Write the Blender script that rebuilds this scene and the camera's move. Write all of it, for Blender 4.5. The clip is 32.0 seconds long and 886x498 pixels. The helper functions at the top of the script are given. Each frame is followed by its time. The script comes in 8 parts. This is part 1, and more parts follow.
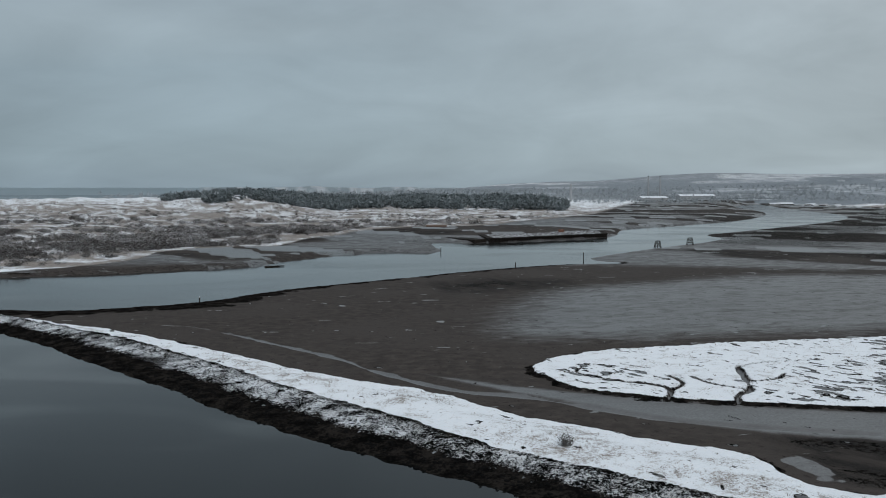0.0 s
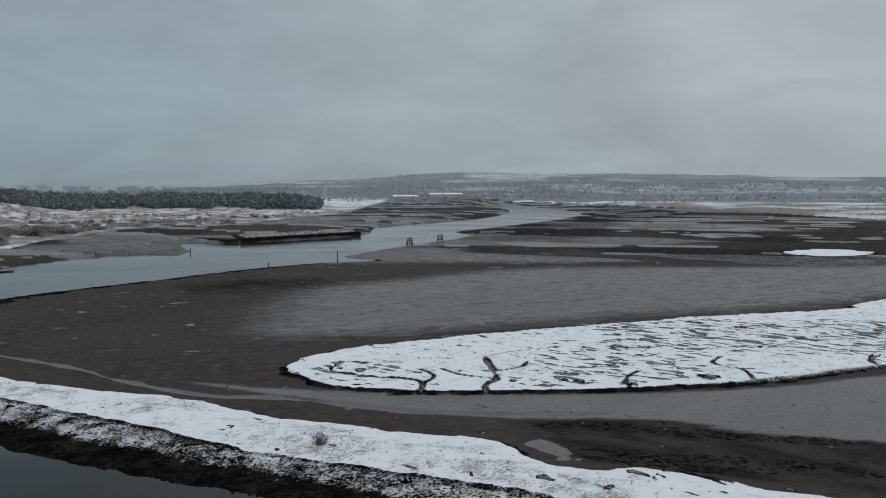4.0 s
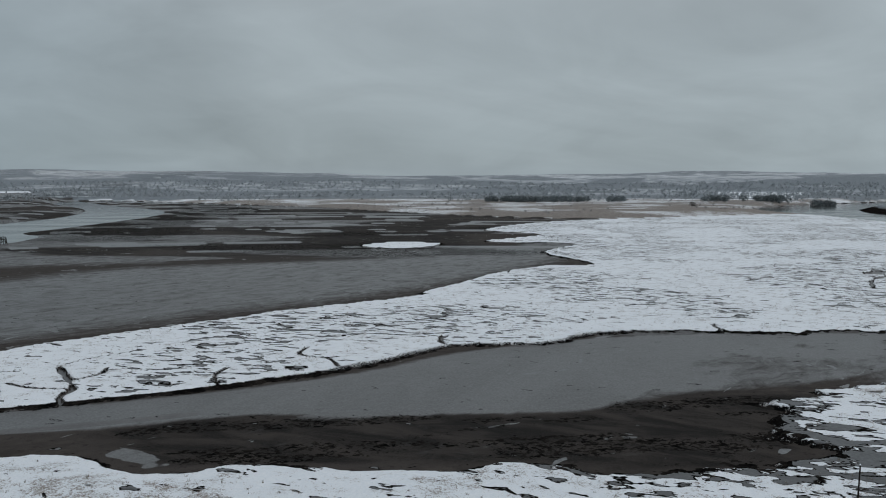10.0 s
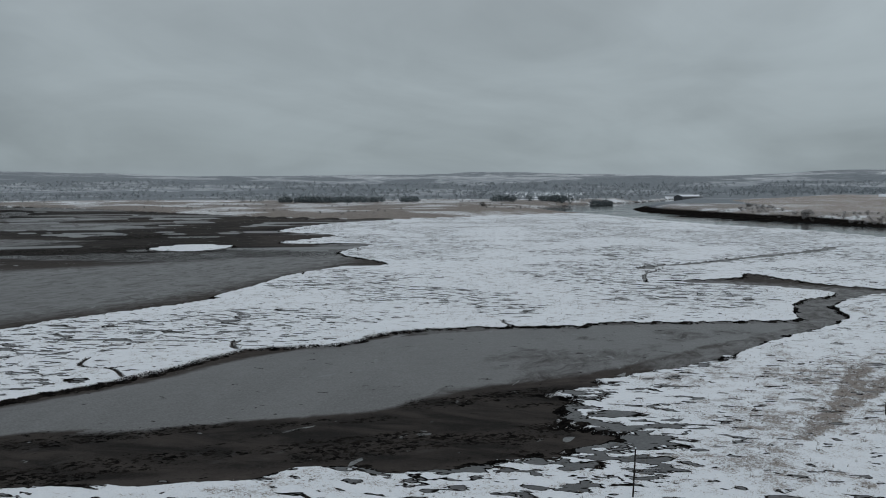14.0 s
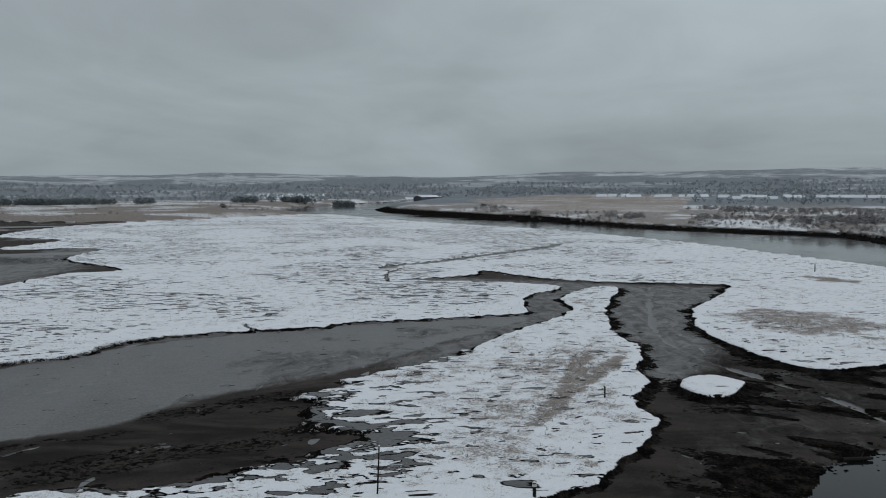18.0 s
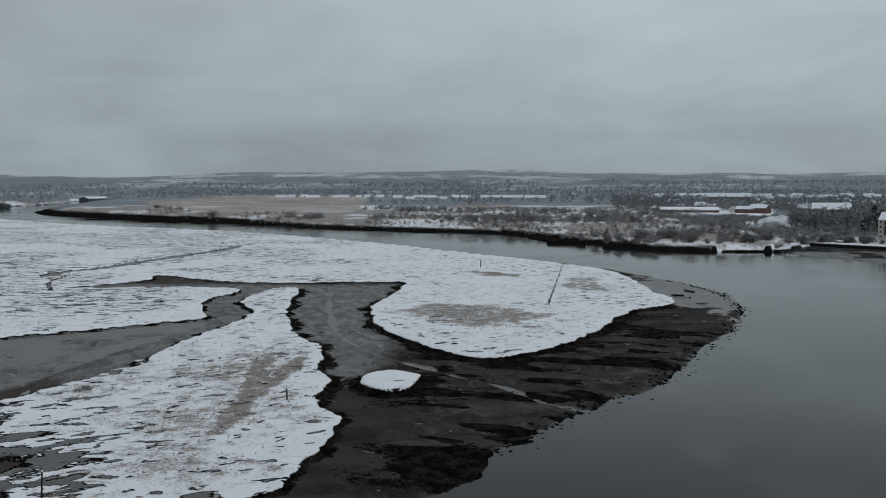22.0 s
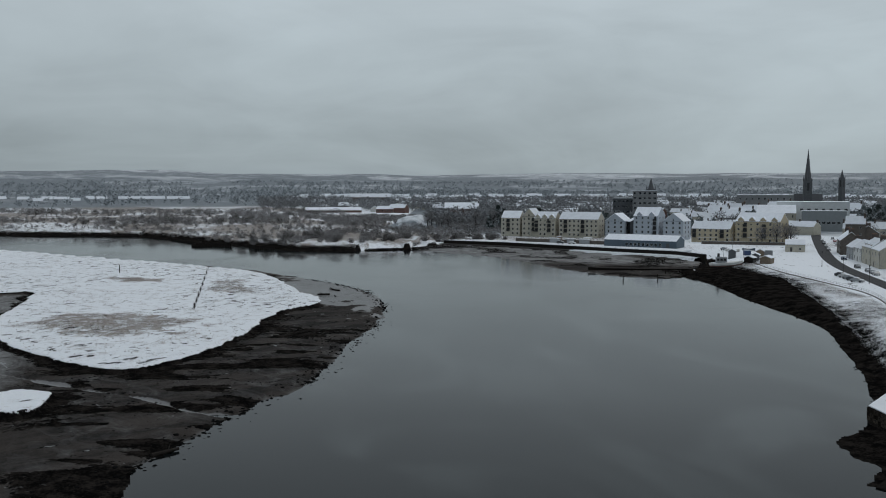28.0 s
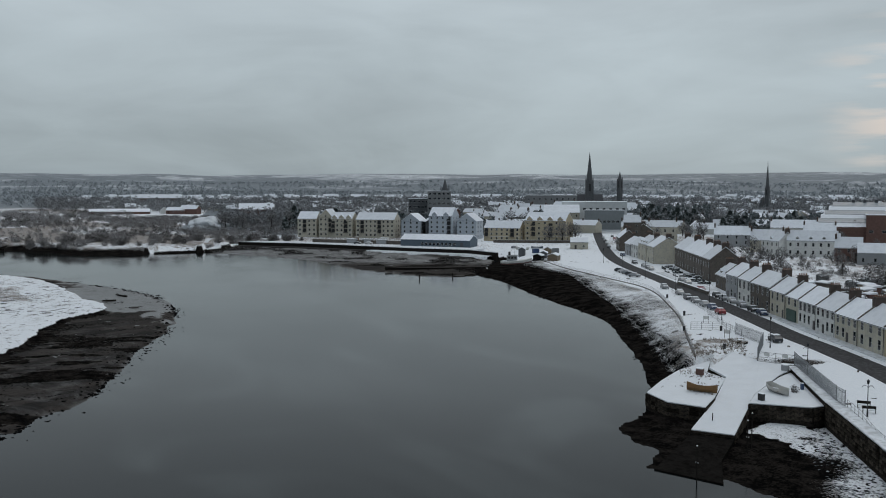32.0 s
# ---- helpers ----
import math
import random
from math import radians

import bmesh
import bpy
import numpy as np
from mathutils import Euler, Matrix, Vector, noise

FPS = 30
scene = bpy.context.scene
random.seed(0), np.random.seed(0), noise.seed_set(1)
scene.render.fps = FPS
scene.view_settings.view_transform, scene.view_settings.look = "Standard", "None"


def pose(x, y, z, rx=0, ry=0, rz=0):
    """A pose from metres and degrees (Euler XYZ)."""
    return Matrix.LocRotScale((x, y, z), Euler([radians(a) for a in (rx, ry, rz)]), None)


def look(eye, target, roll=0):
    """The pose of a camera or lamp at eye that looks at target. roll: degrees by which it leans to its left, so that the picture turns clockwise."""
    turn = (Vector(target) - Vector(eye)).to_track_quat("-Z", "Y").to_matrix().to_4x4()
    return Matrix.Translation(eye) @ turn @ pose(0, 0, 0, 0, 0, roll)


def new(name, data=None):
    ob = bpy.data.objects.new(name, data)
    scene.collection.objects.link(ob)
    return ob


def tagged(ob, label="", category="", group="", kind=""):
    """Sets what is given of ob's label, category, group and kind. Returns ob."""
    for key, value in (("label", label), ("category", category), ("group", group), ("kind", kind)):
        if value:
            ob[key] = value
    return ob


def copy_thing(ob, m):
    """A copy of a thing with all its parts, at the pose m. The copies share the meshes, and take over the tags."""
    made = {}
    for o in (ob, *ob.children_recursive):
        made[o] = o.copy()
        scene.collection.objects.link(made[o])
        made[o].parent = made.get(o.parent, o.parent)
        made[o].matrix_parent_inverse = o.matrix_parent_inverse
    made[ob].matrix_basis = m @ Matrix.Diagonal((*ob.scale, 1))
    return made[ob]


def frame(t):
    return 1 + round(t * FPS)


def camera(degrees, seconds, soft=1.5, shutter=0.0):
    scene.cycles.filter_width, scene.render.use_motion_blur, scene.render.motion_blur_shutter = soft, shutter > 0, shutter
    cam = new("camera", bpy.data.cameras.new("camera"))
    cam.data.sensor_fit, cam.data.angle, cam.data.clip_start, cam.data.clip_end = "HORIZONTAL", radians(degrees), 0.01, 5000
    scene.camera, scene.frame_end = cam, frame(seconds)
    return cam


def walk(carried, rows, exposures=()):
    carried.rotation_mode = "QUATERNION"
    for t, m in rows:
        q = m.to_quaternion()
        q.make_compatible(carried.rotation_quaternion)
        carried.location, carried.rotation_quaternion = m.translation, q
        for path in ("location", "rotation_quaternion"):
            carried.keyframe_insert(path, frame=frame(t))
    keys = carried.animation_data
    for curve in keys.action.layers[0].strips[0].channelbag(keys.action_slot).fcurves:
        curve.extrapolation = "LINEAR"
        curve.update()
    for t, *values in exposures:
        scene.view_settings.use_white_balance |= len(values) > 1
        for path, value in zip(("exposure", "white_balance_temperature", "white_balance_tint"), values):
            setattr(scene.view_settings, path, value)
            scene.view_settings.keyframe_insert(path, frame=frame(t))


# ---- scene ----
# ---------------------------------------------------------------- camera
cam = camera(50.36, 32.0, soft=1.0)
ROWS = [
    (0.0, -0.00, -0.00, 35.00, 0.000, -3.703, -0.014),
    (0.5, 0.10, 0.04, 35.01, -2.101, -3.708, -0.012),
    (1.0, 0.20, 0.07, 35.00, -4.326, -3.714, -0.010),
    (1.5, 0.29, 0.13, 34.99, -6.530, -3.722, -0.008),
    (2.0, 0.37, 0.22, 34.96, -8.683, -3.733, -0.007),
    (2.5, 0.43, 0.31, 34.93, -10.084, -3.742, -0.006),
    (4.5, 0.65, 0.64, 34.77, -16.933, -3.777, -0.004),
    (5.0, 0.73, 0.75, 34.72, -19.216, -3.790, -0.003),
    (5.5, 0.82, 0.89, 34.67, -21.416, -3.810, -0.002),
    (6.0, 0.89, 1.00, 34.62, -23.587, -3.830, -0.002),
    (6.5, 0.95, 1.09, 34.57, -25.712, -3.848, -0.002),
    (7.0, 0.99, 1.16, 34.51, -27.826, -3.864, -0.001),
    (7.5, 1.03, 1.25, 34.47, -29.942, -3.876, 0.000),
    (8.0, 1.10, 1.37, 34.42, -32.025, -3.885, 0.002),
    (8.5, 1.22, 1.50, 34.36, -34.080, -3.891, 0.005),
    (9.0, 1.35, 1.63, 34.30, -36.086, -3.894, 0.009),
    (9.5, 1.47, 1.76, 34.23, -37.994, -3.893, 0.013),
    (10.0, 1.55, 1.84, 34.17, -39.668, -3.890, 0.017),
    (10.5, 1.60, 1.84, 34.14, -41.208, -3.885, 0.021),
    (11.0, 1.64, 1.80, 34.14, -42.708, -3.880, 0.023),
    (11.5, 1.69, 1.80, 34.17, -44.211, -3.874, 0.024),
    (12.0, 1.76, 1.84, 34.20, -45.741, -3.869, 0.024),
    (12.5, 1.84, 1.88, 34.23, -47.265, -3.864, 0.023),
    (13.0, 1.92, 1.90, 34.24, -48.792, -3.859, 0.022),
    (13.5, 1.99, 1.88, 34.23, -50.432, -3.855, 0.022),
    (15.5, 2.21, 1.74, 34.22, -57.269, -3.840, 0.021),
    (16.0, 2.26, 1.70, 34.23, -59.195, -3.834, 0.022),
    (16.5, 2.27, 1.66, 34.26, -61.220, -3.827, 0.025),
    (17.0, 2.25, 1.62, 34.30, -63.289, -3.819, 0.030),
    (17.5, 2.24, 1.61, 34.34, -65.418, -3.813, 0.035),
    (18.0, 2.25, 1.62, 34.37, -67.606, -3.807, 0.040),
    (18.5, 2.33, 1.64, 34.40, -69.882, -3.800, 0.044),
    (19.0, 2.43, 1.64, 34.41, -72.238, -3.794, 0.045),
    (19.5, 2.54, 1.62, 34.42, -74.677, -3.788, 0.044),
    (20.0, 2.62, 1.57, 34.42, -77.156, -3.784, 0.041),
    (20.5, 2.64, 1.52, 34.43, -79.626, -3.781, 0.038),
    (21.0, 2.64, 1.49, 34.45, -82.069, -3.780, 0.034),
    (21.5, 2.66, 1.48, 34.49, -84.510, -3.779, 0.030),
    (22.0, 2.70, 1.48, 34.54, -86.897, -3.779, 0.027),
    (22.5, 2.77, 1.46, 34.58, -89.268, -3.779, 0.025),
    (23.0, 2.84, 1.41, 34.60, -91.612, -3.777, 0.023),
    (23.5, 2.88, 1.35, 34.61, -93.919, -3.773, 0.021),
    (24.0, 2.90, 1.28, 34.61, -96.048, -3.766, 0.019),
    (24.5, 2.92, 1.24, 34.62, -97.743, -3.761, 0.018),
    (26.5, 3.01, 1.11, 34.70, -103.222, -3.746, 0.017),
    (27.0, 3.04, 1.07, 34.71, -104.853, -3.744, 0.017),
    (27.5, 3.11, 1.01, 34.71, -106.478, -3.742, 0.016),
    (28.0, 3.19, 0.98, 34.67, -108.129, -3.743, 0.015),
    (28.5, 3.25, 0.97, 34.61, -109.741, -3.744, 0.013),
    (29.0, 3.29, 0.95, 34.56, -111.346, -3.743, 0.011),
    (29.5, 3.33, 0.91, 34.54, -112.932, -3.740, 0.008),
    (30.0, 3.40, 0.87, 34.57, -114.517, -3.735, 0.005),
    (30.5, 3.51, 0.81, 34.62, -116.078, -3.728, 0.001),
    (31.0, 3.65, 0.73, 34.69, -117.514, -3.722, -0.003),
    (31.5, 3.76, 0.66, 34.72, -118.989, -3.716, -0.007),
    (32.0, 3.83, 0.62, 34.69, -120.434, -3.711, -0.011)
]
EXPOSURES = [(0.0, 0.31), (4.0, 0.17), (9.0, 0.0), (15.0, -0.14), (21.0, -0.15), (27.0, -0.10), (32.0, -0.06)]
walk(cam, [(t, pose(x, y, z, 90 + pitch, roll, yaw)) for t, x, y, z, yaw, pitch, roll in ROWS], EXPOSURES)

# ---------------------------------------------------------------- sky and sun
SUN_AZ, SUN_EL = radians(-152.0), radians(40.0)      # turn from +y, to the left


def build_world():
    world = bpy.data.worlds.new("overcast_sky")
    world.use_nodes = True
    nt = world.node_tree
    nt.nodes.clear()
    N, L = nt.nodes.new, nt.links.new
    out, bg = N("ShaderNodeOutputWorld"), N("ShaderNodeBackground")
    sky = N("ShaderNodeTexSky")
    sky.sky_type, sky.sun_disc = "NISHITA", False
    sky.sun_elevation, sky.sun_rotation = SUN_EL, -SUN_AZ
    co = N("ShaderNodeTexCoord")
    sep = N("ShaderNodeSeparateXYZ")
    L(co.outputs["Generated"], sep.inputs[0])

    def math(op, a, b=None, c=None, clamp=False):
        n = N("ShaderNodeMath")
        n.operation, n.use_clamp = op, clamp
        for i, v in enumerate((a, b, c)):
            if v is None:
                continue
            if isinstance(v, (int, float)):
                n.inputs[i].default_value = v
            else:
                L(v, n.inputs[i])
        return n.outputs[0]

    def ramp(fac, stops):
        n = N("ShaderNodeValToRGB")
        n.color_ramp.interpolation = "EASE"
        while len(n.color_ramp.elements) < len(stops):
            n.color_ramp.elements.new(0.5)
        for e, (p, c) in zip(n.color_ramp.elements, stops):
            e.position, e.color = p, (*c, 1)
        L(fac, n.inputs[0])
        return n.outputs[0]

    z = math("MAXIMUM", sep.outputs[2], 0.0)
    # brightness of an overcast vault: three times as bright at the zenith as at the horizon
    vault = ramp(z, [(0.0, (0.285, 0.335, 0.365)), (0.035, (0.31, 0.362, 0.388)), (0.10, (0.345, 0.399, 0.427)), (0.30, (0.405, 0.456, 0.49)), (1.0, (0.66, 0.71, 0.77))])
    # the cloud deck, seen in perspective: its texture flattens towards the horizon
    inv = math("DIVIDE", 1.0, math("ADD", z, 0.26))
    comb = N("ShaderNodeCombineXYZ")
    L(math("MULTIPLY", sep.outputs[0], inv), comb.inputs[0])
    L(math("MULTIPLY", sep.outputs[1], inv), comb.inputs[1])
    L(math("MULTIPLY", z, 3.0), comb.inputs[2])

    def cloud(scale, detail, off, distort=0.6):
        mp = N("ShaderNodeMapping")
        mp.inputs["Location"].default_value = off
        L(comb.outputs[0], mp.inputs[0])
        n = N("ShaderNodeTexNoise")
        n.inputs["Scale"].default_value, n.inputs["Detail"].default_value = scale, detail
        n.inputs["Roughness"].default_value, n.inputs["Distortion"].default_value = 0.52, distort
        L(mp.outputs[0], n.inputs[0])
        return n.outputs[0]

    big, fine = cloud(0.62, 6, (3.1, 1.7, 0.4)), cloud(2.0, 7, (7.3, 2.2, 5.0), 0.9)
    sunward = math("MULTIPLY_ADD", sep.outputs[0], -math_sin(SUN_AZ), math("MULTIPLY", sep.outputs[1], math_cos(SUN_AZ)))
    mod = math("ADD", math("MULTIPLY_ADD", big, 1.0, 0.36), math("MULTIPLY", fine, 0.34))
    # the deck is thicker over the sea to the north-west
    west = math("MULTIPLY_ADD", sep.outputs[0], -0.5, math("MULTIPLY", sep.outputs[1], 0.86))
    thick = N("ShaderNodeMapRange")
    thick.inputs[1].default_value, thick.inputs[2].default_value = 0.50, 1.12
    thick.inputs[3].default_value, thick.inputs[4].default_value = 1.0, 0.0
    L(west, thick.inputs[0])
    bank = N("ShaderNodeMix")
    bank.data_type = "RGBA"
    lift = N("ShaderNodeMapRange")
    lift.interpolation_type = "SMOOTHSTEP"
    lift.inputs[1].default_value, lift.inputs[2].default_value, lift.inputs[4].default_value = 0.05, 0.17, 0.42
    L(z, lift.inputs[0])
    high = N("ShaderNodeMapRange")
    high.interpolation_type = "SMOOTHSTEP"
    high.inputs[1].default_value, high.inputs[2].default_value = 0.15, 0.26
    high.inputs[3].default_value, high.inputs[4].default_value = 1.0, 0.45
    L(z, high.inputs[0])
    L(math("MAXIMUM", thick.outputs[0], math("MULTIPLY", lift.outputs[0], high.outputs[0])), bank.inputs[0])
    bank.inputs[6].default_value, bank.inputs[7].default_value = (0.50, 0.585, 0.645, 1), (1.045, 1.05, 1.052, 1)
    tint = N("ShaderNodeMix")
    tint.data_type, tint.blend_type = "RGBA", "MULTIPLY"
    tint.inputs[0].default_value = 1.0
    L(vault, tint.inputs[6])
    L(bank.outputs[2], tint.inputs[7])
    vault = tint.outputs[2]
    grey = N("ShaderNodeVectorMath")
    grey.operation = "SCALE"
    L(vault, grey.inputs[0])
    L(math("MULTIPLY", mod, math("MULTIPLY_ADD", sunward, 0.08, 1.0)), grey.inputs["Scale"])
    # a thin break of evening light low in the south-west
    d = Vector((-math_sin(SUN_AZ), math_cos(SUN_AZ), 0.10)).normalized()
    dot = N("ShaderNodeVectorMath")
    dot.operation = "DOT_PRODUCT"
    dot.inputs[1].default_value = d
    L(co.outputs["Generated"], dot.inputs[0])
    near = N("ShaderNodeMapRange")
    near.interpolation_type = "SMOOTHERSTEP"
    near.inputs[1].default_value, near.inputs[2].default_value = 0.980, 0.9995
    L(dot.outputs["Value"], near.inputs[0])
    st = N("ShaderNodeMapping")
    st.inputs["Scale"].default_value = (9.0, 9.0, 75.0)
    L(co.outputs["Generated"], st.inputs[0])
    streak = N("ShaderNodeTexNoise")
    streak.inputs["Scale"].default_value, streak.inputs["Detail"].default_value = 1.0, 5
    L(st.outputs[0], streak.inputs[0])
    gap = math("MULTIPLY", near.outputs[0], math("MULTIPLY_ADD", streak.outputs[0], 5.0, -2.25, clamp=True))
    low = N("ShaderNodeMapRange")
    low.inputs[1].default_value, low.inputs[2].default_value = 0.19, 0.11
    L(z, low.inputs[0])
    gap = math("MULTIPLY", gap, low.outputs[0])
    warm = N("ShaderNodeMix")
    warm.data_type = "RGBA"
    L(math("MULTIPLY", gap, 0.62), warm.inputs[0])
    L(grey.outputs[0], warm.inputs[6])
    warm.inputs[7].default_value = (0.92, 0.74, 0.62, 1)
    add = N("ShaderNodeMix")
    add.data_type, add.blend_type = "RGBA", "ADD"
    add.inputs[0].default_value = 0.002
    L(warm.outputs[2], add.inputs[6])
    L(sky.outputs[0], add.inputs[7])
    L(add.outputs[2], bg.inputs[0])
    bg.inputs[1].default_value = 1.0
    L(bg.outputs[0], out.inputs[0])
    scene.world = world


math_sin, math_cos = math.sin, math.cos
build_world()
sun_data = bpy.data.lights.new("sun", "SUN")
sun_data.energy, sun_data.angle, sun_data.color = 0.5, radians(40), (1.0, 0.93, 0.86)
sun = new("sun", sun_data)
sun.matrix_world = look((0, 0, 300), (100 * math_sin(SUN_AZ), -100 * math_cos(SUN_AZ), 300 - 100 * math.tan(SUN_EL)))

# ---------------------------------------------------------------- materials
def material(name, colour, rough=0.8, metal=0.0, vary=0.25, scale=1.0, bump=0.0, second=None, per_object=0.0, spec=0.5):
    """A procedural surface: colour with two scales of variation, fine relief, and a second colour in patches."""
    m = bpy.data.materials.new(name)
    m.use_nodes = True
    nt = m.node_tree
    N, L = nt.nodes.new, nt.links.new
    b = nt.nodes["Principled BSDF"]
    co = N("ShaderNodeTexCoord")

    def noise_tex(s, d=4):
        n = N("ShaderNodeTexNoise")
        n.inputs["Scale"].default_value, n.inputs["Detail"].default_value = s, d
        L(co.outputs["Object"], n.inputs[0])
        return n.outputs[0]

    a, c = noise_tex(scale * 0.35), noise_tex(scale * 4.0)
    mixv = N("ShaderNodeMath")
    mixv.operation = "ADD"
    L(a, mixv.inputs[0])
    L(c, mixv.inputs[1])
    r = N("ShaderNodeMapRange")
    r.inputs[1].default_value, r.inputs[2].default_value = 0.6, 1.4
    r.inputs[3].default_value, r.inputs[4].default_value = 1 - vary, 1 + vary
    L(mixv.outputs[0], r.inputs[0])
    value = r.outputs[0]
    if per_object:
        info = N("ShaderNodeObjectInfo")
        pr = N("ShaderNodeMapRange")
        pr.inputs[3].default_value, pr.inputs[4].default_value = 1 - per_object, 1 + per_object
        L(info.outputs["Random"], pr.inputs[0])
        mul = N("ShaderNodeMath")
        mul.operation = "MULTIPLY"
        L(value, mul.inputs[0])
        L(pr.outputs[0], mul.inputs[1])
        value = mul.outputs[0]
    col = N("ShaderNodeMix")
    col.data_type = "RGBA"
    col.inputs[6].default_value = (*colour, 1)
    col.inputs[7].default_value = (*(second or colour), 1)
    pt = N("ShaderNodeMapRange")
    pt.inputs[1].default_value, pt.inputs[2].default_value = 0.48, 0.60
    L(noise_tex(scale * 1.1, 6), pt.inputs[0])
    L(pt.outputs[0], col.inputs[0])
    sc = N("ShaderNodeVectorMath")
    sc.operation = "SCALE"
    L(col.outputs[2], sc.inputs[0])
    L(value, sc.inputs["Scale"])
    L(sc.outputs[0], b.inputs["Base Color"])
    b.inputs["Roughness"].default_value, b.inputs["Metallic"].default_value = rough, metal
    b.inputs["Specular IOR Level"].default_value = spec
    if bump:
        bp = N("ShaderNodeBump")
        bp.inputs["Strength"].default_value, bp.inputs["Distance"].default_value = 0.6, bump
        L(c, bp.inputs["Height"])
        L(bp.outputs[0], b.inputs["Normal"])
    return m


def ground_material():
    """Tidal flat and land: mud, wet mud, weed, winter grass and lying snow, blended by the ground's own attributes."""
    m = bpy.data.materials.new("tidal_ground")
    m.use_nodes = True
    nt = m.node_tree
    N, L = nt.nodes.new, nt.links.new
    b = nt.nodes["Principled BSDF"]
    geo = N("ShaderNodeNewGeometry")
    pos = geo.outputs["Position"]

    def attr(name):
        n = N("ShaderNodeAttribute")
        n.attribute_name = name
        return n.outputs["Fac"]

    def noise_tex(s, d=4, rough=0.55, stretch=None, dist=0.0):
        n = N("ShaderNodeTexNoise")
        n.inputs["Scale"].default_value, n.inputs["Detail"].default_value = s, d
        n.inputs["Roughness"].default_value, n.inputs["Distortion"].default_value = rough, dist
        src = pos
        if stretch:
            mp = N("ShaderNodeMapping")
            mp.vector_type = "TEXTURE"                 # stretched along the turned axes
            mp.inputs["Rotation"].default_value = (0, 0, stretch[0])
            mp.inputs["Scale"].default_value = (1 / stretch[1], 1 / stretch[2], 1)
            L(pos, mp.inputs[0])
            src = mp.outputs[0]
        L(src, n.inputs[0])
        return n.outputs[0]

    def calc(op, a, c=None, d=None, clamp=False):
        n = N("ShaderNodeMath")
        n.operation, n.use_clamp = op, clamp
        for i, v in enumerate((a, c, d)):
            if v is None:
                continue
            if isinstance(v, (int, float)):
                n.inputs[i].default_value = v
            else:
                L(v, n.inputs[i])
        return n.outputs[0]

    def step(v, lo, hi):
        n = N("ShaderNodeMapRange")
        n.interpolation_type = "SMOOTHSTEP"
        n.inputs[1].default_value, n.inputs[2].default_value = lo, hi
        L(v, n.inputs[0])
        return n.outputs[0]

    def mix(f, a, c):
        n = N("ShaderNodeMix")
        n.data_type = "RGBA"
        L(f, n.inputs[0])
        for i, v in ((6, a), (7, c)):
            if isinstance(v, tuple):
                n.inputs[i].default_value = (*v, 1)
            else:
                L(v, n.inputs[i])
        return n.outputs[2]

    def mixf(f, a, c):
        n = N("ShaderNodeMix")
        L(f, n.inputs[0])
        for i, v in ((2, a), (3, c)):
            if isinstance(v, (int, float)):
                n.inputs[i].default_value = v
            else:
                L(v, n.inputs[i])
        return n.outputs[0]

    fine, mid, broad = noise_tex(2.4, 7, 0.70), noise_tex(0.35, 6, 0.6), noise_tex(0.03, 5)
    grain = noise_tex(6.5, 3, 0.6)
    ripple = noise_tex(0.22, 9, 0.72, (0.25, 0.55, 1.1), 0.9)
    # salt pans: sharp-edged hollows, their banks' shade painted as a dark rim
    pcut = calc("ADD", noise_tex(0.40, 3, 0.50, (2.1, 0.72, 1.2), 0.35), calc("SUBTRACT", attr("pan"), 0.72))
    pcut = calc("MAXIMUM", pcut, calc("ADD", noise_tex(0.18, 4, 0.5, (2.1, 0.7, 1.25), 0.4), calc("SUBTRACT", attr("pan"), 0.765)))
    pan, pan_shade, pan_all = step(pcut, 0.0, 0.012), step(pcut, -0.034, -0.014), step(pcut, -0.036, -0.026)
    # mud: brown, paler where it has drained
    mud = mix(step(mid, 0.35, 0.7), (0.035, 0.030, 0.027), (0.062, 0.053, 0.0475))
    mud = mix(step(broad, 0.4, 0.65), mud, (0.052, 0.045, 0.041))
    speck = step(noise_tex(0.9, 6, 0.68), 0.56, 0.66)
    mud = mix(calc("MULTIPLY", speck, 0.7), mud, (0.014, 0.012, 0.011))
    mud = mix(step(calc("ADD", attr("silt"), calc("MULTIPLY_ADD", calc("ADD", mid, fine), 0.8, -0.8)), 0.15, 0.85), mud, mix(step(calc("ADD", calc("MULTIPLY", noise_tex(0.13, 6, 0.62, (1.9, 0.5, 1.3), 0.6), 0.65), calc("MULTIPLY", grain, 0.35)), 0.42, 0.60), (0.013, 0.0118, 0.011), (0.043, 0.037, 0.033)))
    wetness = step(calc("ADD", attr("wet"), calc("MULTIPLY_ADD", ripple, 0.75, -0.375)), 0.35, 0.75)
    wetness = calc("MAXIMUM", wetness, pan)
    film = noise_tex(0.06, 8, 0.68, (0.6, 0.35, 1.2), 1.0)
    # wet mud is greyer and paler: part of the sky's sheen is in the colour
    mud = mix(wetness, mud, mix(step(film, 0.36, 0.62), (0.056, 0.053, 0.052), (0.078, 0.076, 0.075)))
    mud = mix(pan, mud, (0.040, 0.040, 0.041))
    pool = calc("MULTIPLY", step(noise_tex(0.16, 3, 0.5, (0.3, 0.6, 1.3), 1.0), 0.68, 0.70), calc("SUBTRACT", 1.0, attr("weed"), clamp=True))
    pool = calc("MAXIMUM", pool, step(calc("ADD", attr("wet"), calc("MULTIPLY_ADD", mid, 0.4, -0.2)), 1.42, 1.5))
    wetness = calc("MAXIMUM", wetness, pool)
    # pale base colour adds to the sky reflected in the pools
    mud = mix(pool, mud, (0.10, 0.104, 0.105))
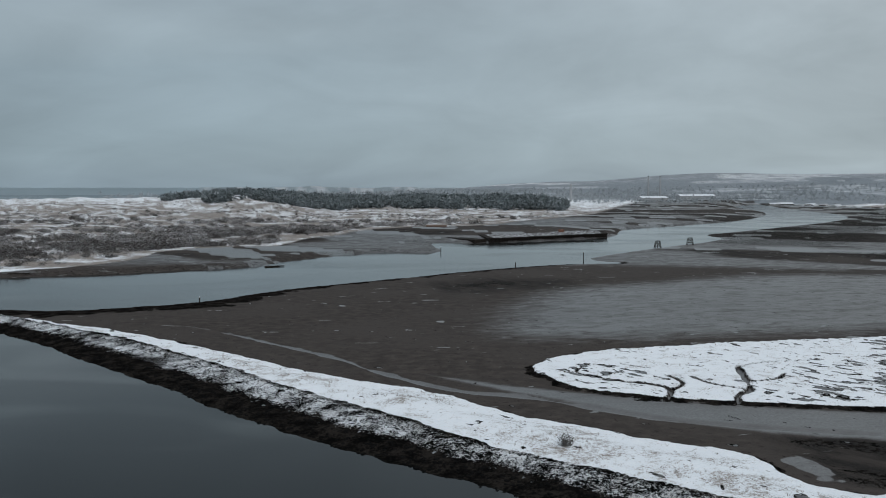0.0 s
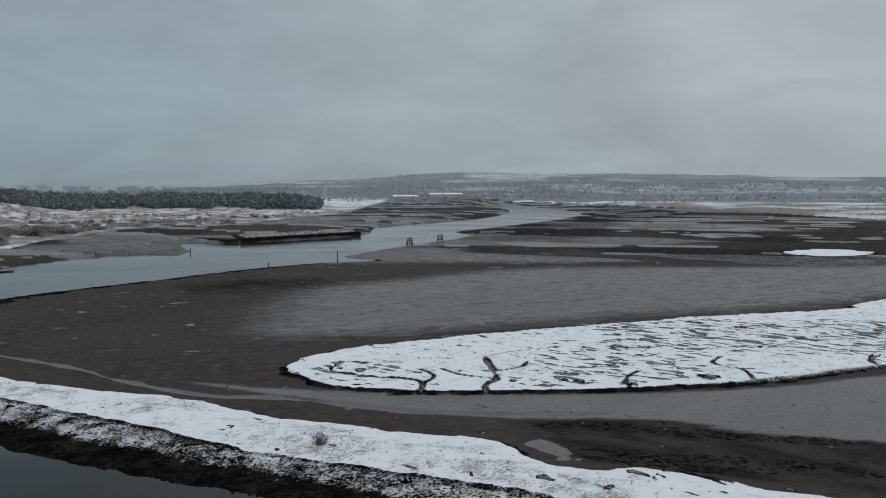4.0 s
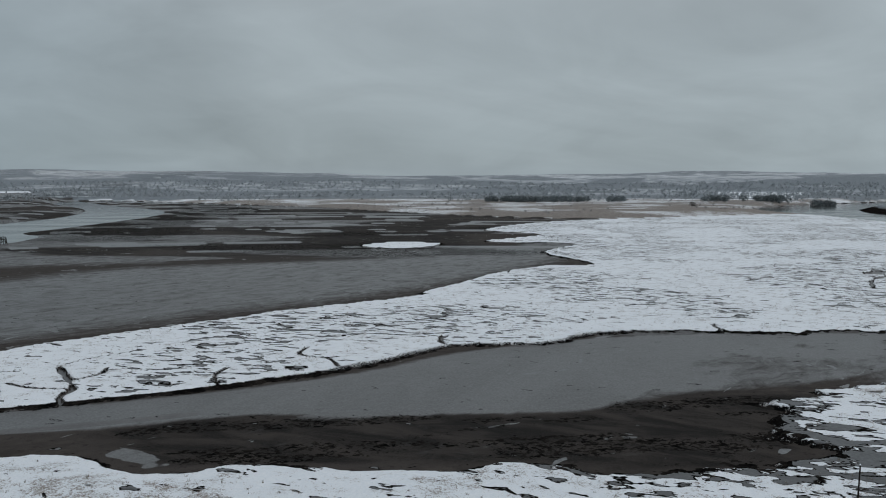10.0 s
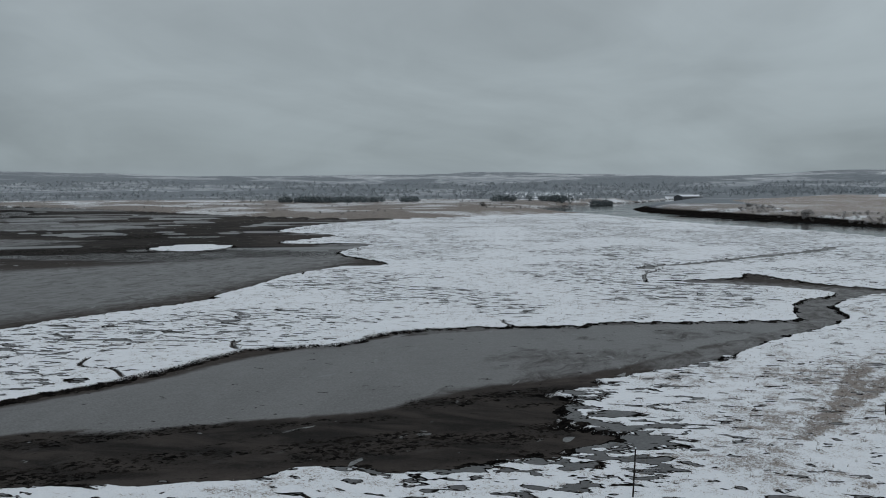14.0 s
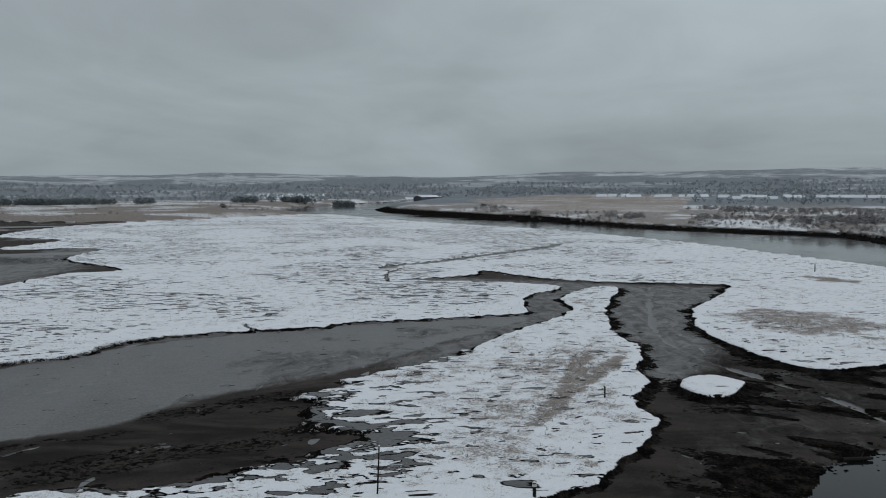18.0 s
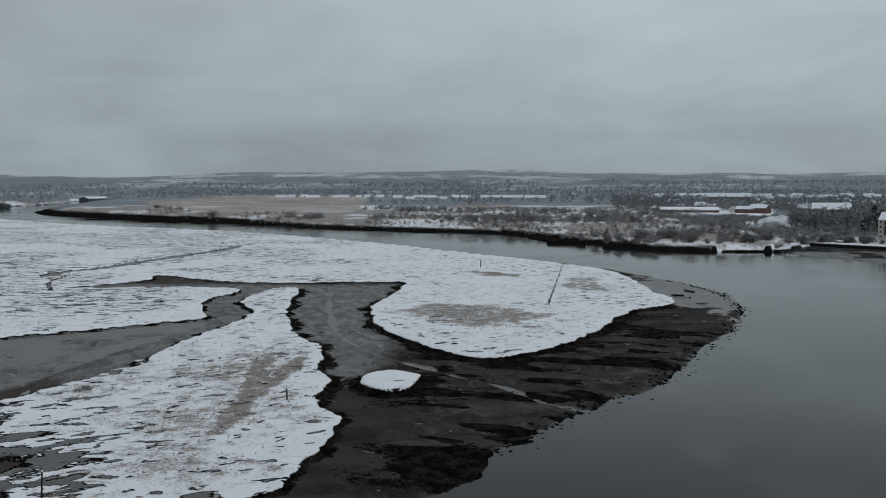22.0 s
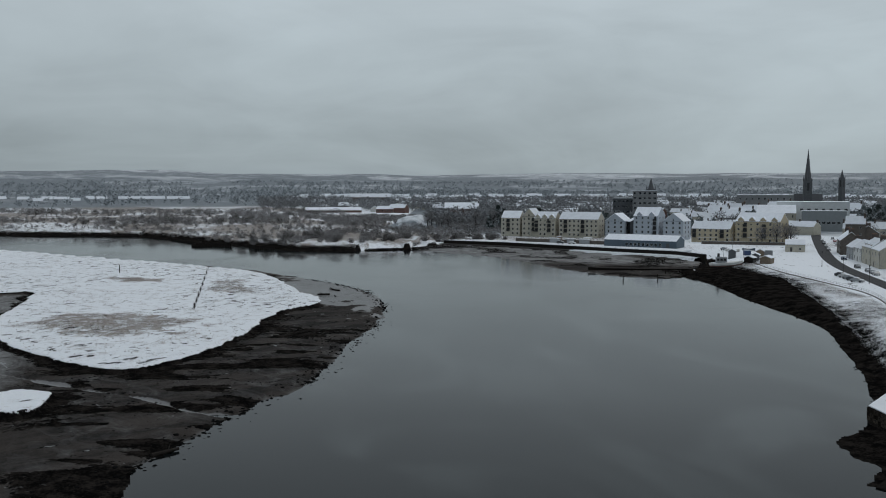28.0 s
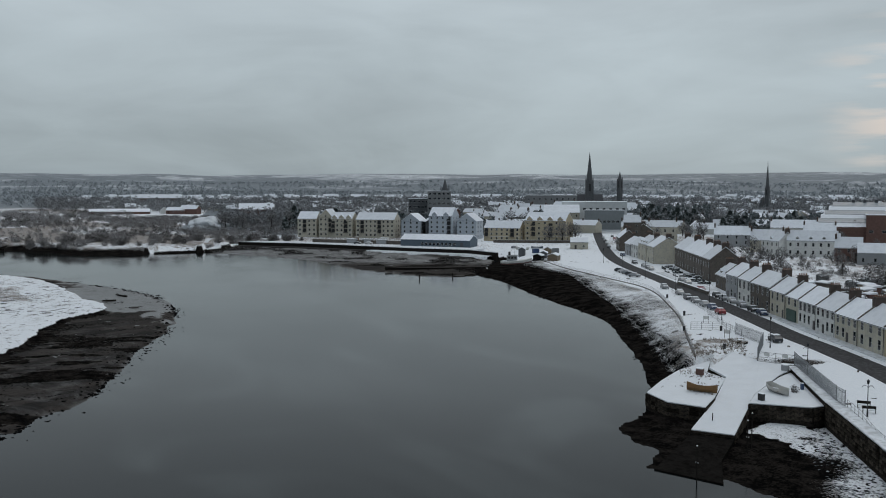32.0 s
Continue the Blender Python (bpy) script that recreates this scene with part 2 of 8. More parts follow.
    weed = step(calc("ADD", attr("weed"), calc("MULTIPLY_ADD", calc("ADD", calc("MULTIPLY", noise_tex(1.0, 7, 0.7), 1.3), calc("MULTIPLY", fine, 0.7)), 1.5, -1.5)), 0.44, 0.53)
    # the painted shade round the pans shares the weed's black
    weed = calc("MAXIMUM", weed, calc("MULTIPLY", pan_shade, calc("SUBTRACT", 1.0, pan)))
    mud = mix(weed, mud, mix(step(calc("ADD", calc("MULTIPLY", fine, 0.5), calc("MULTIPLY", mid, 0.5)), 0.44, 0.60), (0.003, 0.003, 0.003), (0.020, 0.0175, 0.0155)))
    # winter grass, heath and reed
    turf = mix(step(mid, 0.4, 0.62), (0.155, 0.134, 0.118), (0.25, 0.222, 0.20))
    turf = mix(step(attr("red"), 0.4, 0.6), turf, mix(step(mid, 0.4, 0.6), (0.19, 0.155, 0.132), (0.27, 0.23, 0.20)))
    # snow: bluish white, thin over tussocks
    snow = mix(step(fine, 0.25, 0.75), (0.66, 0.70, 0.74), (0.80, 0.82, 0.84))
    thin = calc("ADD", attr("grass"), calc("MULTIPLY_ADD", calc("ADD", calc("ADD", calc("MULTIPLY", fine, 0.55), calc("MULTIPLY", mid, 0.5)), calc("MULTIPLY_ADD", grain, 0.45, -0.225)), 2.1, -1.08))
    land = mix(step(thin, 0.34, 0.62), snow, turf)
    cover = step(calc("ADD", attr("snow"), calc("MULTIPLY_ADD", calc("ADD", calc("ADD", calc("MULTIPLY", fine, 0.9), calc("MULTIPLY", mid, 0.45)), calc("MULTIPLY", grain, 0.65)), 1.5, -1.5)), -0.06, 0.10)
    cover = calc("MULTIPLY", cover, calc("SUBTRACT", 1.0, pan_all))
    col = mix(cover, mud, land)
    # far fields and woods, with the distance haze put into their blue-grey
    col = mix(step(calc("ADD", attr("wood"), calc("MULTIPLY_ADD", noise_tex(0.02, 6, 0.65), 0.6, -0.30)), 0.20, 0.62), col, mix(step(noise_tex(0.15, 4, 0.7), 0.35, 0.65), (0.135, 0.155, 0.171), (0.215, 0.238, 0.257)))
    L(col, b.inputs["Base Color"])
    rough_mud = mixf(wetness, 0.85, mixf(step(fine, 0.3, 0.7), 0.30, 0.46))
    rough_mud = mixf(weed, rough_mud, 0.7)
    L(mixf(cover, rough_mud, 0.75), b.inputs["Roughness"])
    L(mixf(cover, mixf(weed, mixf(wetness, 0.04, 0.45), 0.0), 0.08), b.inputs["Specular IOR Level"])
    bp = N("ShaderNodeBump")
    bp.inputs["Strength"].default_value, bp.inputs["Distance"].default_value = 0.8, 0.22
    rough_h = calc("ADD", calc("MULTIPLY", fine, mixf(wetness, 0.5, 0.06)), calc("MULTIPLY", mid, 0.5))
    L(calc("MULTIPLY_ADD", cover, 0.9, mixf(cover, rough_h, calc("ADD", fine, calc("MULTIPLY", mid, 0.8)))), bp.inputs["Height"])
    L(bp.outputs[0], b.inputs["Normal"])
    return m


def water_material(name, tint, rough=0.07, bump=0.02):
    m = bpy.data.materials.new(name)
    m.use_nodes = True
    nt = m.node_tree
    N, L = nt.nodes.new, nt.links.new
    b = nt.nodes["Principled BSDF"]
    b.inputs["Base Color"].default_value = (*tint, 1)
    b.inputs["IOR"].default_value = 1.33
    b.inputs["Specular IOR Level"].default_value = 0.19
    geo = N("ShaderNodeNewGeometry")

    def noise_tex(s, d, sx=1.0, sy=1.0, rz=0.0, dist=0.0):
        mp = N("ShaderNodeMapping")
        mp.inputs["Scale"].default_value, mp.inputs["Rotation"].default_value = (sx, sy, 1), (0, 0, rz)
        L(geo.outputs["Position"], mp.inputs[0])
        n = N("ShaderNodeTexNoise")
        n.inputs["Scale"].default_value, n.inputs["Detail"].default_value = s, d
        n.inputs["Distortion"].default_value = dist
        L(mp.outputs[0], n.inputs[0])
        return n.outputs[0]

    slick = N("ShaderNodeMapRange")
    slick.inputs[1].default_value, slick.inputs[2].default_value = 0.40, 0.62
    slick.inputs[3].default_value, slick.inputs[4].default_value = rough * 0.5, rough * 1.9
    L(noise_tex(0.012, 4, 1.0, 1.6, 0.6, 0.8), slick.inputs[0])
    L(slick.outputs[0], b.inputs["Roughness"])
    # silt in the water: paler over the submerged banks
    mx = N("ShaderNodeMix")
    mx.data_type = "RGBA"
    mx.inputs[6].default_value, mx.inputs[7].default_value = (*tint, 1), (tint[0] * 7.0, tint[1] * 6.0, tint[2] * 5.5, 1)
    rr = N("ShaderNodeMapRange")
    rr.inputs[1].default_value, rr.inputs[2].default_value = 0.50, 0.66
    L(noise_tex(0.011, 4, 1.0, 1.7, 0.9, 2.2), rr.inputs[0])
    L(rr.outputs[0], mx.inputs[0])
    L(mx.outputs[2], b.inputs["Base Color"])
    bp = N("ShaderNodeBump")
    bp.inputs["Strength"].default_value, bp.inputs["Distance"].default_value = 0.25, bump
    L(noise_tex(1.6, 3, 1.0, 2.2, 0.5), bp.inputs["Height"])
    L(bp.outputs[0], b.inputs["Normal"])
    return m


M_GROUND = ground_material()
M_WATER = water_material("estuary_water", (0.0045, 0.0062, 0.0068))

# ---------------------------------------------------------------- the plan of the estuary, in metres
RIVER_NEAR = [(-152, 266), (-128, 270), (-106, 269), (-75, 288), (-55, 323), (-18, 364), (24, 408), (56, 432), (83, 439), (72, 466), (119, 541), (189, 640), (197, 705),
              (248, 771), (423, 1012), (518, 1225), (572, 1549), (684, 2034)]
RIVER_FAR = [(-173, 366), (-134, 381), (-117, 394), (-82, 419), (-76, 445), (-54, 490), (-26, 512), (-1, 517), (-7, 602), (27, 600), (117, 668), (157, 802), (260, 931), (369, 1108),
             (465, 1368), (552, 1785), (702, 2107)]
BAY = [(108, 6), (60, 46), (14, 99), (-6, 118), (-14, 125), (-23, 134), (-34, 145), (-48, 163), (-64, 180), (-84, 202), (-107, 226), (-140, 255)]
MUD_POINT = [(720, 215), (690, 175), (588, 83), (484, 10), (416, -39), (370, -57), (326, -69.5), (297, -72), (261, -66), (231, -56), (193, -38), (163, -26), (155, -18), (131, -3.4), (122, 2.2)]
SPIT_TOP = [(-128, 258), (-120, 253), (-95, 236), (-71, 219), (-45, 195), (-31, 180), (-19, 169), (1.5, 153), (10, 142), (18, 136), (27, 128), (38, 120), (42, 110), (45, 105), (53, 103.6),
            (59, 97), (68, 87.6), (78, 80.2), (88, 71.4), (95, 67), (102, 62), (110, 60.7), (118, 68), (131, 75), (145, 75), (162, 72.5), (183, 70.4), (209, 69.5), (247, 66), (275, 76), (301, 77),
            (318, 71)]
SPIT_EAST = [(305, 64), (268, 60), (220, 48), (197, 37), (174, 33.6), (164, 29.4), (150, 29.2), (135, 23), (118, 24), (103, 26), (80, 46), (50, 80), (24, 105.5), (14.8, 112), (8.3, 118), (1.2, 126),
             (-16, 145.7), (-27, 158), (-40, 173.5), (-58, 193.4), (-74.5, 211), (-94, 228), (-117, 247.4)]
MARSH_NORTH = [(17, 178), (23, 190), (38, 199), (65, 208), (97, 215), (134, 222), (178, 226), (184, 232), (217, 249), (245, 264.5), (283, 274.6), (305, 267), (335, 325), (370, 350), (406, 370), (379, 418),
               (461, 452), (474, 523), (572, 582), (690, 612)]
MARSH_RIVER = [(1000, 600), (1005, 560), (835, 374), (729, 219), (690, 178), (588, 86), (485, 14), (420, -29), (377, -47), (313, -50), (280, -52), (259, -36), (213, -19), (194, -6), (186, 3), (197, 14),
               (227, 29), (263, 36), (313, 33), (335, 35), (333, 62), (331, 90), (343, 111), (357, 131)]
MARSH_CREEK = [(340, 127), (322, 135), (309, 147), (307, 145), (312, 131), (315, 107), (308, 84), (279, 87), (258, 82), (240, 77), (210, 108), (196, 115), (188, 126), (165, 142), (144, 140), (127, 150),
               (98, 145), (82, 145), (66, 145.5), (47, 149), (29, 155), (20, 164)]
GRASS_EDGE = [(684, 2034), (720, 2000), (755, 1892), (760, 1400), (756, 1259), (710, 979), (679, 787), (708, 626), (850, 600), (1000, 585)]
UPSTREAM_WEST = [(1005, 560), (1080, 650), (1180, 735), (1330, 800), (1500, 835), (1900, 885), (2313, 1010), (4900, 1500)]
UPSTREAM_EAST = [(4900, 1440), (2313, 970), (1900, 812), (1600, 730), (1420, 678), (1290, 642), (1200, 597), (1120, 545), (1040, 460), (956, 367), (901, 280), (783, 145), (726, 49), (692, -2), (640, -26),
                 (590, -42), (545, -68), (508, -85), (506, -124), (511, -150)]
TOWN_SHORE = [(530, -172), (495, -199), (459, -217), (427, -233), (401, -249), (378, -250), (352, -228), (330, -206), (290, -193.4), (243.5, -176), (199, -162), (172, -146), (145, -127.5), (131, -117),
              (121, -110.5), (114, -112), (112.4, -134.2), (91.7, -116.6), (73, -102.2), (40, -76), (0, -70), (-60, -120)]
HARBOUR = [(112.4, -134), (91.7, -116.6), (73, -102.2), (45, -82), (56, -77), (74, -84), (81.5, -84.5), (90, -79.5), (95, -86), (100, -86), (107.5, -90), (112, -100), (108, -112), (113, -128)]
QUAY_MUD = [(508, -147), (481, -154), (429, -172), (363, -171), (330, -180), (318, -198), (340, -212), (375, -246), (401, -246), (427, -230), (459, -214), (495, -196), (528, -170)]


def spline(pts, n=5, closed=True):
    """A smooth line through the points."""
    p = np.asarray(pts, float)
    k = len(p)
    idx = np.arange(k if closed else k - 1)
    pick = (lambda i: p[i % k]) if closed else (lambda i: p[np.clip(i, 0, k - 1)])
    p0, p1, p2, p3 = pick(idx - 1), pick(idx), pick(idx + 1), pick(idx + 2)
    out = []
    for u in np.arange(n) / n:
        out.append(0.5 * (2 * p1 + (p2 - p0) * u + (2 * p0 - 5 * p1 + 4 * p2 - p3) * u * u + (3 * p1 - p0 - 3 * p2 + p3) * u ** 3))
    out = np.stack(out, 1).reshape(-1, 2)
    return out if closed else np.vstack([out, p[-1:]])


def line_distance(X, Y, line, reach=40.0, closed=False):
    """The distance of the places to a line of points, up to reach."""
    pts = np.vstack([line, line[:1]]) if closed else np.asarray(line, float)
    best = np.full(X.shape, reach)
    for (ax, ay), (bx, by) in zip(pts[:-1], pts[1:]):
        near = np.nonzero((X > min(ax, bx) - reach) & (X < max(ax, bx) + reach) & (Y > min(ay, by) - reach) & (Y < max(ay, by) + reach))[0]
        if not len(near):
            continue
        x, y = X[near], Y[near]
        dx, dy = bx - ax, by - ay
        u = np.clip(((x - ax) * dx + (y - ay) * dy) / (dx * dx + dy * dy + 1e-9), 0, 1)
        best[near] = np.minimum(best[near], np.hypot(x - ax - u * dx, y - ay - u * dy))
    return best


def inside(X, Y, poly):
    flag = np.zeros(X.shape, bool)
    lo, hi = poly.min(0), poly.max(0)
    near = np.nonzero((X > lo[0]) & (X < hi[0]) & (Y > lo[1]) & (Y < hi[1]))[0]
    x, y, f = X[near], Y[near], np.zeros(len(near), bool)
    for (ax, ay), (bx, by) in zip(poly, np.roll(poly, -1, 0)):
        if ay != by:
            f ^= ((ay > y) != (by > y)) & (x < (bx - ax) * (y - ay) / (by - ay) + ax)
    flag[near] = f
    return flag


def depth_in(X, Y, poly, reach=40.0):
    """How far inside the outline (outside: minus) the places lie."""
    return np.where(inside(X, Y, poly), 1, -1) * line_distance(X, Y, poly, reach, True)


def lattice(ix, iy, seed):
    h = (ix.astype(np.int64) * 374761393 + iy.astype(np.int64) * 668265263 + seed * 974634777) & 0x7FFFFFFF
    h = ((h ^ (h >> 13)) * 1274126177) & 0x7FFFFFFF
    return ((h ^ (h >> 16)) & 0xFFFF) / 65535.0


def value_noise(X, Y, seed=0):
    ix, iy = np.floor(X), np.floor(Y)
    fx, fy = X - ix, Y - iy
    fx, fy = fx * fx * (3 - 2 * fx), fy * fy * (3 - 2 * fy)
    a, b, c, d = lattice(ix, iy, seed), lattice(ix + 1, iy, seed), lattice(ix, iy + 1, seed), lattice(ix + 1, iy + 1, seed)
    return (a * (1 - fx) + b * fx) * (1 - fy) + (c * (1 - fx) + d * fx) * fy


def fbm(X, Y, size, octaves=4, seed=0):
    """Noise of 0 to 1 with features of the given size in metres."""
    total, amp, norm, x, y = 0.0, 1.0, 0.0, X / size, Y / size
    for o in range(octaves):
        total, norm = total + amp * value_noise(x, y, seed + 17 * o), norm + amp
        x, y, amp = x * 1.93 * 0.8 - y * 1.93 * 0.6 + 3.7, x * 1.93 * 0.6 + y * 1.93 * 0.8 + 9.1, amp * 0.5
    return total / norm


def smooth(v, lo, hi):
    u = np.clip((v - lo) / (hi - lo), 0, 1)
    return u * u * (3 - 2 * u)


P_FLAT = spline(RIVER_NEAR + [(700, 1900), (745, 1400), (745, 1000), (672, 700), (760, 580), (990, 575)] + [(995, 553), (827, 366)] + MUD_POINT + BAY, 4)
P_DUNES = np.vstack([spline(RIVER_FAR, 4, False), [(760, 2160), (1150, 3000), (2700, 4990), (300, 4990), (-100, 3600), (-420, 2300), (-660, 1950), (-800, 1500), (-820, 800), (-420, 420), (-260, 345)]])
P_NORTH = np.vstack([spline(GRASS_EDGE, 4, False), spline(UPSTREAM_WEST, 4, False), [(4990, 4990), (1300, 4990), (800, 3000), (600, 2250), (640, 2120)]])
P_TOWN = np.vstack([spline(UPSTREAM_EAST, 4, False), spline(TOWN_SHORE, 4, False), [(-250, -600), (-500, -4990), (4990, -4990)]])
P_HARBOUR, P_QUAY_MUD = np.array(HARBOUR, float), spline(QUAY_MUD, 4)
P_SPIT = spline(SPIT_TOP + SPIT_EAST, 5)
P_MARSH = spline(MARSH_NORTH + MARSH_RIVER + MARSH_CREEK, 5)
P_ISLET = spline([(161, 24.5), (168, 24), (172, 20.4), (169, 15), (162.7, 14), (156, 15.5), (153.7, 18.3), (156, 22)], 4)
P_BAR = spline([(297, 431), (320, 445), (341, 449), (346, 430), (343, 414), (322, 402), (302, 400), (296, 415)], 4)
P_WET = spline([(10, 225), (32, 314), (83, 353), (145, 382), (247, 361), (359, 354), (330, 300), (187, 238), (118, 227), (67, 217), (37, 212)], 4)
P_CHANNEL = spline([(-5, 175), (20, 150), (42, 133), (66, 125), (75, 117), (94, 103), (109, 94), (132, 90), (155, 82), (197, 77), (236, 74), (219, 97), (188, 124), (164, 139), (125, 146), (97, 142), (60, 146), (20, 160)], 4)
P_DARK = spline([(45, 128), (57, 129), (68, 120), (87, 107), (108, 93), (125, 89), (140, 80), (133, 69), (118, 66), (105, 63), (90, 73), (72, 88), (54, 107), (46, 112)], 4)
P_BROWN = spline([(112, 92), (140, 84), (170, 80), (205, 77), (232, 76), (214, 96), (186, 112), (160, 118), (140, 108), (120, 104)], 4)
P_BANK = np.array(BAY + SPIT_EAST[9:][::-1], float)
P_DUNE_SNOW = np.vstack([spline([(-177, 375), (-158, 396), (-139, 432), (-139, 476), (-96, 525), (-85, 604), (-54, 719), (-11, 778), (37, 801), (76, 903), (134, 1035), (193, 1187), (395, 1906), (665, 2607)], 4, False),
                         [(1150, 3100), (2700, 4990), (300, 4990), (-100, 3600), (-420, 2300), (-660, 1950), (-800, 1500), (-820, 800), (-420, 420), (-260, 345)]])
DARK_MUD = [[(766, 1749), (777, 1516), (584, 1031), (438, 877), (357, 815)], [(229, 522), (274, 484), (347, 463), (350, 382), (340, 329), (290, 332), (242, 378), (220, 440), (213, 487)],
            [(348, 578), (400, 588), (411, 505), (350, 496), (305, 538)], [(499, 571), (543, 565), (519, 503), (468, 510)], [(0, 349), (18, 353), (36, 339), (17, 320), (0, 318), (-12, 332)],
            [(188, 673), (318, 875), (532, 1131), (317, 673), (202, 547), (169, 568)]]
P_QUAY_FRONT = np.array([(531, -178), (500, -207), (463.5, -225), (431.5, -241), (405.5, -257), (384, -240), (470, -150), (524, -150)], float)
P_SLIP = np.array([(127.6, -135.4), (119.3, -133.2), (113.0, -136.6), (110.6, -128.0), (103.9, -114.2), (98.3, -106.3), (91.5, -96.3), (96.7, -93.4), (101.7, -101.4), (105.5, -107.3), (115.3, -120.3), (121.0, -122.2)], float)
P_JETTY = np.array([(113.8, -101.0), (119.5, -109.5), (124.8, -118.7), (128.5, -130.5), (120.7, -121.5), (115.3, -120.3), (105.5, -107.3), (101.7, -101.4), (107.2, -99.1)], float)
P_RED = np.array([(1430, 549), (1969, 534), (1719, 229), (1000, 150), (985, 306)], float)
CREEKS = [([(350, 170), (366, 173), (391, 164), (437, 158), (505, 147), (540, 150)], 6.0), ([(46, 140), (47, 146), (48.5, 153), (52, 158), (53.6, 164), (56.6, 179)], 0.95), ([(52, 158), (47, 163), (45, 169)], 0.6), ([(53.6, 164), (60, 167), (63, 172)], 0.6), ([(56.6, 179), (64, 184), (74, 186)], 0.45),
          ([(35, 148), (38.4, 157), (36.6, 162), (29.5, 166)], 0.9), ([(38.4, 157), (42, 163), (41, 170)], 0.55), ([(29.5, 166), (25, 172), (26, 178)], 0.6), ([(96, 146), (99, 154), (97, 161), (103, 168)], 0.55), ([(72, 146), (75, 153), (80, 158)], 0.5), ([(125.7, 148), (128.4, 155.7), (134.6, 161.5)], 1.0), ([(188, 124), (190, 129), (195, 133.6)], 0.8),
          ([(176, 233), (184, 231), (201, 219.6), (221, 209)], 1.0), ([(430, -30), (350, -22), (272, -14)], 0.32), ([(300, 145), (330, 160), (360, 165)], 1.2)]
STREAMS = [([(-71, 238), (-60, 233), (-38, 209), (-21, 190), (-13.4, 178), (1.6, 160.6), (15.5, 154), (35, 139), (61, 131)], 1.0),
           ([(300, 54), (228, 40), (196, 26.5), (175, 11), (163, 0), (151, -7), (146, -14)], 0.25)]


def ground_fields(X, Y):
    """Height and surface fields of the estuary at the places."""
    R = np.hypot(X, Y)
    n_edge = fbm(X, Y, 6.0, 4, 3) - 0.5
    n_bite = fbm(X, Y, 1.9, 3, 15) - 0.5
    n_big = fbm(X, Y, 60.0, 4, 5)
    n_mid = fbm(X, Y, 14.0, 4, 9)
    flat = depth_in(X, Y, P_FLAT) + 3.0 * n_edge
    harbour, quay_mud = depth_in(X, Y, P_HARBOUR) + 1.2 * n_edge + 1.4 * n_bite, depth_in(X, Y, P_QUAY_MUD) + 4.0 * n_edge
    flat = np.maximum(flat, np.maximum(harbour, quay_mud))
    dunes, north = (depth_in(X, Y, p, 60.0) + 3.0 * n_edge for p in (P_DUNES, P_NORTH))
    town = depth_in(X, Y, P_TOWN, 60.0) + 1.5 * n_edge * (R > 150)
    walled = np.maximum(smooth(harbour, -3, 0), smooth(quay_mud, -6, -2))      # ground that ends at a wall
    spit, marsh = depth_in(X, Y, P_SPIT) + 2.8 * n_edge + 1.1 * n_bite, depth_in(X, Y, P_MARSH) + 2.8 * n_edge + 1.3 * n_bite
    ragged = smooth(X, 66, 98) * smooth(X, 200, 160) * smooth(Y, 48, 58)
    band = fbm((0.62 * X - 0.78 * Y) * 0.45, (0.78 * X + 0.62 * Y) * 1.3, 9.0, 4, 19) - 0.5
    spit = spit + ragged * (20.0 * band + 5.0 * n_edge)
    shore_bank = depth_in(X, Y, P_BANK)
    islet, bar = depth_in(X, Y, P_ISLET) + 1.5 * n_edge, depth_in(X, Y, P_BAR)
    # bed and tidal flat
    z = np.where(flat > -30, np.clip(-0.8 + 0.09 * (flat + 8), -1.5, 0.35) + 0.10 * (n_mid - 0.5) * (flat > 2), -1.5)
    z = np.where(flat > 0, np.maximum(z, 0.02), z)
    for line, w in STREAMS:
        z -= 0.30 * smooth(-line_distance(X, Y, spline(line, 6, False) , 20.0) + (n_edge * 1.6), -w - 0.8, -0.2)
    stream = np.zeros(X.shape)
    for line, w in STREAMS:
        stream = np.maximum(stream, smooth(-line_distance(X, Y, spline(line, 6, False), 20.0) + 2.6 * n_edge, -w - 0.8, -w * 0.2) * (0.55 + 0.45 * smooth(n_mid, 0.4, 0.55)))
    # marsh banks: a low scarp to a level top
    top = np.maximum(np.maximum(spit, marsh), np.maximum(islet, bar + 2 * n_edge))
    bank = smooth(top, -0.5, 0.7)
    high = 0.95 + 0.35 * (n_mid - 0.4) + 0.9 * smooth(spit, 2, 12) * (X < 40) + 0.5 * (islet > 0)
    z = z * (1 - bank) + high * bank
    rubble = (shore_bank > -1.5) & (spit < 0.5) & (X < 70)
    dust = np.clip(flat / (flat - spit + 1e-3), 0, 1)
    z = np.where(rubble & (flat > 0), np.maximum(z, 1.75 * dust ** 0.9), z)
    snow = np.clip((top - 0.45) * (2.2 - 1.8 * ragged) / (1 + (R / 330) ** 2), -3, 3)
    # salt pans, and creeks cut into the marsh
    cluster = smooth(fbm(X, Y, 38.0, 3, 31), 0.40, 0.58)
    east_end = smooth(X, 190, 210) * smooth(70 - Y, 0, 20)
    pan = smooth(marsh, 0.5, 4) * (0.022 + 0.100 * cluster + 0.012 * smooth(150 - X, 0, 60)) * (1 - 0.45 * east_end)
    inner = smooth(X, 62, 98) * smooth(Y, 40, 54)
    pan = np.maximum(pan, smooth(spit, -1.5, 1.0) * (0.055 * smooth(X, 20, 50) + inner * smooth(150 - X, 0, 30) * (0.055 + 0.075 * smooth(20 - spit, 0, 16)) + 0.05 * ragged * smooth(9 - spit, 0, 6)))
    cut = np.full(X.shape, -9.0)
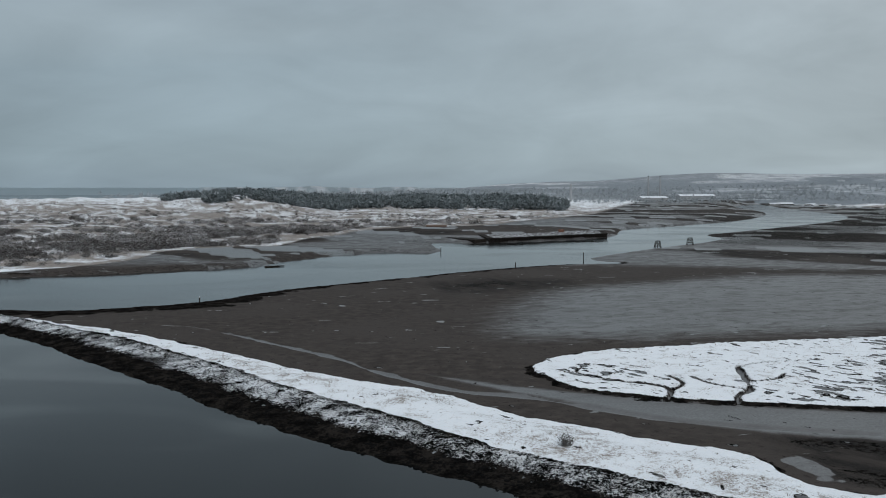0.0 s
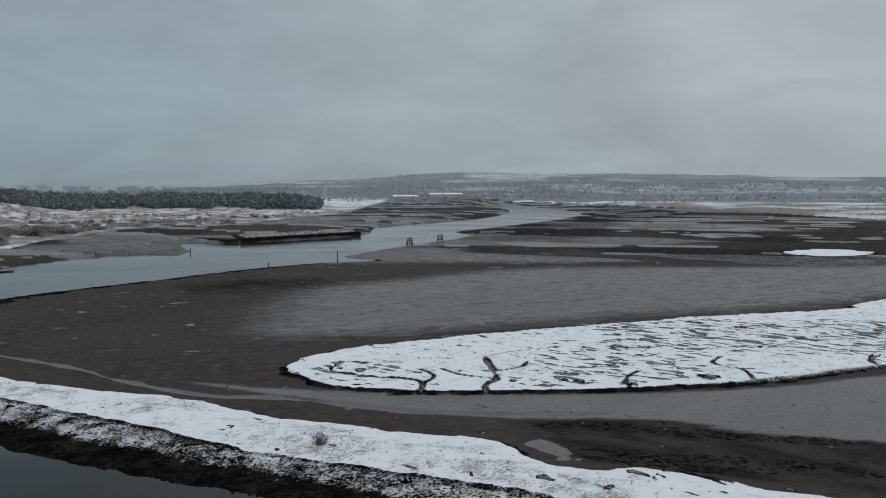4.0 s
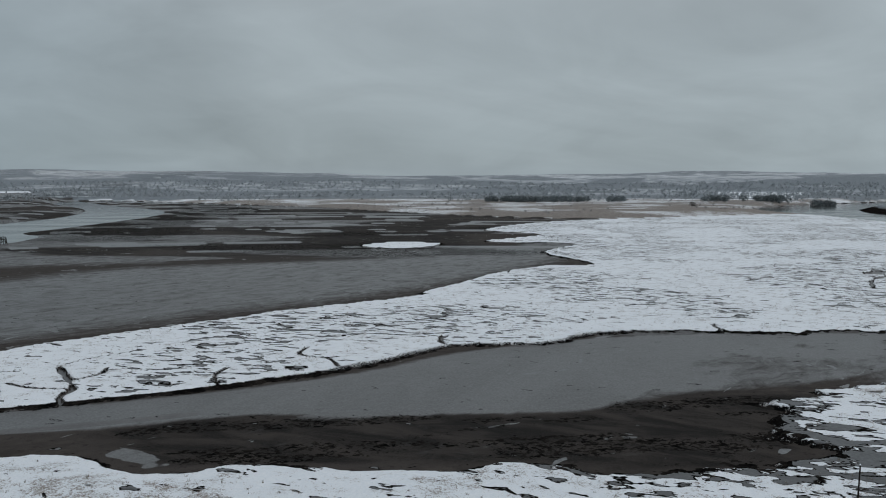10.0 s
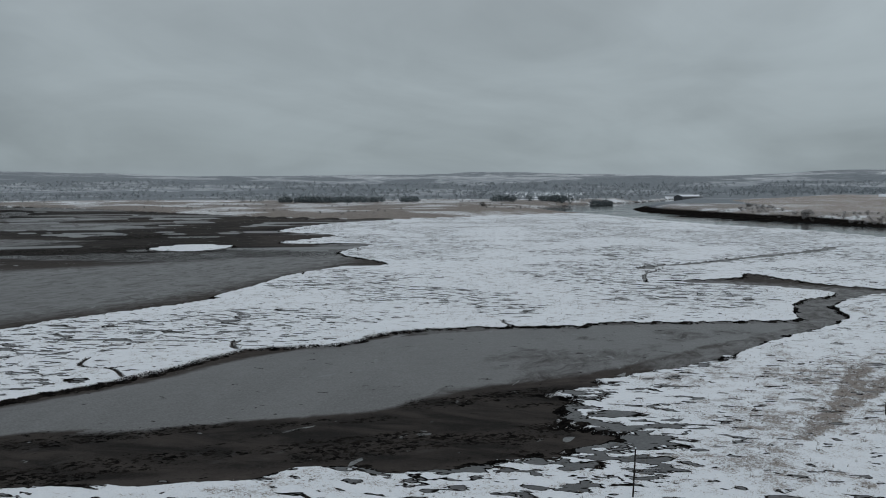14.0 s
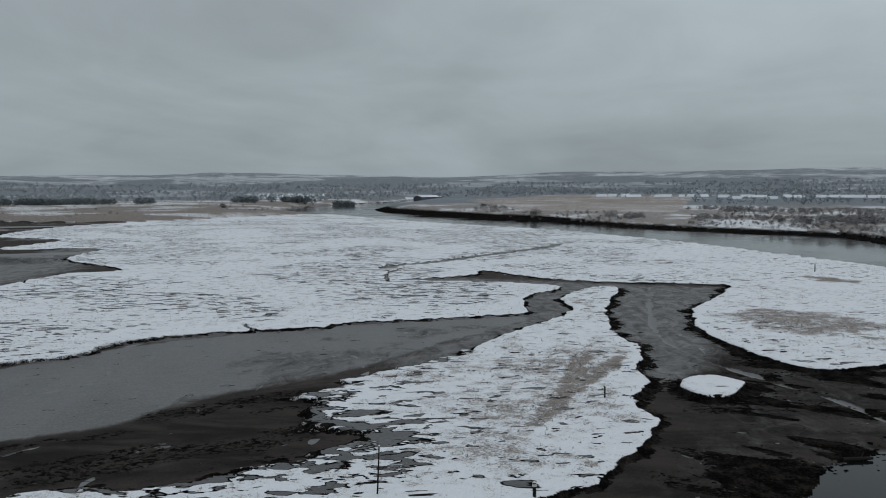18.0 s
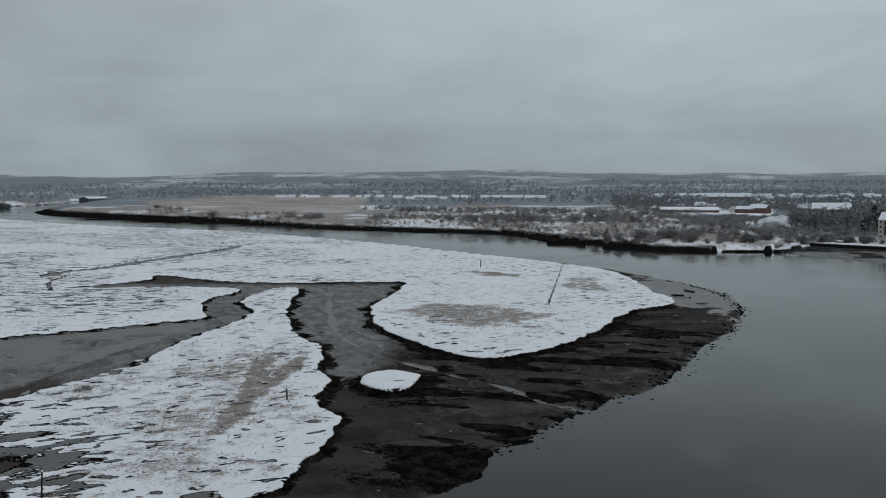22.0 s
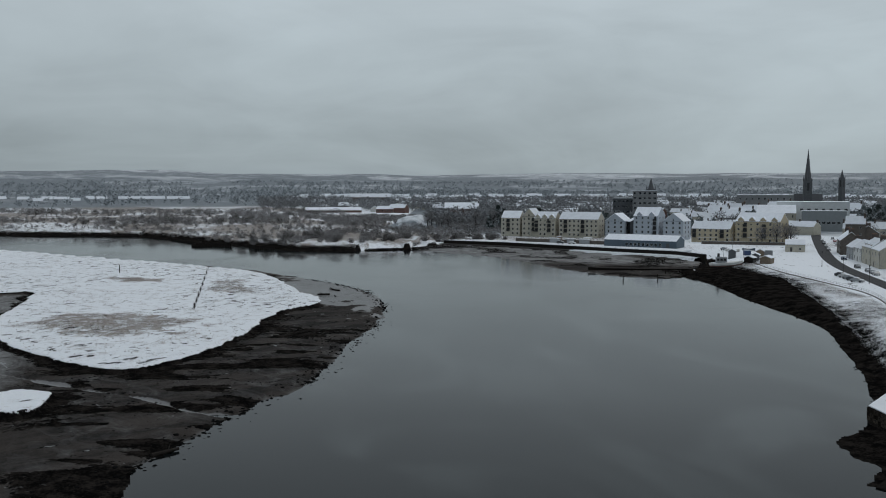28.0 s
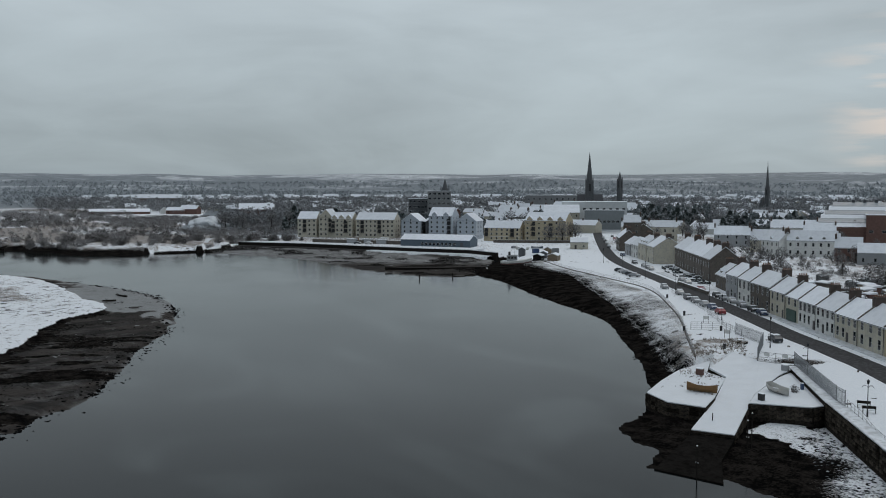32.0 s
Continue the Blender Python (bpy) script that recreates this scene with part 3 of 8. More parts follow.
    for line, w in CREEKS:
        cut = np.maximum(cut, (0.55 * w + 0.1 + 1.5 * n_edge * min(1.0, w * w) - line_distance(X, Y, spline(line, 5, False), 20.0)) * 0.12)
    z -= 0.75 * smooth(cut, 0.0, 0.06) * (top > 0)
    rim = np.exp(-(cut / 0.035) ** 2) * (top > 0)
    snow = np.where(top > -0.5, np.minimum(snow, -cut * 9), snow)
    shelf = smooth(1.2 - np.hypot(((X - 93.5) * 0.6 + (Y + 110.0) * -0.8) / 11.0, ((X - 93.5) * 0.8 + (Y + 110.0) * 0.6) / 3.6) + 2.6 * n_edge, 0, 0.3) * (harbour > 0)
    snow = np.maximum(snow, -3 + 3.2 * shelf)
    toe = line_distance(X, Y, np.array([(112, -134), (91.8, -116.4), (73.1, -102.0), (40, -75.8)]), 30.0)
    snow = np.where((harbour > 0) & (X < 92), np.maximum(snow, np.clip(0.42 - 0.085 * toe + 0.8 * n_edge, -3, 0.3)), snow)
    # snow caught below the quay wall
    foot = line_distance(X, Y, np.array([(530, -172), (495, -199), (459, -217), (427, -233), (401, -249)], float), 30.0)
    snow = np.where(quay_mud > -1, np.maximum(snow, np.clip(0.16 - 0.05 * foot + 0.9 * n_edge, -3, 0.3)), snow)
    # reach of the land
    land = np.maximum(np.maximum(dunes, north), town)
    land = np.where((R > 2400) & (X > 1500), 60.0, land)
    weed_top = np.interp(X, [120, 190, 220, 270, 320], [5, 5.5, 12.5, 22.5, 20.5])
    rail = np.interp(X, [130, 155, 183, 220, 266, 306], [9, 13, 17, 27, 30, 29])
    bank_zone = (town > -5) & (X > 112) & (X < 345) & (Y < -100) & (walled < 0.02) & (harbour < -4)
    quay_side = (harbour > -38) & (Y + 102 + 0.83 * (X - 73) < 2)
    rise = np.where(((walled > 0.02) | quay_side) & (town > -3), smooth(town, 0.0, 0.9), smooth(land, -2, 8)) * 2.2
    turn = np.degrees(np.arctan2(-X, Y))
    crest = 1 - np.abs(2 * fbm(X, Y * 0.8, 150.0, 4, 43) - 1)
    ridges = smooth(R, 850, 1250) * smooth(turn, 6, 12) * (3 + 10 * crest ** 2) + smooth(R, 1100, 1560) * smooth(turn, 17, 12) * smooth(turn, -9, -5) * (4 + 4 * crest)
    dune_hills = smooth(dunes, 20, 60) * (2.5 * fbm(X, Y, 55.0, 4, 41) + ridges)
    north_side = smooth(Y, 250, 1250)
    slope = (1 - north_side) * 0.0105 * np.clip(R - 650, 0, 1500) + north_side * 0.006 * np.clip(R - 1300, 0, 1200)
    hills = smooth(R, 2400, 4800) * (48 + 62 * fbm(X, Y, 900.0, 4, 47)) * (0.22 + 0.78 * smooth(X + 0.1 * Y, 100, 1900))
    lz = -0.6 + rise + dune_hills * (dunes > 0) + (slope + hills) * smooth(land, 10, 50) + 2.1 * np.where((walled > 0.02) | quay_side, smooth(town, 0.0, 0.9), np.where(bank_zone, smooth(town, 4, rail - 1), smooth(town, 5, 17))) + 0.5 * (n_mid - 0.5) * (town < 0)
    z = np.where(land > -8, np.maximum(z, np.minimum(-0.9 + 0.11 * (land + 8), np.where(town > -8, 3.7 + 2.9 * smooth(R, 620, 780), 0.5))), z)
    z = np.where(land > -2, np.maximum(z, lz), z)
    z = np.where((walled > 0.5) & (town < 0.1), np.minimum(z, 0.7), z)
    z = np.where(quay_mud > 0, np.maximum(z, 1.75 - 0.045 * foot + 0.3 * (n_mid - 0.5)), z)
    z = np.where(depth_in(X, Y, P_QUAY_FRONT) > 0, np.minimum(z, 1.85 - 0.03 * foot), z)
    quay_end = (X > 296) & (X < 404) & (Y < -186) & (town > -8) & (town < 14) & (quay_mud > -60)
    z = np.where(quay_end, np.minimum(z, np.maximum(0.55 + 0.24 * np.clip(town, 0, 20) + 0.12 * (n_mid - 0.5), -0.2)), z)
    # hollowed under the slipway and the jetty
    down = np.clip(-0.54 * (X - 119) + 0.84 * (Y + 134), 0, 60)
    z = np.where(depth_in(X, Y, P_SLIP) > -0.7, np.minimum(z, 3.2 - 0.052 * down), z)
    z = np.where(depth_in(X, Y, P_JETTY) > -0.3, np.minimum(z, 2.0), z)
    upper = smooth(R, 820, 1000) * (Y > 150)
    street = quay_side
    beach = np.where(dunes > 0, 4.0, np.where(town > 0, np.where(street | (quay_mud > -30), -1.5, 11.0 + 6 * n_edge + 12 * upper), 3.0))
    snow = np.where(land > -5, np.maximum(snow, np.clip(np.where(dunes > 0, (depth_in(X, Y, P_DUNE_SNOW, 60.0) + 5 * n_edge) * 0.4, (land - beach) * np.where(town > 0, 0.13, 0.4)) / (1 + (R / np.where(town > 0, 800, 420)) ** 2), -3, 3)), snow)
    snow = np.where(bank_zone & (town < rail + 4), np.where(town < weed_top, 0.22 * (town - weed_top), np.clip(0.055 * (town - weed_top) - 0.11, -0.11, 0.12) + 0.4 * n_edge) + 1.5 * smooth(town - rail, -1, 3), snow)
    # the seaward bank of the spit: snow dust caught between the stones
    snow = np.where(rubble, np.maximum(np.minimum(snow, 0.3), -0.75 + 0.76 * smooth(dust, 0.22, 0.60) + 0.45 * (n_mid - 0.5) + 0.4 * n_bite - 0.12 * smooth(dust, 0.92, 0.96)), snow)
    # plants showing through the snow
    grass = 0.20 + 0.05 * smooth(marsh, 0, 10) + (0.05 + 0.14 * smooth(n_mid, 0.40, 0.62) * (0.35 + 0.65 * smooth(fbm(X, Y, 30.0, 3, 57), 0.4, 0.6))) * smooth(spit, 1, 5) + 0.12 * smooth(spit, 8, 22) * (X > 60) + 0.10 * (n_mid - 0.5)
    for cx, cy, a, b, turn, s in ((366, 0, 15, 12, 0.0, 0.70), (248, 6, 26, 20, 0.7, 0.56), (700, 450, 120, 150, 0.0, 0.30), (330, -30, 40, 8, 0.0, 0.50)):
        u, v = (X - cx) * math.cos(turn) + (Y - cy) * math.sin(turn), -(X - cx) * math.sin(turn) + (Y - cy) * math.cos(turn)
        grass = np.maximum(grass, s * smooth(1.2 - np.hypot(u / a, v / b) + 1.3 * (n_mid - 0.5) + 0.9 * n_edge, 0, 0.7))
    for line, w in (([(185, 46.5), (166, 43.5), (148, 40.8), (128, 39.5)], 2.6), ([(184, 39), (168, 39.5), (152, 39.5)], 2.2)):
        grass = np.maximum(grass, 0.62 * smooth(w - line_distance(X, Y, spline(line, 5, False), 20.0) + 3.0 * n_edge + 1.5 * (n_mid - 0.5), -1.2, 1.6))
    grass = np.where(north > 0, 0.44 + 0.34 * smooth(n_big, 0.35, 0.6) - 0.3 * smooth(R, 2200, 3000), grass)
    grass = np.where(dunes > 0, 0.18 + (0.25 + 0.28 * smooth(n_mid, 0.40, 0.58)) * smooth(dunes, 14, 30) * (1 - 0.55 * smooth(R, 1000, 1900)), grass)
    grass = np.where((town > 10) & (Y > -190) & (R > 480), 0.36 + 0.28 * smooth(fbm(X, Y, 40.0, 4, 51), 0.36, 0.58), grass)
    grass = np.where((town > 0) & ((Y <= -190) | (R <= 480)), 0.03 + (0.14 + 0.34 * smooth(n_big, 0.40, 0.6)) * smooth(R, 420, 560), grass)
    field = inside(X, Y, np.array([(1700, 1130), (1830, 1060), (2420, 1360), (2250, 1530)], float))
    grass = np.where(field, 0.0, grass)
    grass = np.where(bank_zone & (town > weed_top) & (town < rail + 1), 0.22 + 0.40 * (n_mid - 0.5) + 0.12 * smooth(town - rail, -6, -2), grass)
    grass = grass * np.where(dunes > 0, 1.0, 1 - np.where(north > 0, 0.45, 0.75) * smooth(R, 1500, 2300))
    red = inside(X, Y, P_RED) * 1.0
    grass = np.where(red > 0, 0.60 + 0.3 * (n_big - 0.5), grass)
    rough = depth_in(X, Y, np.array([(143, -140), (139, -151), (121, -132), (122, -122), (130, -127)], float))
    grass = np.maximum(grass, (0.40 + 0.5 * (n_mid - 0.5) + 0.3 * n_edge) * smooth(rough, -1.5, 1.5))
    tracks = np.abs(fbm(X, Y, 16.0, 3, 105) - 0.5)
    grass = np.where((town > 0) & street, grass + 0.16 * smooth(0.03 - tracks, 0, 0.03) + 0.10 * (n_mid - 0.5), grass)
    yards = smooth(-0.5 * (X - 193) - 0.866 * (Y + 204), 13, 22) * (town > 20) * smooth(R, 560, 440)
    grass = np.maximum(grass, 0.40 * yards + 0.50 * (n_mid - 0.5) * yards)
    weed = np.where(rubble, 1.2, 0.0)
    wisp = fbm((0.89 * X - 0.45 * Y) * 0.3, (0.45 * X + 0.89 * Y) * 1.2, 6.5, 5, 79)
    weed = np.maximum(weed, 0.95 * smooth(15.0 - 9.0 * smooth(X, -70, -30) + 16 * n_edge - line_distance(X, Y, spline(RIVER_NEAR[:9], 4, False), 40.0), -3, 3) * (flat > 0) * (Y > 240))
    ribbed = fbm(X * 0.94 + Y * 0.34, (-X * 0.34 + Y * 0.94) * 0.5, 26.0, 4, 77) - 0.5
    for patch in DARK_MUD:
        weed = np.maximum(weed, 0.46 * smooth(depth_in(X, Y, spline(patch, 4), 60.0) + 60 * ribbed + 6 * n_edge, -16, 16))
    weed = np.maximum(weed, 0.80 * np.where((X > 140) & (Y < 66), smooth(top + 5 * n_edge, -4.5, -0.6), smooth(top + 2.0 * n_edge, -1.7, -0.3)) * (flat > 0) * (top < 1.2))
    weed = np.maximum(weed, (0.08 + 0.40 * smooth(wisp, 0.46, 0.60)) * smooth(depth_in(X, Y, P_DARK) + 9 * n_edge + 24 * (wisp - 0.5), -5, 6))
    weed = np.maximum(weed, 0.75 * rim)
    streak = fbm((0.26 * X + 0.97 * Y) * 0.42, 0.97 * X - 0.26 * Y, 5.0, 5, 63)
    weed = np.maximum(weed, (0.22 + 0.66 * smooth(streak, 0.46, 0.56)) * smooth(X, 92, 104) * smooth(30 - Y, 0, 22) * smooth(330 - X, 0, 150) * (flat > 0))
    weed = np.maximum(weed, 0.0)
    far_dry = smooth(fbm(X * 0.8 - Y * 0.6, (X * 0.6 + Y * 0.8) * 2.2, 150.0, 4, 61), 0.44, 0.58)
    weed = np.where((land > -12) & (land < np.where(bank_zone, weed_top + 3, 12 + 14 * upper * (dunes < 0))) & ~street, 1.15 * (town > -12) + 0.35 * (town <= -12), weed)
    weed = np.where(quay_mud > 0, 0.08 + 0.55 * smooth(n_mid, 0.46, 0.60), weed)
    weed = np.where(harbour > 0, 0.95, weed)
    wet = 0.06 + 0.30 * smooth(fbm(X, Y, 26.0, 4, 65), 0.5, 0.66) * (X > 60) * (Y < 120) + 0.62 * smooth(depth_in(X, Y, P_WET), -32, 22) + 1.0 * smooth(depth_in(X, Y, P_CHANNEL), -3, 5)
    wet = np.maximum(wet, 0.62 * smooth(R, 380, 450) * (1 - far_dry))
    rill = fbm(X * 0.8 - Y * 0.6, (X * 0.6 + Y * 0.8) * 4.5, 75.0, 4, 67)
    wet = np.maximum(wet, 1.75 * smooth(R, 380, 470) * smooth(rill, 0.635, 0.675) * (Y > 200))
    wet = np.maximum(wet, 1.1 * smooth(cut, 0.02, 0.06) * (top > -0.5))
    wet = np.maximum(wet, 0.62 * smooth(X, 140, 170) * smooth(350 - X, 0, 30) * smooth(Y, 5, 30) * smooth(160 - Y, 0, 20))
    wet = np.maximum(wet, 0.40 * smooth(X, 92, 104) * smooth(36 - Y, 0, 22) * smooth(360 - X, 0, 150) * (flat > 0))
    wet = wet * (1 - 0.40 * smooth(depth_in(X, Y, P_BROWN) + 16 * (wisp - 0.5), -5, 8))
    wet = np.maximum(wet, 0.75 * smooth(1.1 - np.hypot((X - 46.0) / 2.2, (Y - 115.0) / 4.5) + 2.6 * n_edge, 0, 0.25))
    wet = np.maximum(wet, 1.2 * stream)
    weed = weed * (1 - stream)
    wet = np.maximum(wet, 0.55 * smooth(3.0 - flat, 0, 3) * (land < -1))
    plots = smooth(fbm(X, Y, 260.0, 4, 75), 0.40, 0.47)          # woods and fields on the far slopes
    # the base level greys open snow as well: painted haze beyond about 1 km
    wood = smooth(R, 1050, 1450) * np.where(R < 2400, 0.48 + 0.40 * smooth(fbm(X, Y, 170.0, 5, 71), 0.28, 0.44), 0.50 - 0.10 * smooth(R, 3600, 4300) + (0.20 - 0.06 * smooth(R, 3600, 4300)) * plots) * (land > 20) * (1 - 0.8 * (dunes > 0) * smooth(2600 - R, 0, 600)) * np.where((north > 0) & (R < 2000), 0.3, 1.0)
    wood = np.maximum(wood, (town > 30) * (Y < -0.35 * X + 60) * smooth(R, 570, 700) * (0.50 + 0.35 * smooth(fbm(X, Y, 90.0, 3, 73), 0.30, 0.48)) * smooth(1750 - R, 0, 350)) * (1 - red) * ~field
    silt = 0.85 * smooth(X, 86, 104) * smooth(44 - Y, 0, 30) * smooth(420 - X, 0, 120) * (flat > 0)
    silt = np.maximum(silt, 0.80 * smooth(depth_in(X, Y, P_DARK) + 16 * (wisp - 0.5), -7, 4))
    silt = np.maximum(silt, 0.50 * smooth(depth_in(X, Y, P_BROWN) + 14 * (wisp - 0.5), -5, 6))
    for patch in DARK_MUD:
        silt = np.maximum(silt, 0.9 * smooth(depth_in(X, Y, spline(patch, 4), 60.0) + 60 * ribbed, -30, 10))
    silt = np.maximum(silt, 0.85 * smooth(R, 400, 500) * smooth(fbm(X * 0.8 - Y * 0.6, (X * 0.6 + Y * 0.8) * 2.0, 90.0, 4, 62), 0.40, 0.56))
    silt = np.maximum(silt, 0.95 * smooth(depth_in(X, Y, P_HARBOUR) + 5 * (wisp - 0.5), -2, 3))
    silt = np.maximum(silt, 0.95 * smooth(depth_in(X, Y, P_QUAY_MUD) + 6 * (wisp - 0.5), -3, 3))
    sand = smooth(1.15 - np.hypot((X - 312) / 46, (Y + 60) / 13) + 1.6 * n_edge + 1.2 * (wisp - 0.5), 0, 0.35)
    silt, weed, wet = silt * (1 - 0.9 * sand), weed * (1 - 0.8 * sand), np.maximum(wet, 0.75 * sand * (flat > 0))
    silt = np.where(bank_zone & (town < weed_top), 1.1, silt)
    snow = np.where(quay_end & (town < 5), np.minimum(snow, -0.7), snow)
    return z, snow, grass, weed, wet, red, wood, pan, silt


def ring_radii():
    """Rings of the ground sheet: closer together near the estuary than far off."""
    r, out = 78.0, [0.0, 20.0, 40.0, 60.0]
    while r < 4990:
        out.append(r)
        r += max(0.5, min(1.75 * r * r / 58000.0 * (1 + (r > 460) + (r > 800)), 0.022 * r))
    return np.array(out + [4992.0])


def build_ground():
    radii = ring_radii()
    seen = np.radians(np.linspace(-150, 28, 1360))          # turn from +y to the left
    rest = np.radians(np.linspace(28, 210, 92))[1:-1]
    ang = np.concatenate([seen, rest])
    A, Rr = np.meshgrid(ang, radii)
    X, Y = (-np.sin(A) * Rr).ravel(), (np.cos(A) * Rr).ravel()
    z, *fields = ground_fields(X, Y)
    nr, na = A.shape
    me = bpy.data.meshes.new("ground")
    idx = np.arange(nr * na).reshape(nr, na)
    nxt = np.roll(idx, -1, 1)
    quads = np.stack([idx[:-1], idx[1:], nxt[1:], nxt[:-1]], -1).reshape(-1, 4)
    me.vertices.add(nr * na)
    me.vertices.foreach_set("co", np.stack([X, Y, z], -1).ravel().astype(np.float32))
    me.loops.add(len(quads) * 4)
    me.loops.foreach_set("vertex_index", quads.ravel().astype(np.int32))
    me.polygons.add(len(quads))
    me.polygons.foreach_set("loop_start", np.arange(0, len(quads) * 4, 4, dtype=np.int32))
    me.update(calc_edges=True)
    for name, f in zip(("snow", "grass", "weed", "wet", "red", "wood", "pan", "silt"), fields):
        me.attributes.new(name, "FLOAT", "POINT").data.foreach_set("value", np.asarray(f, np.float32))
    me.polygons.foreach_set("use_smooth", np.ones(len(quads), bool))
    me.materials.append(M_GROUND)
    return tagged(new("ground", me), "snowy salt marsh, brown tidal mud and white fields to the hills", "ground", kind="structure")


ground = build_ground()


def ground_z(x, y):
    return float(ground_fields(np.array([float(x)]), np.array([float(y)]))[0][0])


def ground_zs(xs, ys):
    return ground_fields(np.asarray(xs, float), np.asarray(ys, float))[0]


def build_water():
    bm = bmesh.new()
    bmesh.ops.create_circle(bm, cap_ends=True, segments=96, radius=4991)
    me = bpy.data.meshes.new("water")
    bm.to_mesh(me)
    bm.free()
    me.materials.append(M_WATER)
    ob = tagged(new("water", me), "still grey river and sea at low tide", "water", kind="structure")
    return ob


water = build_water()


def horizon_strip(name, b0, b1, top, rough_top, mat, label, radius):
    """A far backdrop beyond the last of the sea: a standing strip with an uneven upper edge."""
    n = 160
    turn = np.radians(np.linspace(b0, b1, n))
    hi = top + rough_top * (fbm(np.degrees(turn) * 20, turn * 0, 22.0, 4, 91) - 0.35) * np.clip(np.minimum(np.arange(n), np.arange(n)[::-1]) / 14.0, 0, 1)
    lo = np.stack([-np.sin(turn) * radius, np.cos(turn) * radius, np.full(n, -1.0)], -1)
    up = lo.copy()
    up[:, 2] = hi
    me = bpy.data.meshes.new(name)
    me.from_pydata([tuple(v) for v in np.vstack([lo, up])], [], [(k + 1, k, n + k, n + k + 1) for k in range(n - 1)])
    me.materials.append(mat)
    return tagged(new(name, me), label, "backdrop", kind="structure")


# matt strips whose pale blue-grey paints the haze over sea and coast
horizon_strip("backdrop_sea", -12, 32, 36.0, 0.0, material("hazed_sea", (0.33, 0.41, 0.46), 0.9, vary=0.06, scale=0.002, spec=0.0), "grey open sea out to the horizon, haze in its colour", 4975)
horizon_strip("backdrop_coast", -16, 14.5, 37.0, 16.0, material("hazed_coast", (0.34, 0.40, 0.44), 0.9, vary=0.15, scale=0.012, second=(0.58, 0.62, 0.66), spec=0.0), "low snowy coast across the firth, paled for haze", 4965)

# ---------------------------------------------------------------- helpers for things
def veg_material(name, dark, light, frost, share=0.35):
    """Twigs and leaves: each a little different, some carrying frost or snow."""
    m = bpy.data.materials.new(name)
    m.use_nodes = True
    nt = m.node_tree
    N, L = nt.nodes.new, nt.links.new
    b = nt.nodes["Principled BSDF"]
    geo = N("ShaderNodeNewGeometry")
    r = N("ShaderNodeValToRGB")
    r.color_ramp.elements[0].color, r.color_ramp.elements[1].color = (*dark, 1), (*frost, 1)
    r.color_ramp.elements[1].position = 1.0
    e = r.color_ramp.elements.new(1 - share)
    e.color = (*light, 1)
    L(geo.outputs["Random Per Island"], r.inputs[0])
    n = N("ShaderNodeTexNoise")
    n.inputs["Scale"].default_value = 0.05
    L(geo.outputs["Position"], n.inputs[0])
    mr = N("ShaderNodeMapRange")
    mr.inputs[3].default_value, mr.inputs[4].default_value = 0.65, 1.35
    L(n.outputs[0], mr.inputs[0])
    sc = N("ShaderNodeVectorMath")
    sc.operation = "SCALE"
    L(r.outputs[0], sc.inputs[0])
    L(mr.outputs[0], sc.inputs["Scale"])
    L(sc.outputs[0], b.inputs["Base Color"])
    b.inputs["Roughness"].default_value = 0.9
    b.inputs["Specular IOR Level"].default_value = 0.1
    return m


M_SNOW = material("lying_snow", (0.78, 0.81, 0.84), 0.7, vary=0.10, scale=1.0, bump=0.04, spec=0.2)
M_ROOF_SNOW = material("roof_snow", (0.70, 0.73, 0.77), 0.7, vary=0.05, scale=0.5, bump=0.02, second=(0.65, 0.68, 0.72), per_object=0.12, spec=0.2)
M_QUAY_SNOW = material("thin_quay_snow", (0.64, 0.67, 0.70), 0.75, vary=0.07, scale=1.0, bump=0.03, second=(0.64, 0.665, 0.69), spec=0.1)
M_SLATE = material("slate", (0.055, 0.058, 0.065), 0.6, vary=0.3, scale=3.0)
M_CREAM = material("cream_render", (0.46, 0.43, 0.35), 0.9, vary=0.14, scale=1.2, second=(0.385, 0.37, 0.325))
M_OCHRE = material("ochre_render", (0.40, 0.345, 0.245), 0.9, vary=0.14, scale=1.0)
M_WHITE = material("white_render", (0.62, 0.62, 0.60), 0.9, vary=0.10, scale=1.0, second=(0.54, 0.54, 0.53))
M_GREY = material("grey_render", (0.30, 0.31, 0.32), 0.9, vary=0.14, scale=1.0)
M_PALE_BLUE = material("pale_blue_render", (0.37, 0.41, 0.455), 0.9, vary=0.08, scale=1.0)
M_STONE = material("brown_sandstone", (0.11, 0.094, 0.080), 0.9, vary=0.35, scale=2.5, bump=0.03, second=(0.07, 0.062, 0.056))
M_RED_BRICK = material("red_brick", (0.125, 0.070, 0.058), 0.9, vary=0.25, scale=2.0)
M_DARK_CLAD = material("dark_cladding", (0.075, 0.08, 0.088), 0.6, vary=0.2)
M_SPIRE = material("dark_spire_stone", (0.095, 0.100, 0.106), 0.9, vary=0.3, scale=2.0, bump=0.03)
M_DECK = material("snowy_deck", (0.05, 0.045, 0.042), 0.9, vary=0.3, scale=0.5, second=(0.48, 0.50, 0.52), spec=0.05)
M_OFFICE = material("brown_grey_cladding", (0.20, 0.205, 0.21), 0.7, vary=0.2)
M_BLUE_BOARD = material("blue_grey_boards", (0.085, 0.115, 0.145), 0.7, vary=0.15, scale=2.0)
M_GLASS = material("window_glass", (0.014, 0.017, 0.020), 0.12, vary=0.1, spec=0.25)
M_FRAME = material("white_window_frame", (0.55, 0.55, 0.54), 0.6, vary=0.05)
M_DOOR = material("painted_door", (0.035, 0.03, 0.03), 0.5, vary=0.2, per_object=0.5)
M_METAL = material("galvanised_steel", (0.22, 0.23, 0.24), 0.5, 0.6, vary=0.2)
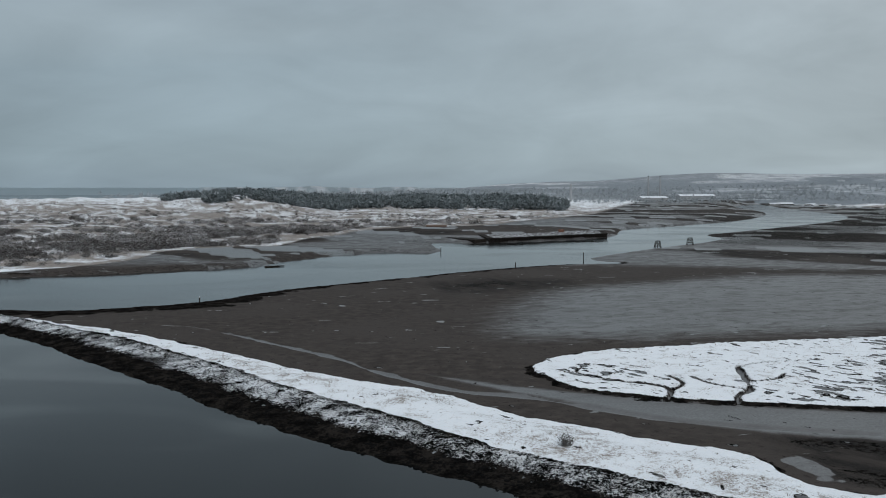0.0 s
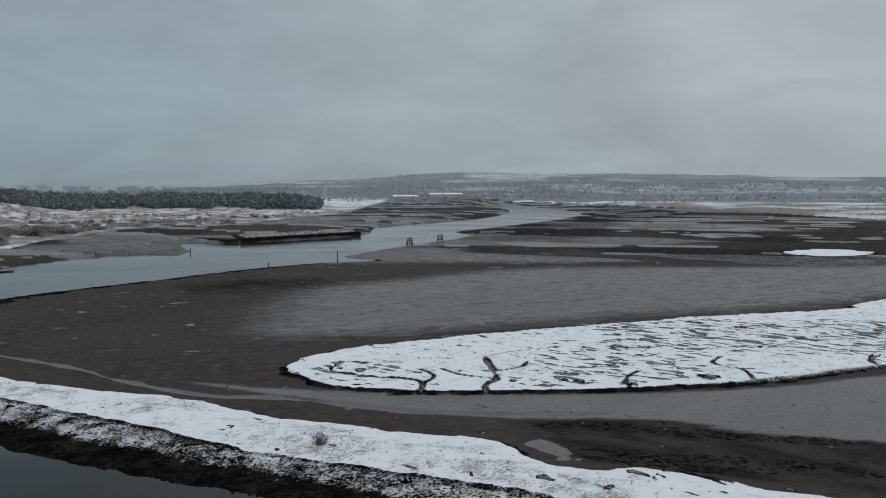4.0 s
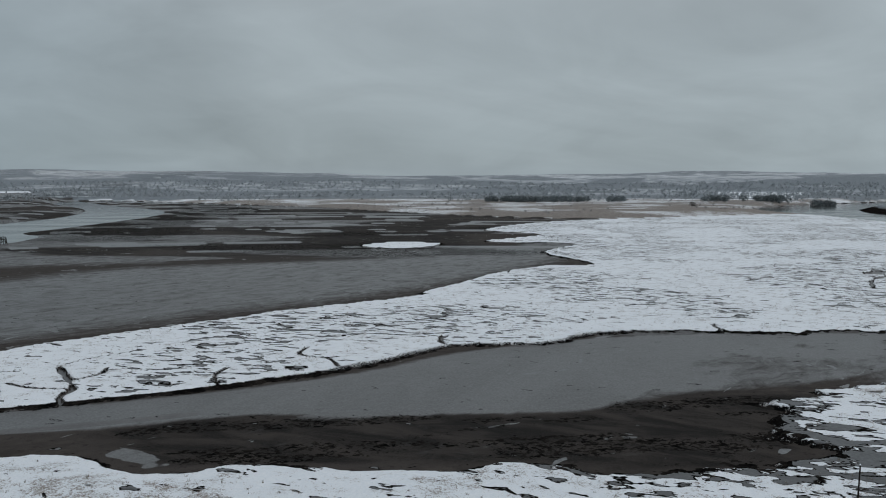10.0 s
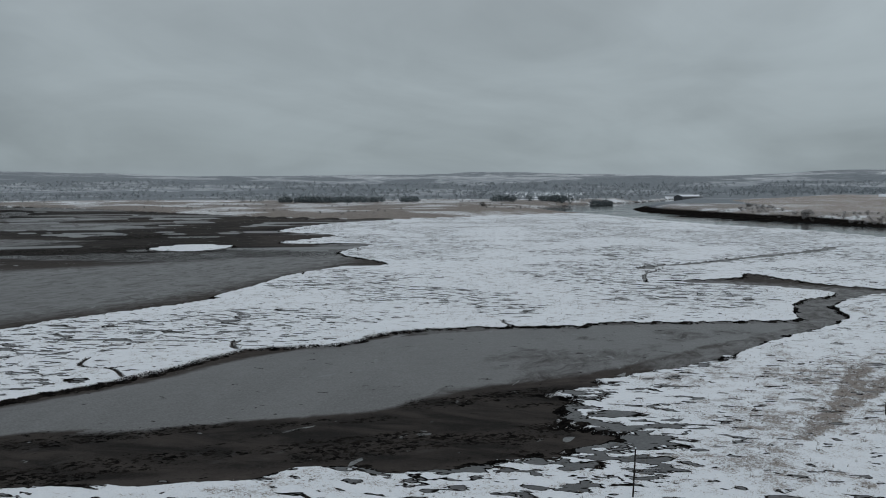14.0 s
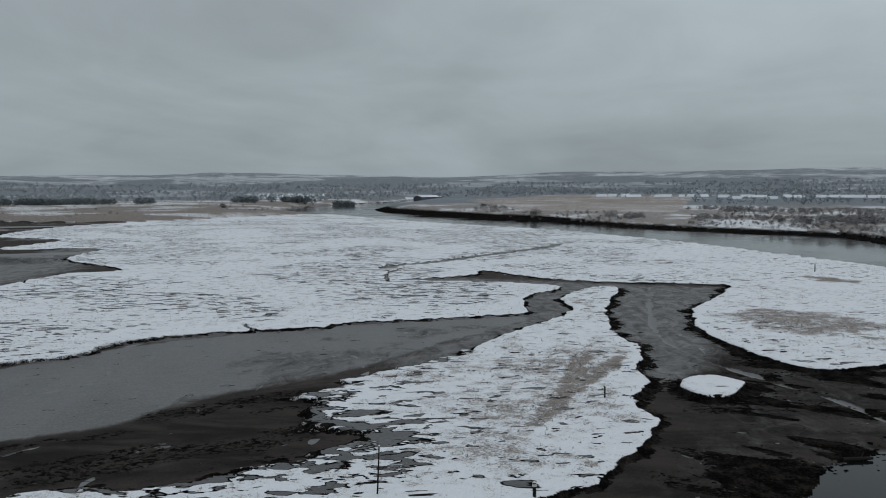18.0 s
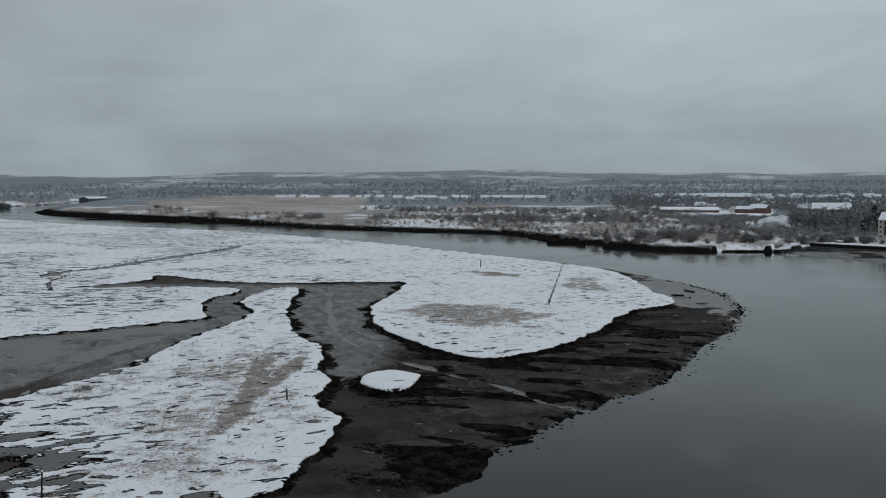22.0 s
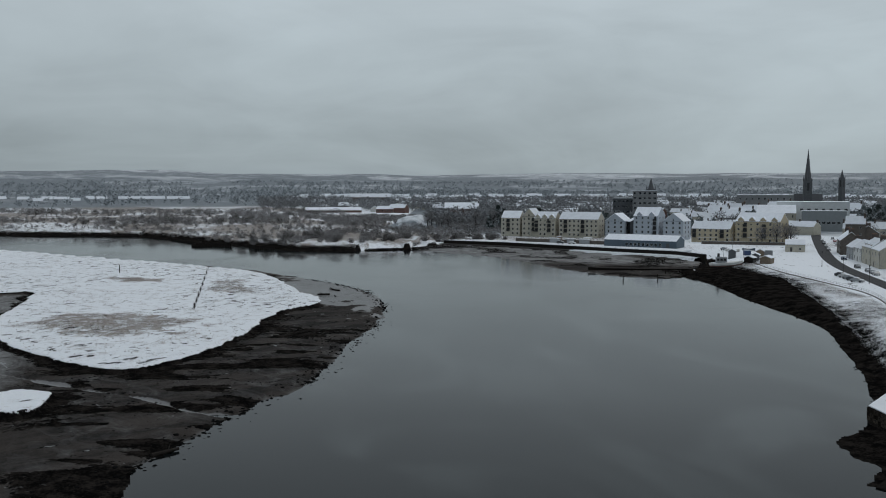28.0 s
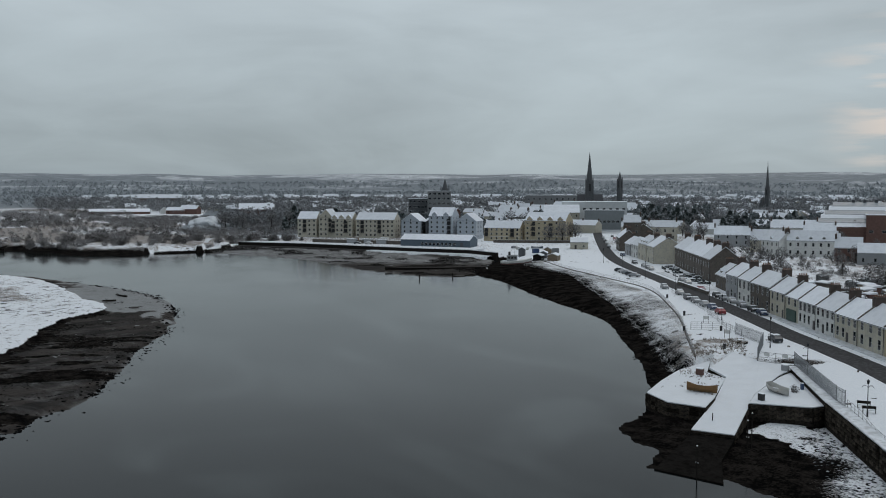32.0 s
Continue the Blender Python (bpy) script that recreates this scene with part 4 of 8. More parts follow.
M_BLACK = material("black_paint", (0.018, 0.018, 0.02), 0.5, vary=0.2)
M_TIMBER = material("wet_timber", (0.022, 0.019, 0.017), 0.9, spec=0.05, vary=0.4, scale=3.0, bump=0.03)
M_TIMBER_PALE = material("weathered_wood", (0.16, 0.125, 0.09), 0.85, vary=0.35, scale=3.0, bump=0.02)
M_ROCK = material("dark_rock", (0.007, 0.007, 0.007), 0.9, vary=0.5, scale=2.0, bump=0.05, spec=0.0)
M_WALL_STONE = material("harbour_wall_stone", (0.034, 0.029, 0.025), 0.95, spec=0.0, vary=0.5, scale=3.2, bump=0.08, second=(0.013, 0.012, 0.011))
M_ASPHALT = material("wet_asphalt", (0.030, 0.031, 0.033), 0.85, spec=0.12, vary=0.25, scale=1.2, second=(0.055, 0.056, 0.060))
M_SHELF_MUD = material("stony_mud", (0.030, 0.028, 0.027), 0.8, vary=0.5, scale=0.8, bump=0.05, second=(0.014, 0.013, 0.012), spec=0.1)
M_SLUSH = material("trodden_snow", (0.58, 0.61, 0.64), 0.7, vary=0.16, scale=0.9, bump=0.03, second=(0.42, 0.44, 0.46))
M_BRICK_DARK = material("chimney_brick", (0.075, 0.058, 0.05), 0.9, vary=0.35, scale=3.0)
M_CLAY = material("clay_pot", (0.20, 0.11, 0.07), 0.8, vary=0.2)
M_TYRE = material("tyre_rubber", (0.012, 0.012, 0.012), 0.8, vary=0.1)
M_LAMP = bpy.data.materials.new("lit_lamp")
M_LAMP.use_nodes = True
M_LAMP.node_tree.nodes["Principled BSDF"].inputs["Emission Color"].default_value = (1.0, 0.82, 0.6, 1)
M_LAMP.node_tree.nodes["Principled BSDF"].inputs["Emission Strength"].default_value = 6.0
V_SCRUB = veg_material("frosted_scrub", (0.060, 0.055, 0.053), (0.112, 0.104, 0.100), (0.23, 0.235, 0.242), 0.34)
V_FROST = veg_material("frosted_twigs", (0.175, 0.166, 0.163), (0.245, 0.237, 0.236), (0.36, 0.368, 0.38), 0.40)
# needles and snow, lifted towards blue-grey to paint in the haze
V_PINE = veg_material("snowy_hazed_pine", (0.100, 0.120, 0.126), (0.135, 0.156, 0.163), (0.22, 0.243, 0.255), 0.30)
# distance haze is put into the next two colours: paler, bluer, low contrast
V_WOOD = veg_material("haze_paled_wood", (0.185, 0.190, 0.197), (0.225, 0.231, 0.238), (0.29, 0.30, 0.312), 0.26)
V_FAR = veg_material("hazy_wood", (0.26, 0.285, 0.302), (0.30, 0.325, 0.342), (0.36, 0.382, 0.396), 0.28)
V_TREE = veg_material("bare_twigs", (0.130, 0.124, 0.124), (0.175, 0.170, 0.170), (0.24, 0.246, 0.255), 0.30)
V_GRASS = veg_material("bleached_grass", (0.09, 0.072, 0.055), (0.20, 0.165, 0.125), (0.50, 0.50, 0.50), 0.3)


def mesh_from(name, verts, faces, mat, smooth_faces=False):
    me = bpy.data.meshes.new(name)
    me.from_pydata(verts, [], faces)
    me.update()
    if mat:
        me.materials.append(mat)
    if smooth_faces:
        me.polygons.foreach_set("use_smooth", np.ones(len(faces), bool))
    return me


def part(name, bm, mat, parent, label=""):
    """Links a bmesh as one mesh object under a thing or under a part."""
    me = bpy.data.meshes.new(name)
    bmesh.ops.recalc_face_normals(bm, faces=bm.faces)
    bm.to_mesh(me)
    bm.free()
    me.materials.append(mat)
    ob = new(name, me)
    ob.parent = parent
    if label:
        tagged(ob, label)
    return ob


def shared(name, me, parent, m):
    """One more object on a mesh that alike pieces share."""
    ob = new(name, me)
    ob.parent = parent
    ob.matrix_local = m
    return ob


def thing(name, m, label, category, group="", kind=""):
    ob = new(name)
    ob.empty_display_size = 0.2
    ob.matrix_world = m
    return tagged(ob, label, category, group, kind)


def bm_box(bm, x0, x1, y0, y1, z0, z1, m=None):
    vs = [bm.verts.new(m @ Vector(c) if m else c) for c in ((x0, y0, z0), (x1, y0, z0), (x1, y1, z0), (x0, y1, z0), (x0, y0, z1), (x1, y0, z1), (x1, y1, z1), (x0, y1, z1))]
    for f in ((3, 2, 1, 0), (4, 5, 6, 7), (0, 1, 5, 4), (1, 2, 6, 5), (2, 3, 7, 6), (3, 0, 4, 7)):
        bm.faces.new([vs[i] for i in f])
    return bm


def box(x0, x1, y0, y1, z0, z1):
    return bm_box(bmesh.new(), x0, x1, y0, y1, z0, z1)


def bm_tube(bm, a, b, r0, r1=None, n=8):
    """A tapered rod from a to b."""
    a, b = Vector(a), Vector(b)
    r1 = r0 if r1 is None else r1
    q = (b - a).to_track_quat("Z", "Y").to_matrix()
    rings = [[bm.verts.new(p + q @ Vector((r * math.cos(k * math.tau / n), r * math.sin(k * math.tau / n), 0))) for k in range(n)] for p, r in ((a, r0), (b, r1))]
    for k in range(n):
        bm.faces.new((rings[0][k], rings[0][(k + 1) % n], rings[1][(k + 1) % n], rings[1][k]))
    bm.faces.new(rings[0][::-1])
    bm.faces.new(rings[1])
    return bm


def tube(a, b, r0, r1=None, n=8):
    return bm_tube(bmesh.new(), a, b, r0, r1, n)


def prism(outline, z0, z1):
    """A solid over an outline, with its top at z1 (a number, or one for each corner)."""
    bm = bmesh.new()
    tops = z1 if hasattr(z1, "__len__") else [z1] * len(outline)
    lo = [bm.verts.new((x, y, z0)) for x, y in outline]
    hi = [bm.verts.new((x, y, t)) for (x, y), t in zip(outline, tops)]
    n = len(outline)
    bm.faces.new(hi)
    bm.faces.new(lo[::-1])
    for k in range(n):
        bm.faces.new((lo[k], lo[(k + 1) % n], hi[(k + 1) % n], hi[k]))
    return bm


def scatter(name, template, places, mat, label, category, z_sink=0.0):
    """Many copies of small templates joined into one object of stuff. places: rows of x, y, z, size, turn, which."""
    allv, allf, base = [], [], 0
    places = np.asarray(places, float)
    for k, (tv, tf) in enumerate(template):
        rows = places[places[:, 5].astype(int) % len(template) == k]
        if not len(rows):
            continue
        c, s = np.cos(rows[:, 4])[:, None], np.sin(rows[:, 4])[:, None]
        v = np.stack([rows[:, 0:1] + (tv[:, 0] * c - tv[:, 1] * s) * rows[:, 3:4], rows[:, 1:2] + (tv[:, 0] * s + tv[:, 1] * c) * rows[:, 3:4],
                      rows[:, 2:3] - z_sink + tv[:, 2] * rows[:, 3:4]], -1)
        f = tf[None] + (np.arange(len(rows)) * len(tv))[:, None, None] + base
        allv.append(v.reshape(-1, 3))
        allf.append(f.reshape(-1, 3))
        base += len(rows) * len(tv)
    v, f = np.concatenate(allv), np.concatenate(allf)
    me = bpy.data.meshes.new(name)
    me.vertices.add(len(v))
    me.vertices.foreach_set("co", v.ravel().astype(np.float32))
    me.loops.add(len(f) * 3)
    me.loops.foreach_set("vertex_index", f.ravel().astype(np.int32))
    me.polygons.add(len(f))
    me.polygons.foreach_set("loop_start", np.arange(0, len(f) * 3, 3, dtype=np.int32))
    me.update(calc_edges=True)
    me.materials.append(mat)
    return tagged(new(name, me), label, category, kind="stuff")


def tri_cloud(rng, n, size, shape):
    """n loose small triangles whose centres follow shape(rng) -> (x, y, z)."""
    v = []
    for _ in range(n):
        p = np.array(shape(rng))
        a = rng.normal(size=3)
        b = rng.normal(size=3)
        a, b = a / np.linalg.norm(a), b / np.linalg.norm(b)
        s = size * rng.uniform(0.6, 1.4)
        v += [p - a * s * 0.6, p + a * s * 0.6, p + b * s]
    v = np.array(v)
    return v, np.arange(len(v)).reshape(-1, 3)


def bush_template(seed, twigs=30, leaves=100, leaf=0.15):
    """A leafless shrub one metre high: twigs fanning from the root and a broken dome of fine shoots."""
    rng = np.random.default_rng(seed)
    v = []
    lobes = [(rng.uniform(-0.6, 0.6), rng.uniform(-0.6, 0.6), rng.uniform(0.45, 0.75), rng.uniform(0.35, 0.6)) for _ in range(5)]
    for _ in range(twigs):
        a, e, l = rng.uniform(0, math.tau), rng.uniform(0.35, 1.5), rng.uniform(0.55, 1.05)
        d = np.array([math.cos(a) * math.cos(e), math.sin(a) * math.cos(e), math.sin(e)])
        b = np.array([rng.uniform(-0.4, 0.4), rng.uniform(-0.4, 0.4), 0.0])
        w = np.array([-math.sin(a), math.cos(a), 0]) * 0.022
        v += [b - w, b + w, b + d * l]
    v1 = np.array(v)

    def dome(r):
        cx, cy, cz, rad = lobes[r.integers(5)]
        d = r.normal(size=3)
        d /= np.linalg.norm(d)
        p = np.array([cx, cy, cz]) + d * rad * r.uniform(0.6, 1.0)
        p[2] = abs(p[2])
        return p

    v2, _ = tri_cloud(rng, leaves, leaf, dome)
    v = np.concatenate([v1, v2])
    return v, np.arange(len(v)).reshape(-1, 3)


def wood_template(seed, n=38, lo=0.26, hi=0.42, leaf=0.13, tall=0.40):
    """A far tree one unit high: a stem and a loose crown of clumps."""
    rng = np.random.default_rng(seed)
    wide = rng.uniform(lo, hi)

    def crown(r):
        d = r.normal(size=3)
        d /= np.linalg.norm(d)
        q = d * r.uniform(0.5, 1.0) * np.array([wide, wide, tall])
        return q + [0, 0, 0.98 - tall]

    v, _ = tri_cloud(rng, n, leaf, crown)
    stem = np.array([(-0.02, 0, 0), (0.02, 0, 0), (0, 0, 0.6), (0, -0.02, 0), (0, 0.02, 0), (0, 0, 0.6)])
    v = np.concatenate([v, stem])
    return v, np.arange(len(v)).reshape(-1, 3)


def pine_template(seed, n=60):
    rng = np.random.default_rng(seed)

    def cone(r):
        h = r.uniform(0.16, 1.0)
        a, q = r.uniform(0, math.tau), (1 - h) ** 0.7 * 0.34 * r.uniform(0.55, 1.0)
        return (math.cos(a) * q, math.sin(a) * q, h)

    v, _ = tri_cloud(rng, n, 0.11, cone)
    stem = np.array([(-0.02, 0, 0), (0.02, 0, 0), (0, 0, 0.8), (0, -0.02, 0), (0, 0.02, 0), (0, 0, 0.8)])
    v = np.concatenate([v, stem])
    return v, np.arange(len(v)).reshape(-1, 3)


def rock_template(seed):
    rng = np.random.default_rng(seed)
    bm = bmesh.new()
    bmesh.ops.create_icosphere(bm, subdivisions=1, radius=0.5)
    s = rng.uniform(0.6, 1.2, 3)
    v = np.array([np.array(x.co) * s * rng.uniform(0.75, 1.2) for x in bm.verts]) * [1, 1, 0.65]
    f = np.array([[w.index for w in face.verts] for face in bm.faces])
    bm.free()
    return v, f


BUSHES = [bush_template(100 + k) for k in range(6)]
BROAD = [(v * np.array((1.7, 1.7, 1.0)), f) for v, f in BUSHES]
WOODS = [wood_template(200 + k, 52, leaf=0.10) for k in range(8)]
FAR_TREES = [wood_template(240 + k, 15, 0.40, 0.62, 0.26, 0.46) for k in range(8)]
ROUND_PINES = [wood_template(340 + k, 70, 0.42, 0.60, 0.18, 0.48) for k in range(5)]
PINES = [pine_template(300 + k) for k in range(5)]
ROCKS = [rock_template(400 + k) for k in range(6)]


def sample(seed, n, x0, x1, y0, y1):
    rng = np.random.default_rng(seed)
    return rng, rng.uniform(x0, x1, n), rng.uniform(y0, y1, n)


def placed(rng, x, y, keep, lo, hi, sink=0.0):
    """Rows for scatter() at those of the places that are kept."""
    x, y = x[keep], y[keep]
    if not len(x):
        return np.zeros((0, 6))
    z = ground_zs(x, y)
    return np.stack([x, y, z - sink, rng.uniform(lo, hi, len(x)), rng.uniform(0, math.tau, len(x)), rng.integers(0, 60, len(x))], -1)

# ---------------------------------------------------------------- scrub, trees and stones
def turn_of(x, y):
    """The bearing of a place from the origin, in degrees to the left of +y."""
    return np.degrees(np.arctan2(-x, y))


def shrub_object(name, template, mat, x, y, z, size, turn, label, group, wide=1.0):
    ob = tagged(new(name, template), label, "shrub", group)
    ob.matrix_world = pose(x, y, z, 0, 0, math.degrees(turn)) @ Matrix.Diagonal((size * wide, size * wide, size, 1))
    return ob


def tri_mesh(name, vf, mat):
    return mesh_from(name, [tuple(p) for p in vf[0]], [tuple(int(i) for i in f) for f in vf[1]], mat)


SHRUB_MESHES = [tri_mesh("shrub", bush_template(500 + k, 110, 340, 0.115), V_SCRUB) for k in range(4)] + [tri_mesh("shrub", bush_template(510 + k, 110, 340, 0.115), V_FROST) for k in range(3)]

# dunes beyond the river
rng, x, y = sample(11, 34000, -700, 260, 380, 1500)
inland = depth_in(x, y, P_DUNE_SNOW, 60.0)
clump = fbm(x, y, 48.0, 3, 81)
keep = (inland > 12) & (rng.uniform(size=len(x)) < np.where(np.hypot(x, y) < 760, (0.35 + 0.65 * smooth(clump, 0.34, 0.50)) * smooth(turn_of(x, y), -1, 6), 0.07 + 0.5 * smooth(clump, 0.44, 0.58)) * smooth(np.hypot(x, y), 1500, 800)) & (turn_of(x, y) < 28)
rows = placed(rng, x, y, keep, 1.1, 2.7, 0.3)
rows[:, 3] *= 0.75 + 0.9 * smooth(fbm(rows[:, 0], rows[:, 1], 55.0, 2, 83), 0.4, 0.62) * smooth(np.hypot(rows[:, 0], rows[:, 1]), 1000, 760)
near = np.argsort(np.hypot(rows[:, 0], rows[:, 1]))
pick = near[:2600][rng.permutation(min(2600, len(near)))]
for r in rows[pick[:160]]:
    k = int(r[5]) % 4
    shrub_object("shrub", SHRUB_MESHES[k if r[5] < 48 else 4 + k % 3], None, r[0], r[1], r[2], 1.5 + r[3] * 0.8, r[4], "broad leafless thicket dusted with snow on the dunes", "dune scrub", 1.8)
rest = rows[np.concatenate([pick[160:], near[2600:]])]
rest[:, 5] = np.where(rng.uniform(size=len(rest)) < 0.25 + 0.4 * smooth(np.hypot(rest[:, 0], rest[:, 1]), 480, 800), 40 + rest[:, 5] % 20, rest[:, 5] % 40)
scatter("dune_scrub", BROAD, rest[rest[:, 5] < 40][:2500], V_SCRUB, "snow-dusted leafless scrub covering the far dunes", "scrub")
scatter("frosted_scrub", BROAD, rest[rest[:, 5] >= 40][:1500], V_FROST, "pale frosted scrub covering the far dunes", "scrub")

# pine wood behind the dunes
rng, x, y = sample(12, 9000, -620, 330, 1250, 2100)
b = turn_of(x, y)
edge = 1290 + 160 * (fbm(b * 40, b * 0, 60.0, 3, 85) - 0.5)
keep = (b > -7.5) & (b < 16.5) & (np.hypot(x, y) > edge) & (np.hypot(x, y) < edge + 330) & (fbm(x, y, 60.0, 3, 86) > 0.40 + 0.15 * smooth(b, 10, 13))
rows = placed(rng, x, y, keep, 10, 16, 1.0)[:1700]
rows[:, 3] *= 0.7 + 0.6 * fbm(rows[:, 0], rows[:, 1], 45.0, 3, 88)
scatter("pine_wood", ROUND_PINES, rows, V_PINE, "dark snow-dusted pine wood behind the dunes", "wood")

# scrub on the far bank before the town
rng, x, y = sample(13, 9000, 520, 1150, -210, 420)
R = np.hypot(x, y)
inland = depth_in(x, y, P_TOWN, 60.0)
red = depth_in(x, y, P_RED, 60.0)
clump = fbm(x, y, 34.0, 3, 87)
keep = (inland > 5) & (red < -6) & (rng.uniform(size=len(x)) < (0.42 + 0.58 * smooth(clump, 0.38, 0.52)) * np.where(R < 900, 1.0, 0.5)) & ((y < 110) | (clump > 0.60)) & (np.hypot(x - 698, y + 204) > 26) & (y > -195 + 0.28 * (x - 560) * (x < 800) - 10)
rows = placed(rng, x, y, keep, 0.8, 2.2, 0.2)
rows[:, 3] *= 1.15 + 1.3 * smooth(fbm(rows[:, 0], rows[:, 1], 60.0, 2, 89), 0.42, 0.62) * smooth(np.hypot(rows[:, 0], rows[:, 1]), 560, 680)
near = np.argsort(np.hypot(rows[:, 0], rows[:, 1]))
for r in rows[near[:130]]:
    k = int(r[5]) % 4
    shrub_object("shrub", SHRUB_MESHES[k if r[5] < 18 else 4 + k % 3], None, r[0], r[1], r[2], 1.2 + r[3] * 1.1, r[4], "leafless frosted bush on the snowy river bank", "river bank scrub")
rest = rows[near[130:]]
scatter("bank_scrub", BUSHES, rest[rest[:, 5] < 17][:1000], V_SCRUB, "brown winter scrub on waste ground by the river", "scrub")
scatter("frosted_bank_scrub", BUSHES, rest[rest[:, 5] >= 17][:2000], V_FROST, "frosted grey scrub on waste ground by the river", "scrub")

# undergrowth between the mound and the flats
rng, x, y = sample(46, 2600, 590, 900, -360, -150)
keep = (turn_of(x, y) > -112.6) & (y < -190 + 0.28 * (x - 560)) & (np.hypot(x - 698, y + 204) > 20) & (np.hypot(x - 852, y + 296) > 26) & (fbm(x, y, 30.0, 3, 93) > 0.36) & (depth_in(x, y, P_TOWN, 60.0) > 14)
rows = placed(rng, x, y, keep, 1.6, 3.4, 0.2)
scatter("waste_scrub", BUSHES, rows[::4], V_SCRUB, "brown leafless scrub on waste ground beside the flats", "scrub")
scatter("frosted_waste_scrub", BUSHES, np.concatenate([rows[1::4], rows[2::4], rows[3::4]]), V_FROST, "frosted scrub on waste ground beside the flats", "scrub")

# single bushes and hedges on the northern grassland
rng, x, y = sample(14, 5000, 650, 2100, 500, 1900)
inland = depth_in(x, y, P_NORTH, 60.0)
clump = fbm(x, y, 90.0, 3, 91)
keep = (inland > 4) & (rng.uniform(size=len(x)) < 0.02 + 0.5 * smooth(clump, 0.56, 0.66) + 0.25 * (inland < 22) * (x > 1000))
scatter("grassland_scrub", BUSHES, placed(rng, x, y, keep, 1.2, 3.2, 0.1)[:700], V_FROST, "scattered frosted bushes on the reed grassland", "scrub")

# rows of dark conifers on the northern plain
rng, x, y = sample(23, 9000, 1000, 1600, 700, 1400)
b, R = turn_of(x, y), np.hypot(x, y)
keep = (R > 1660) & (R < 1730) & (((b < -42.3) & (b > -48.4)) | ((b < -54.6) & (b > -59.8) & (fbm(b * 30, b * 0, 20.0, 2, 93) > 0.4)) | ((b < -49.5) & (b > -50.6)) | ((b < -61) & (b > -62.2)))
scatter("conifer_rows", ROUND_PINES, placed(rng, x, y, keep & (rng.uniform(size=len(x)) < 0.5), 7, 12.5, 0.3)[:260], V_PINE, "rows of dark conifers across the far plain", "wood")
shrub_object("shrub", SHRUB_MESHES[1], None, 1083, 772, ground_z(1083, 772), 6.0, 0.7, "large round leafless bush alone on the reed grassland", "")

# belts of far trees
rng, x, y = sample(15, 90000, -700, 4300, -3300, 4300)
R, b = np.hypot(x, y), turn_of(x, y)
land = np.maximum(depth_in(x, y, P_NORTH, 60.0), np.maximum(depth_in(x, y, P_TOWN, 60.0), depth_in(x, y, P_DUNES, 60.0)))
belt = fbm(x, y, 260.0, 3, 71)
keep = (land > 30) & (R > 1250) & (R < 3500) & (b < 20) & (b > -149) & (depth_in(x, y, P_RED, 60.0) < 0) & ((belt > 0.40) | (fbm(x, y, 130.0, 3, 95) > 0.58)) & ((R > 1750) | (y < 250))
rows = placed(rng, x, y, keep, 6, 12, 0.3)
# V_FAR carries the haze over these woods in its colour
scatter("far_woods", FAR_TREES, rows[:12000], V_FAR, "winter woods on the far plain, coloured pale grey for haze", "wood")

# trees in the town
rng, x, y = sample(16, 26000, 330, 1500, -1500, -60)
R, b = np.hypot(x, y), turn_of(x, y)
keep = (b < -97) & ~((b > -107) & (R < 1050)) & (b > -149) & (R > 560) & (R < 1600) & (fbm(x, y, 70.0, 3, 97) > 0.40) & (depth_in(x, y, P_TOWN, 60.0) > 40) & ((R > 700) | (b < -141)) & (line_distance(x, y, np.array([(299, -258), (345, -290), (417, -346), (480, -396), (527, -434), (624, -513)], float), 40.0) > 28)
rows = placed(rng, x, y, keep, 7, 14, 0.3)
TREE_CROWNS = [tri_mesh("crown", (lambda q: (q[0][:-6], q[1][:-2]))(wood_template(600 + k, 640)), V_TREE) for k in range(4)]
for k in range(4):
    me = TREE_CROWNS[k]
    # finer shoots than the far woods have
    co = np.zeros(len(me.vertices) * 3, np.float32)
    me.vertices.foreach_get("co", co)
    co = co.reshape(-1, 3, 3)
    mid = co.mean(1, keepdims=True)
    me.vertices.foreach_set("co", (mid + (co - mid) * 0.30).ravel())


def trunk_mesh(seed):
    rr = random.Random(seed)
    bm = tube((0, 0, 0), (0, 0, 0.45), 0.028, 0.018, 6)
    for k in range(7):
        a = k * 0.9 + rr.uniform(-0.3, 0.3)
        z = rr.uniform(0.25, 0.45)
        bm_tube(bm, (0, 0, z), (math.cos(a) * 0.22, math.sin(a) * 0.22, z + rr.uniform(0.2, 0.4)), 0.012, 0.003, 5)
    me = bpy.data.meshes.new("trunk")
    bm.to_mesh(me)
    bm.free()
    me.materials.append(M_TIMBER)
    return me


TRUNKS = [trunk_mesh(k) for k in range(4)]


def bare_tree(x, y, z, size, turn, which, label="leafless frosted tree among the town's houses", group="town trees"):
    t = thing("tree", pose(x, y, z, 0, 0, math.degrees(turn)) @ Matrix.Diagonal((size, size, size, 1)), label, "tree", group)
    shared("trunk", TRUNKS[which % 4], t, Matrix())
    shared("crown", TREE_CROWNS[which % 4], t, Matrix())
    return t


order = np.argsort(np.hypot(rows[:, 0], rows[:, 1]))
for r in rows[order[:150]]:
    bare_tree(r[0], r[1], r[2], r[3], r[4], int(r[5]))
scatter("town_woods", WOODS, rows[order[150:7000]], V_WOOD, "leafless trees between the far houses, greyed for haze", "wood")

rng = np.random.default_rng(45)
for k in range(34):
    b, r = math.radians(rng.uniform(-128.4, -123.5) if k % 2 else rng.uniform(-136.0, -130.6)), rng.uniform(535, 650)
    x, y = -math.sin(b) * r, math.cos(b) * r
    bare_tree(x, y, ground_z(x, y) - 0.1, rng.uniform(8, 13), rng.uniform(0, 6.28), k)

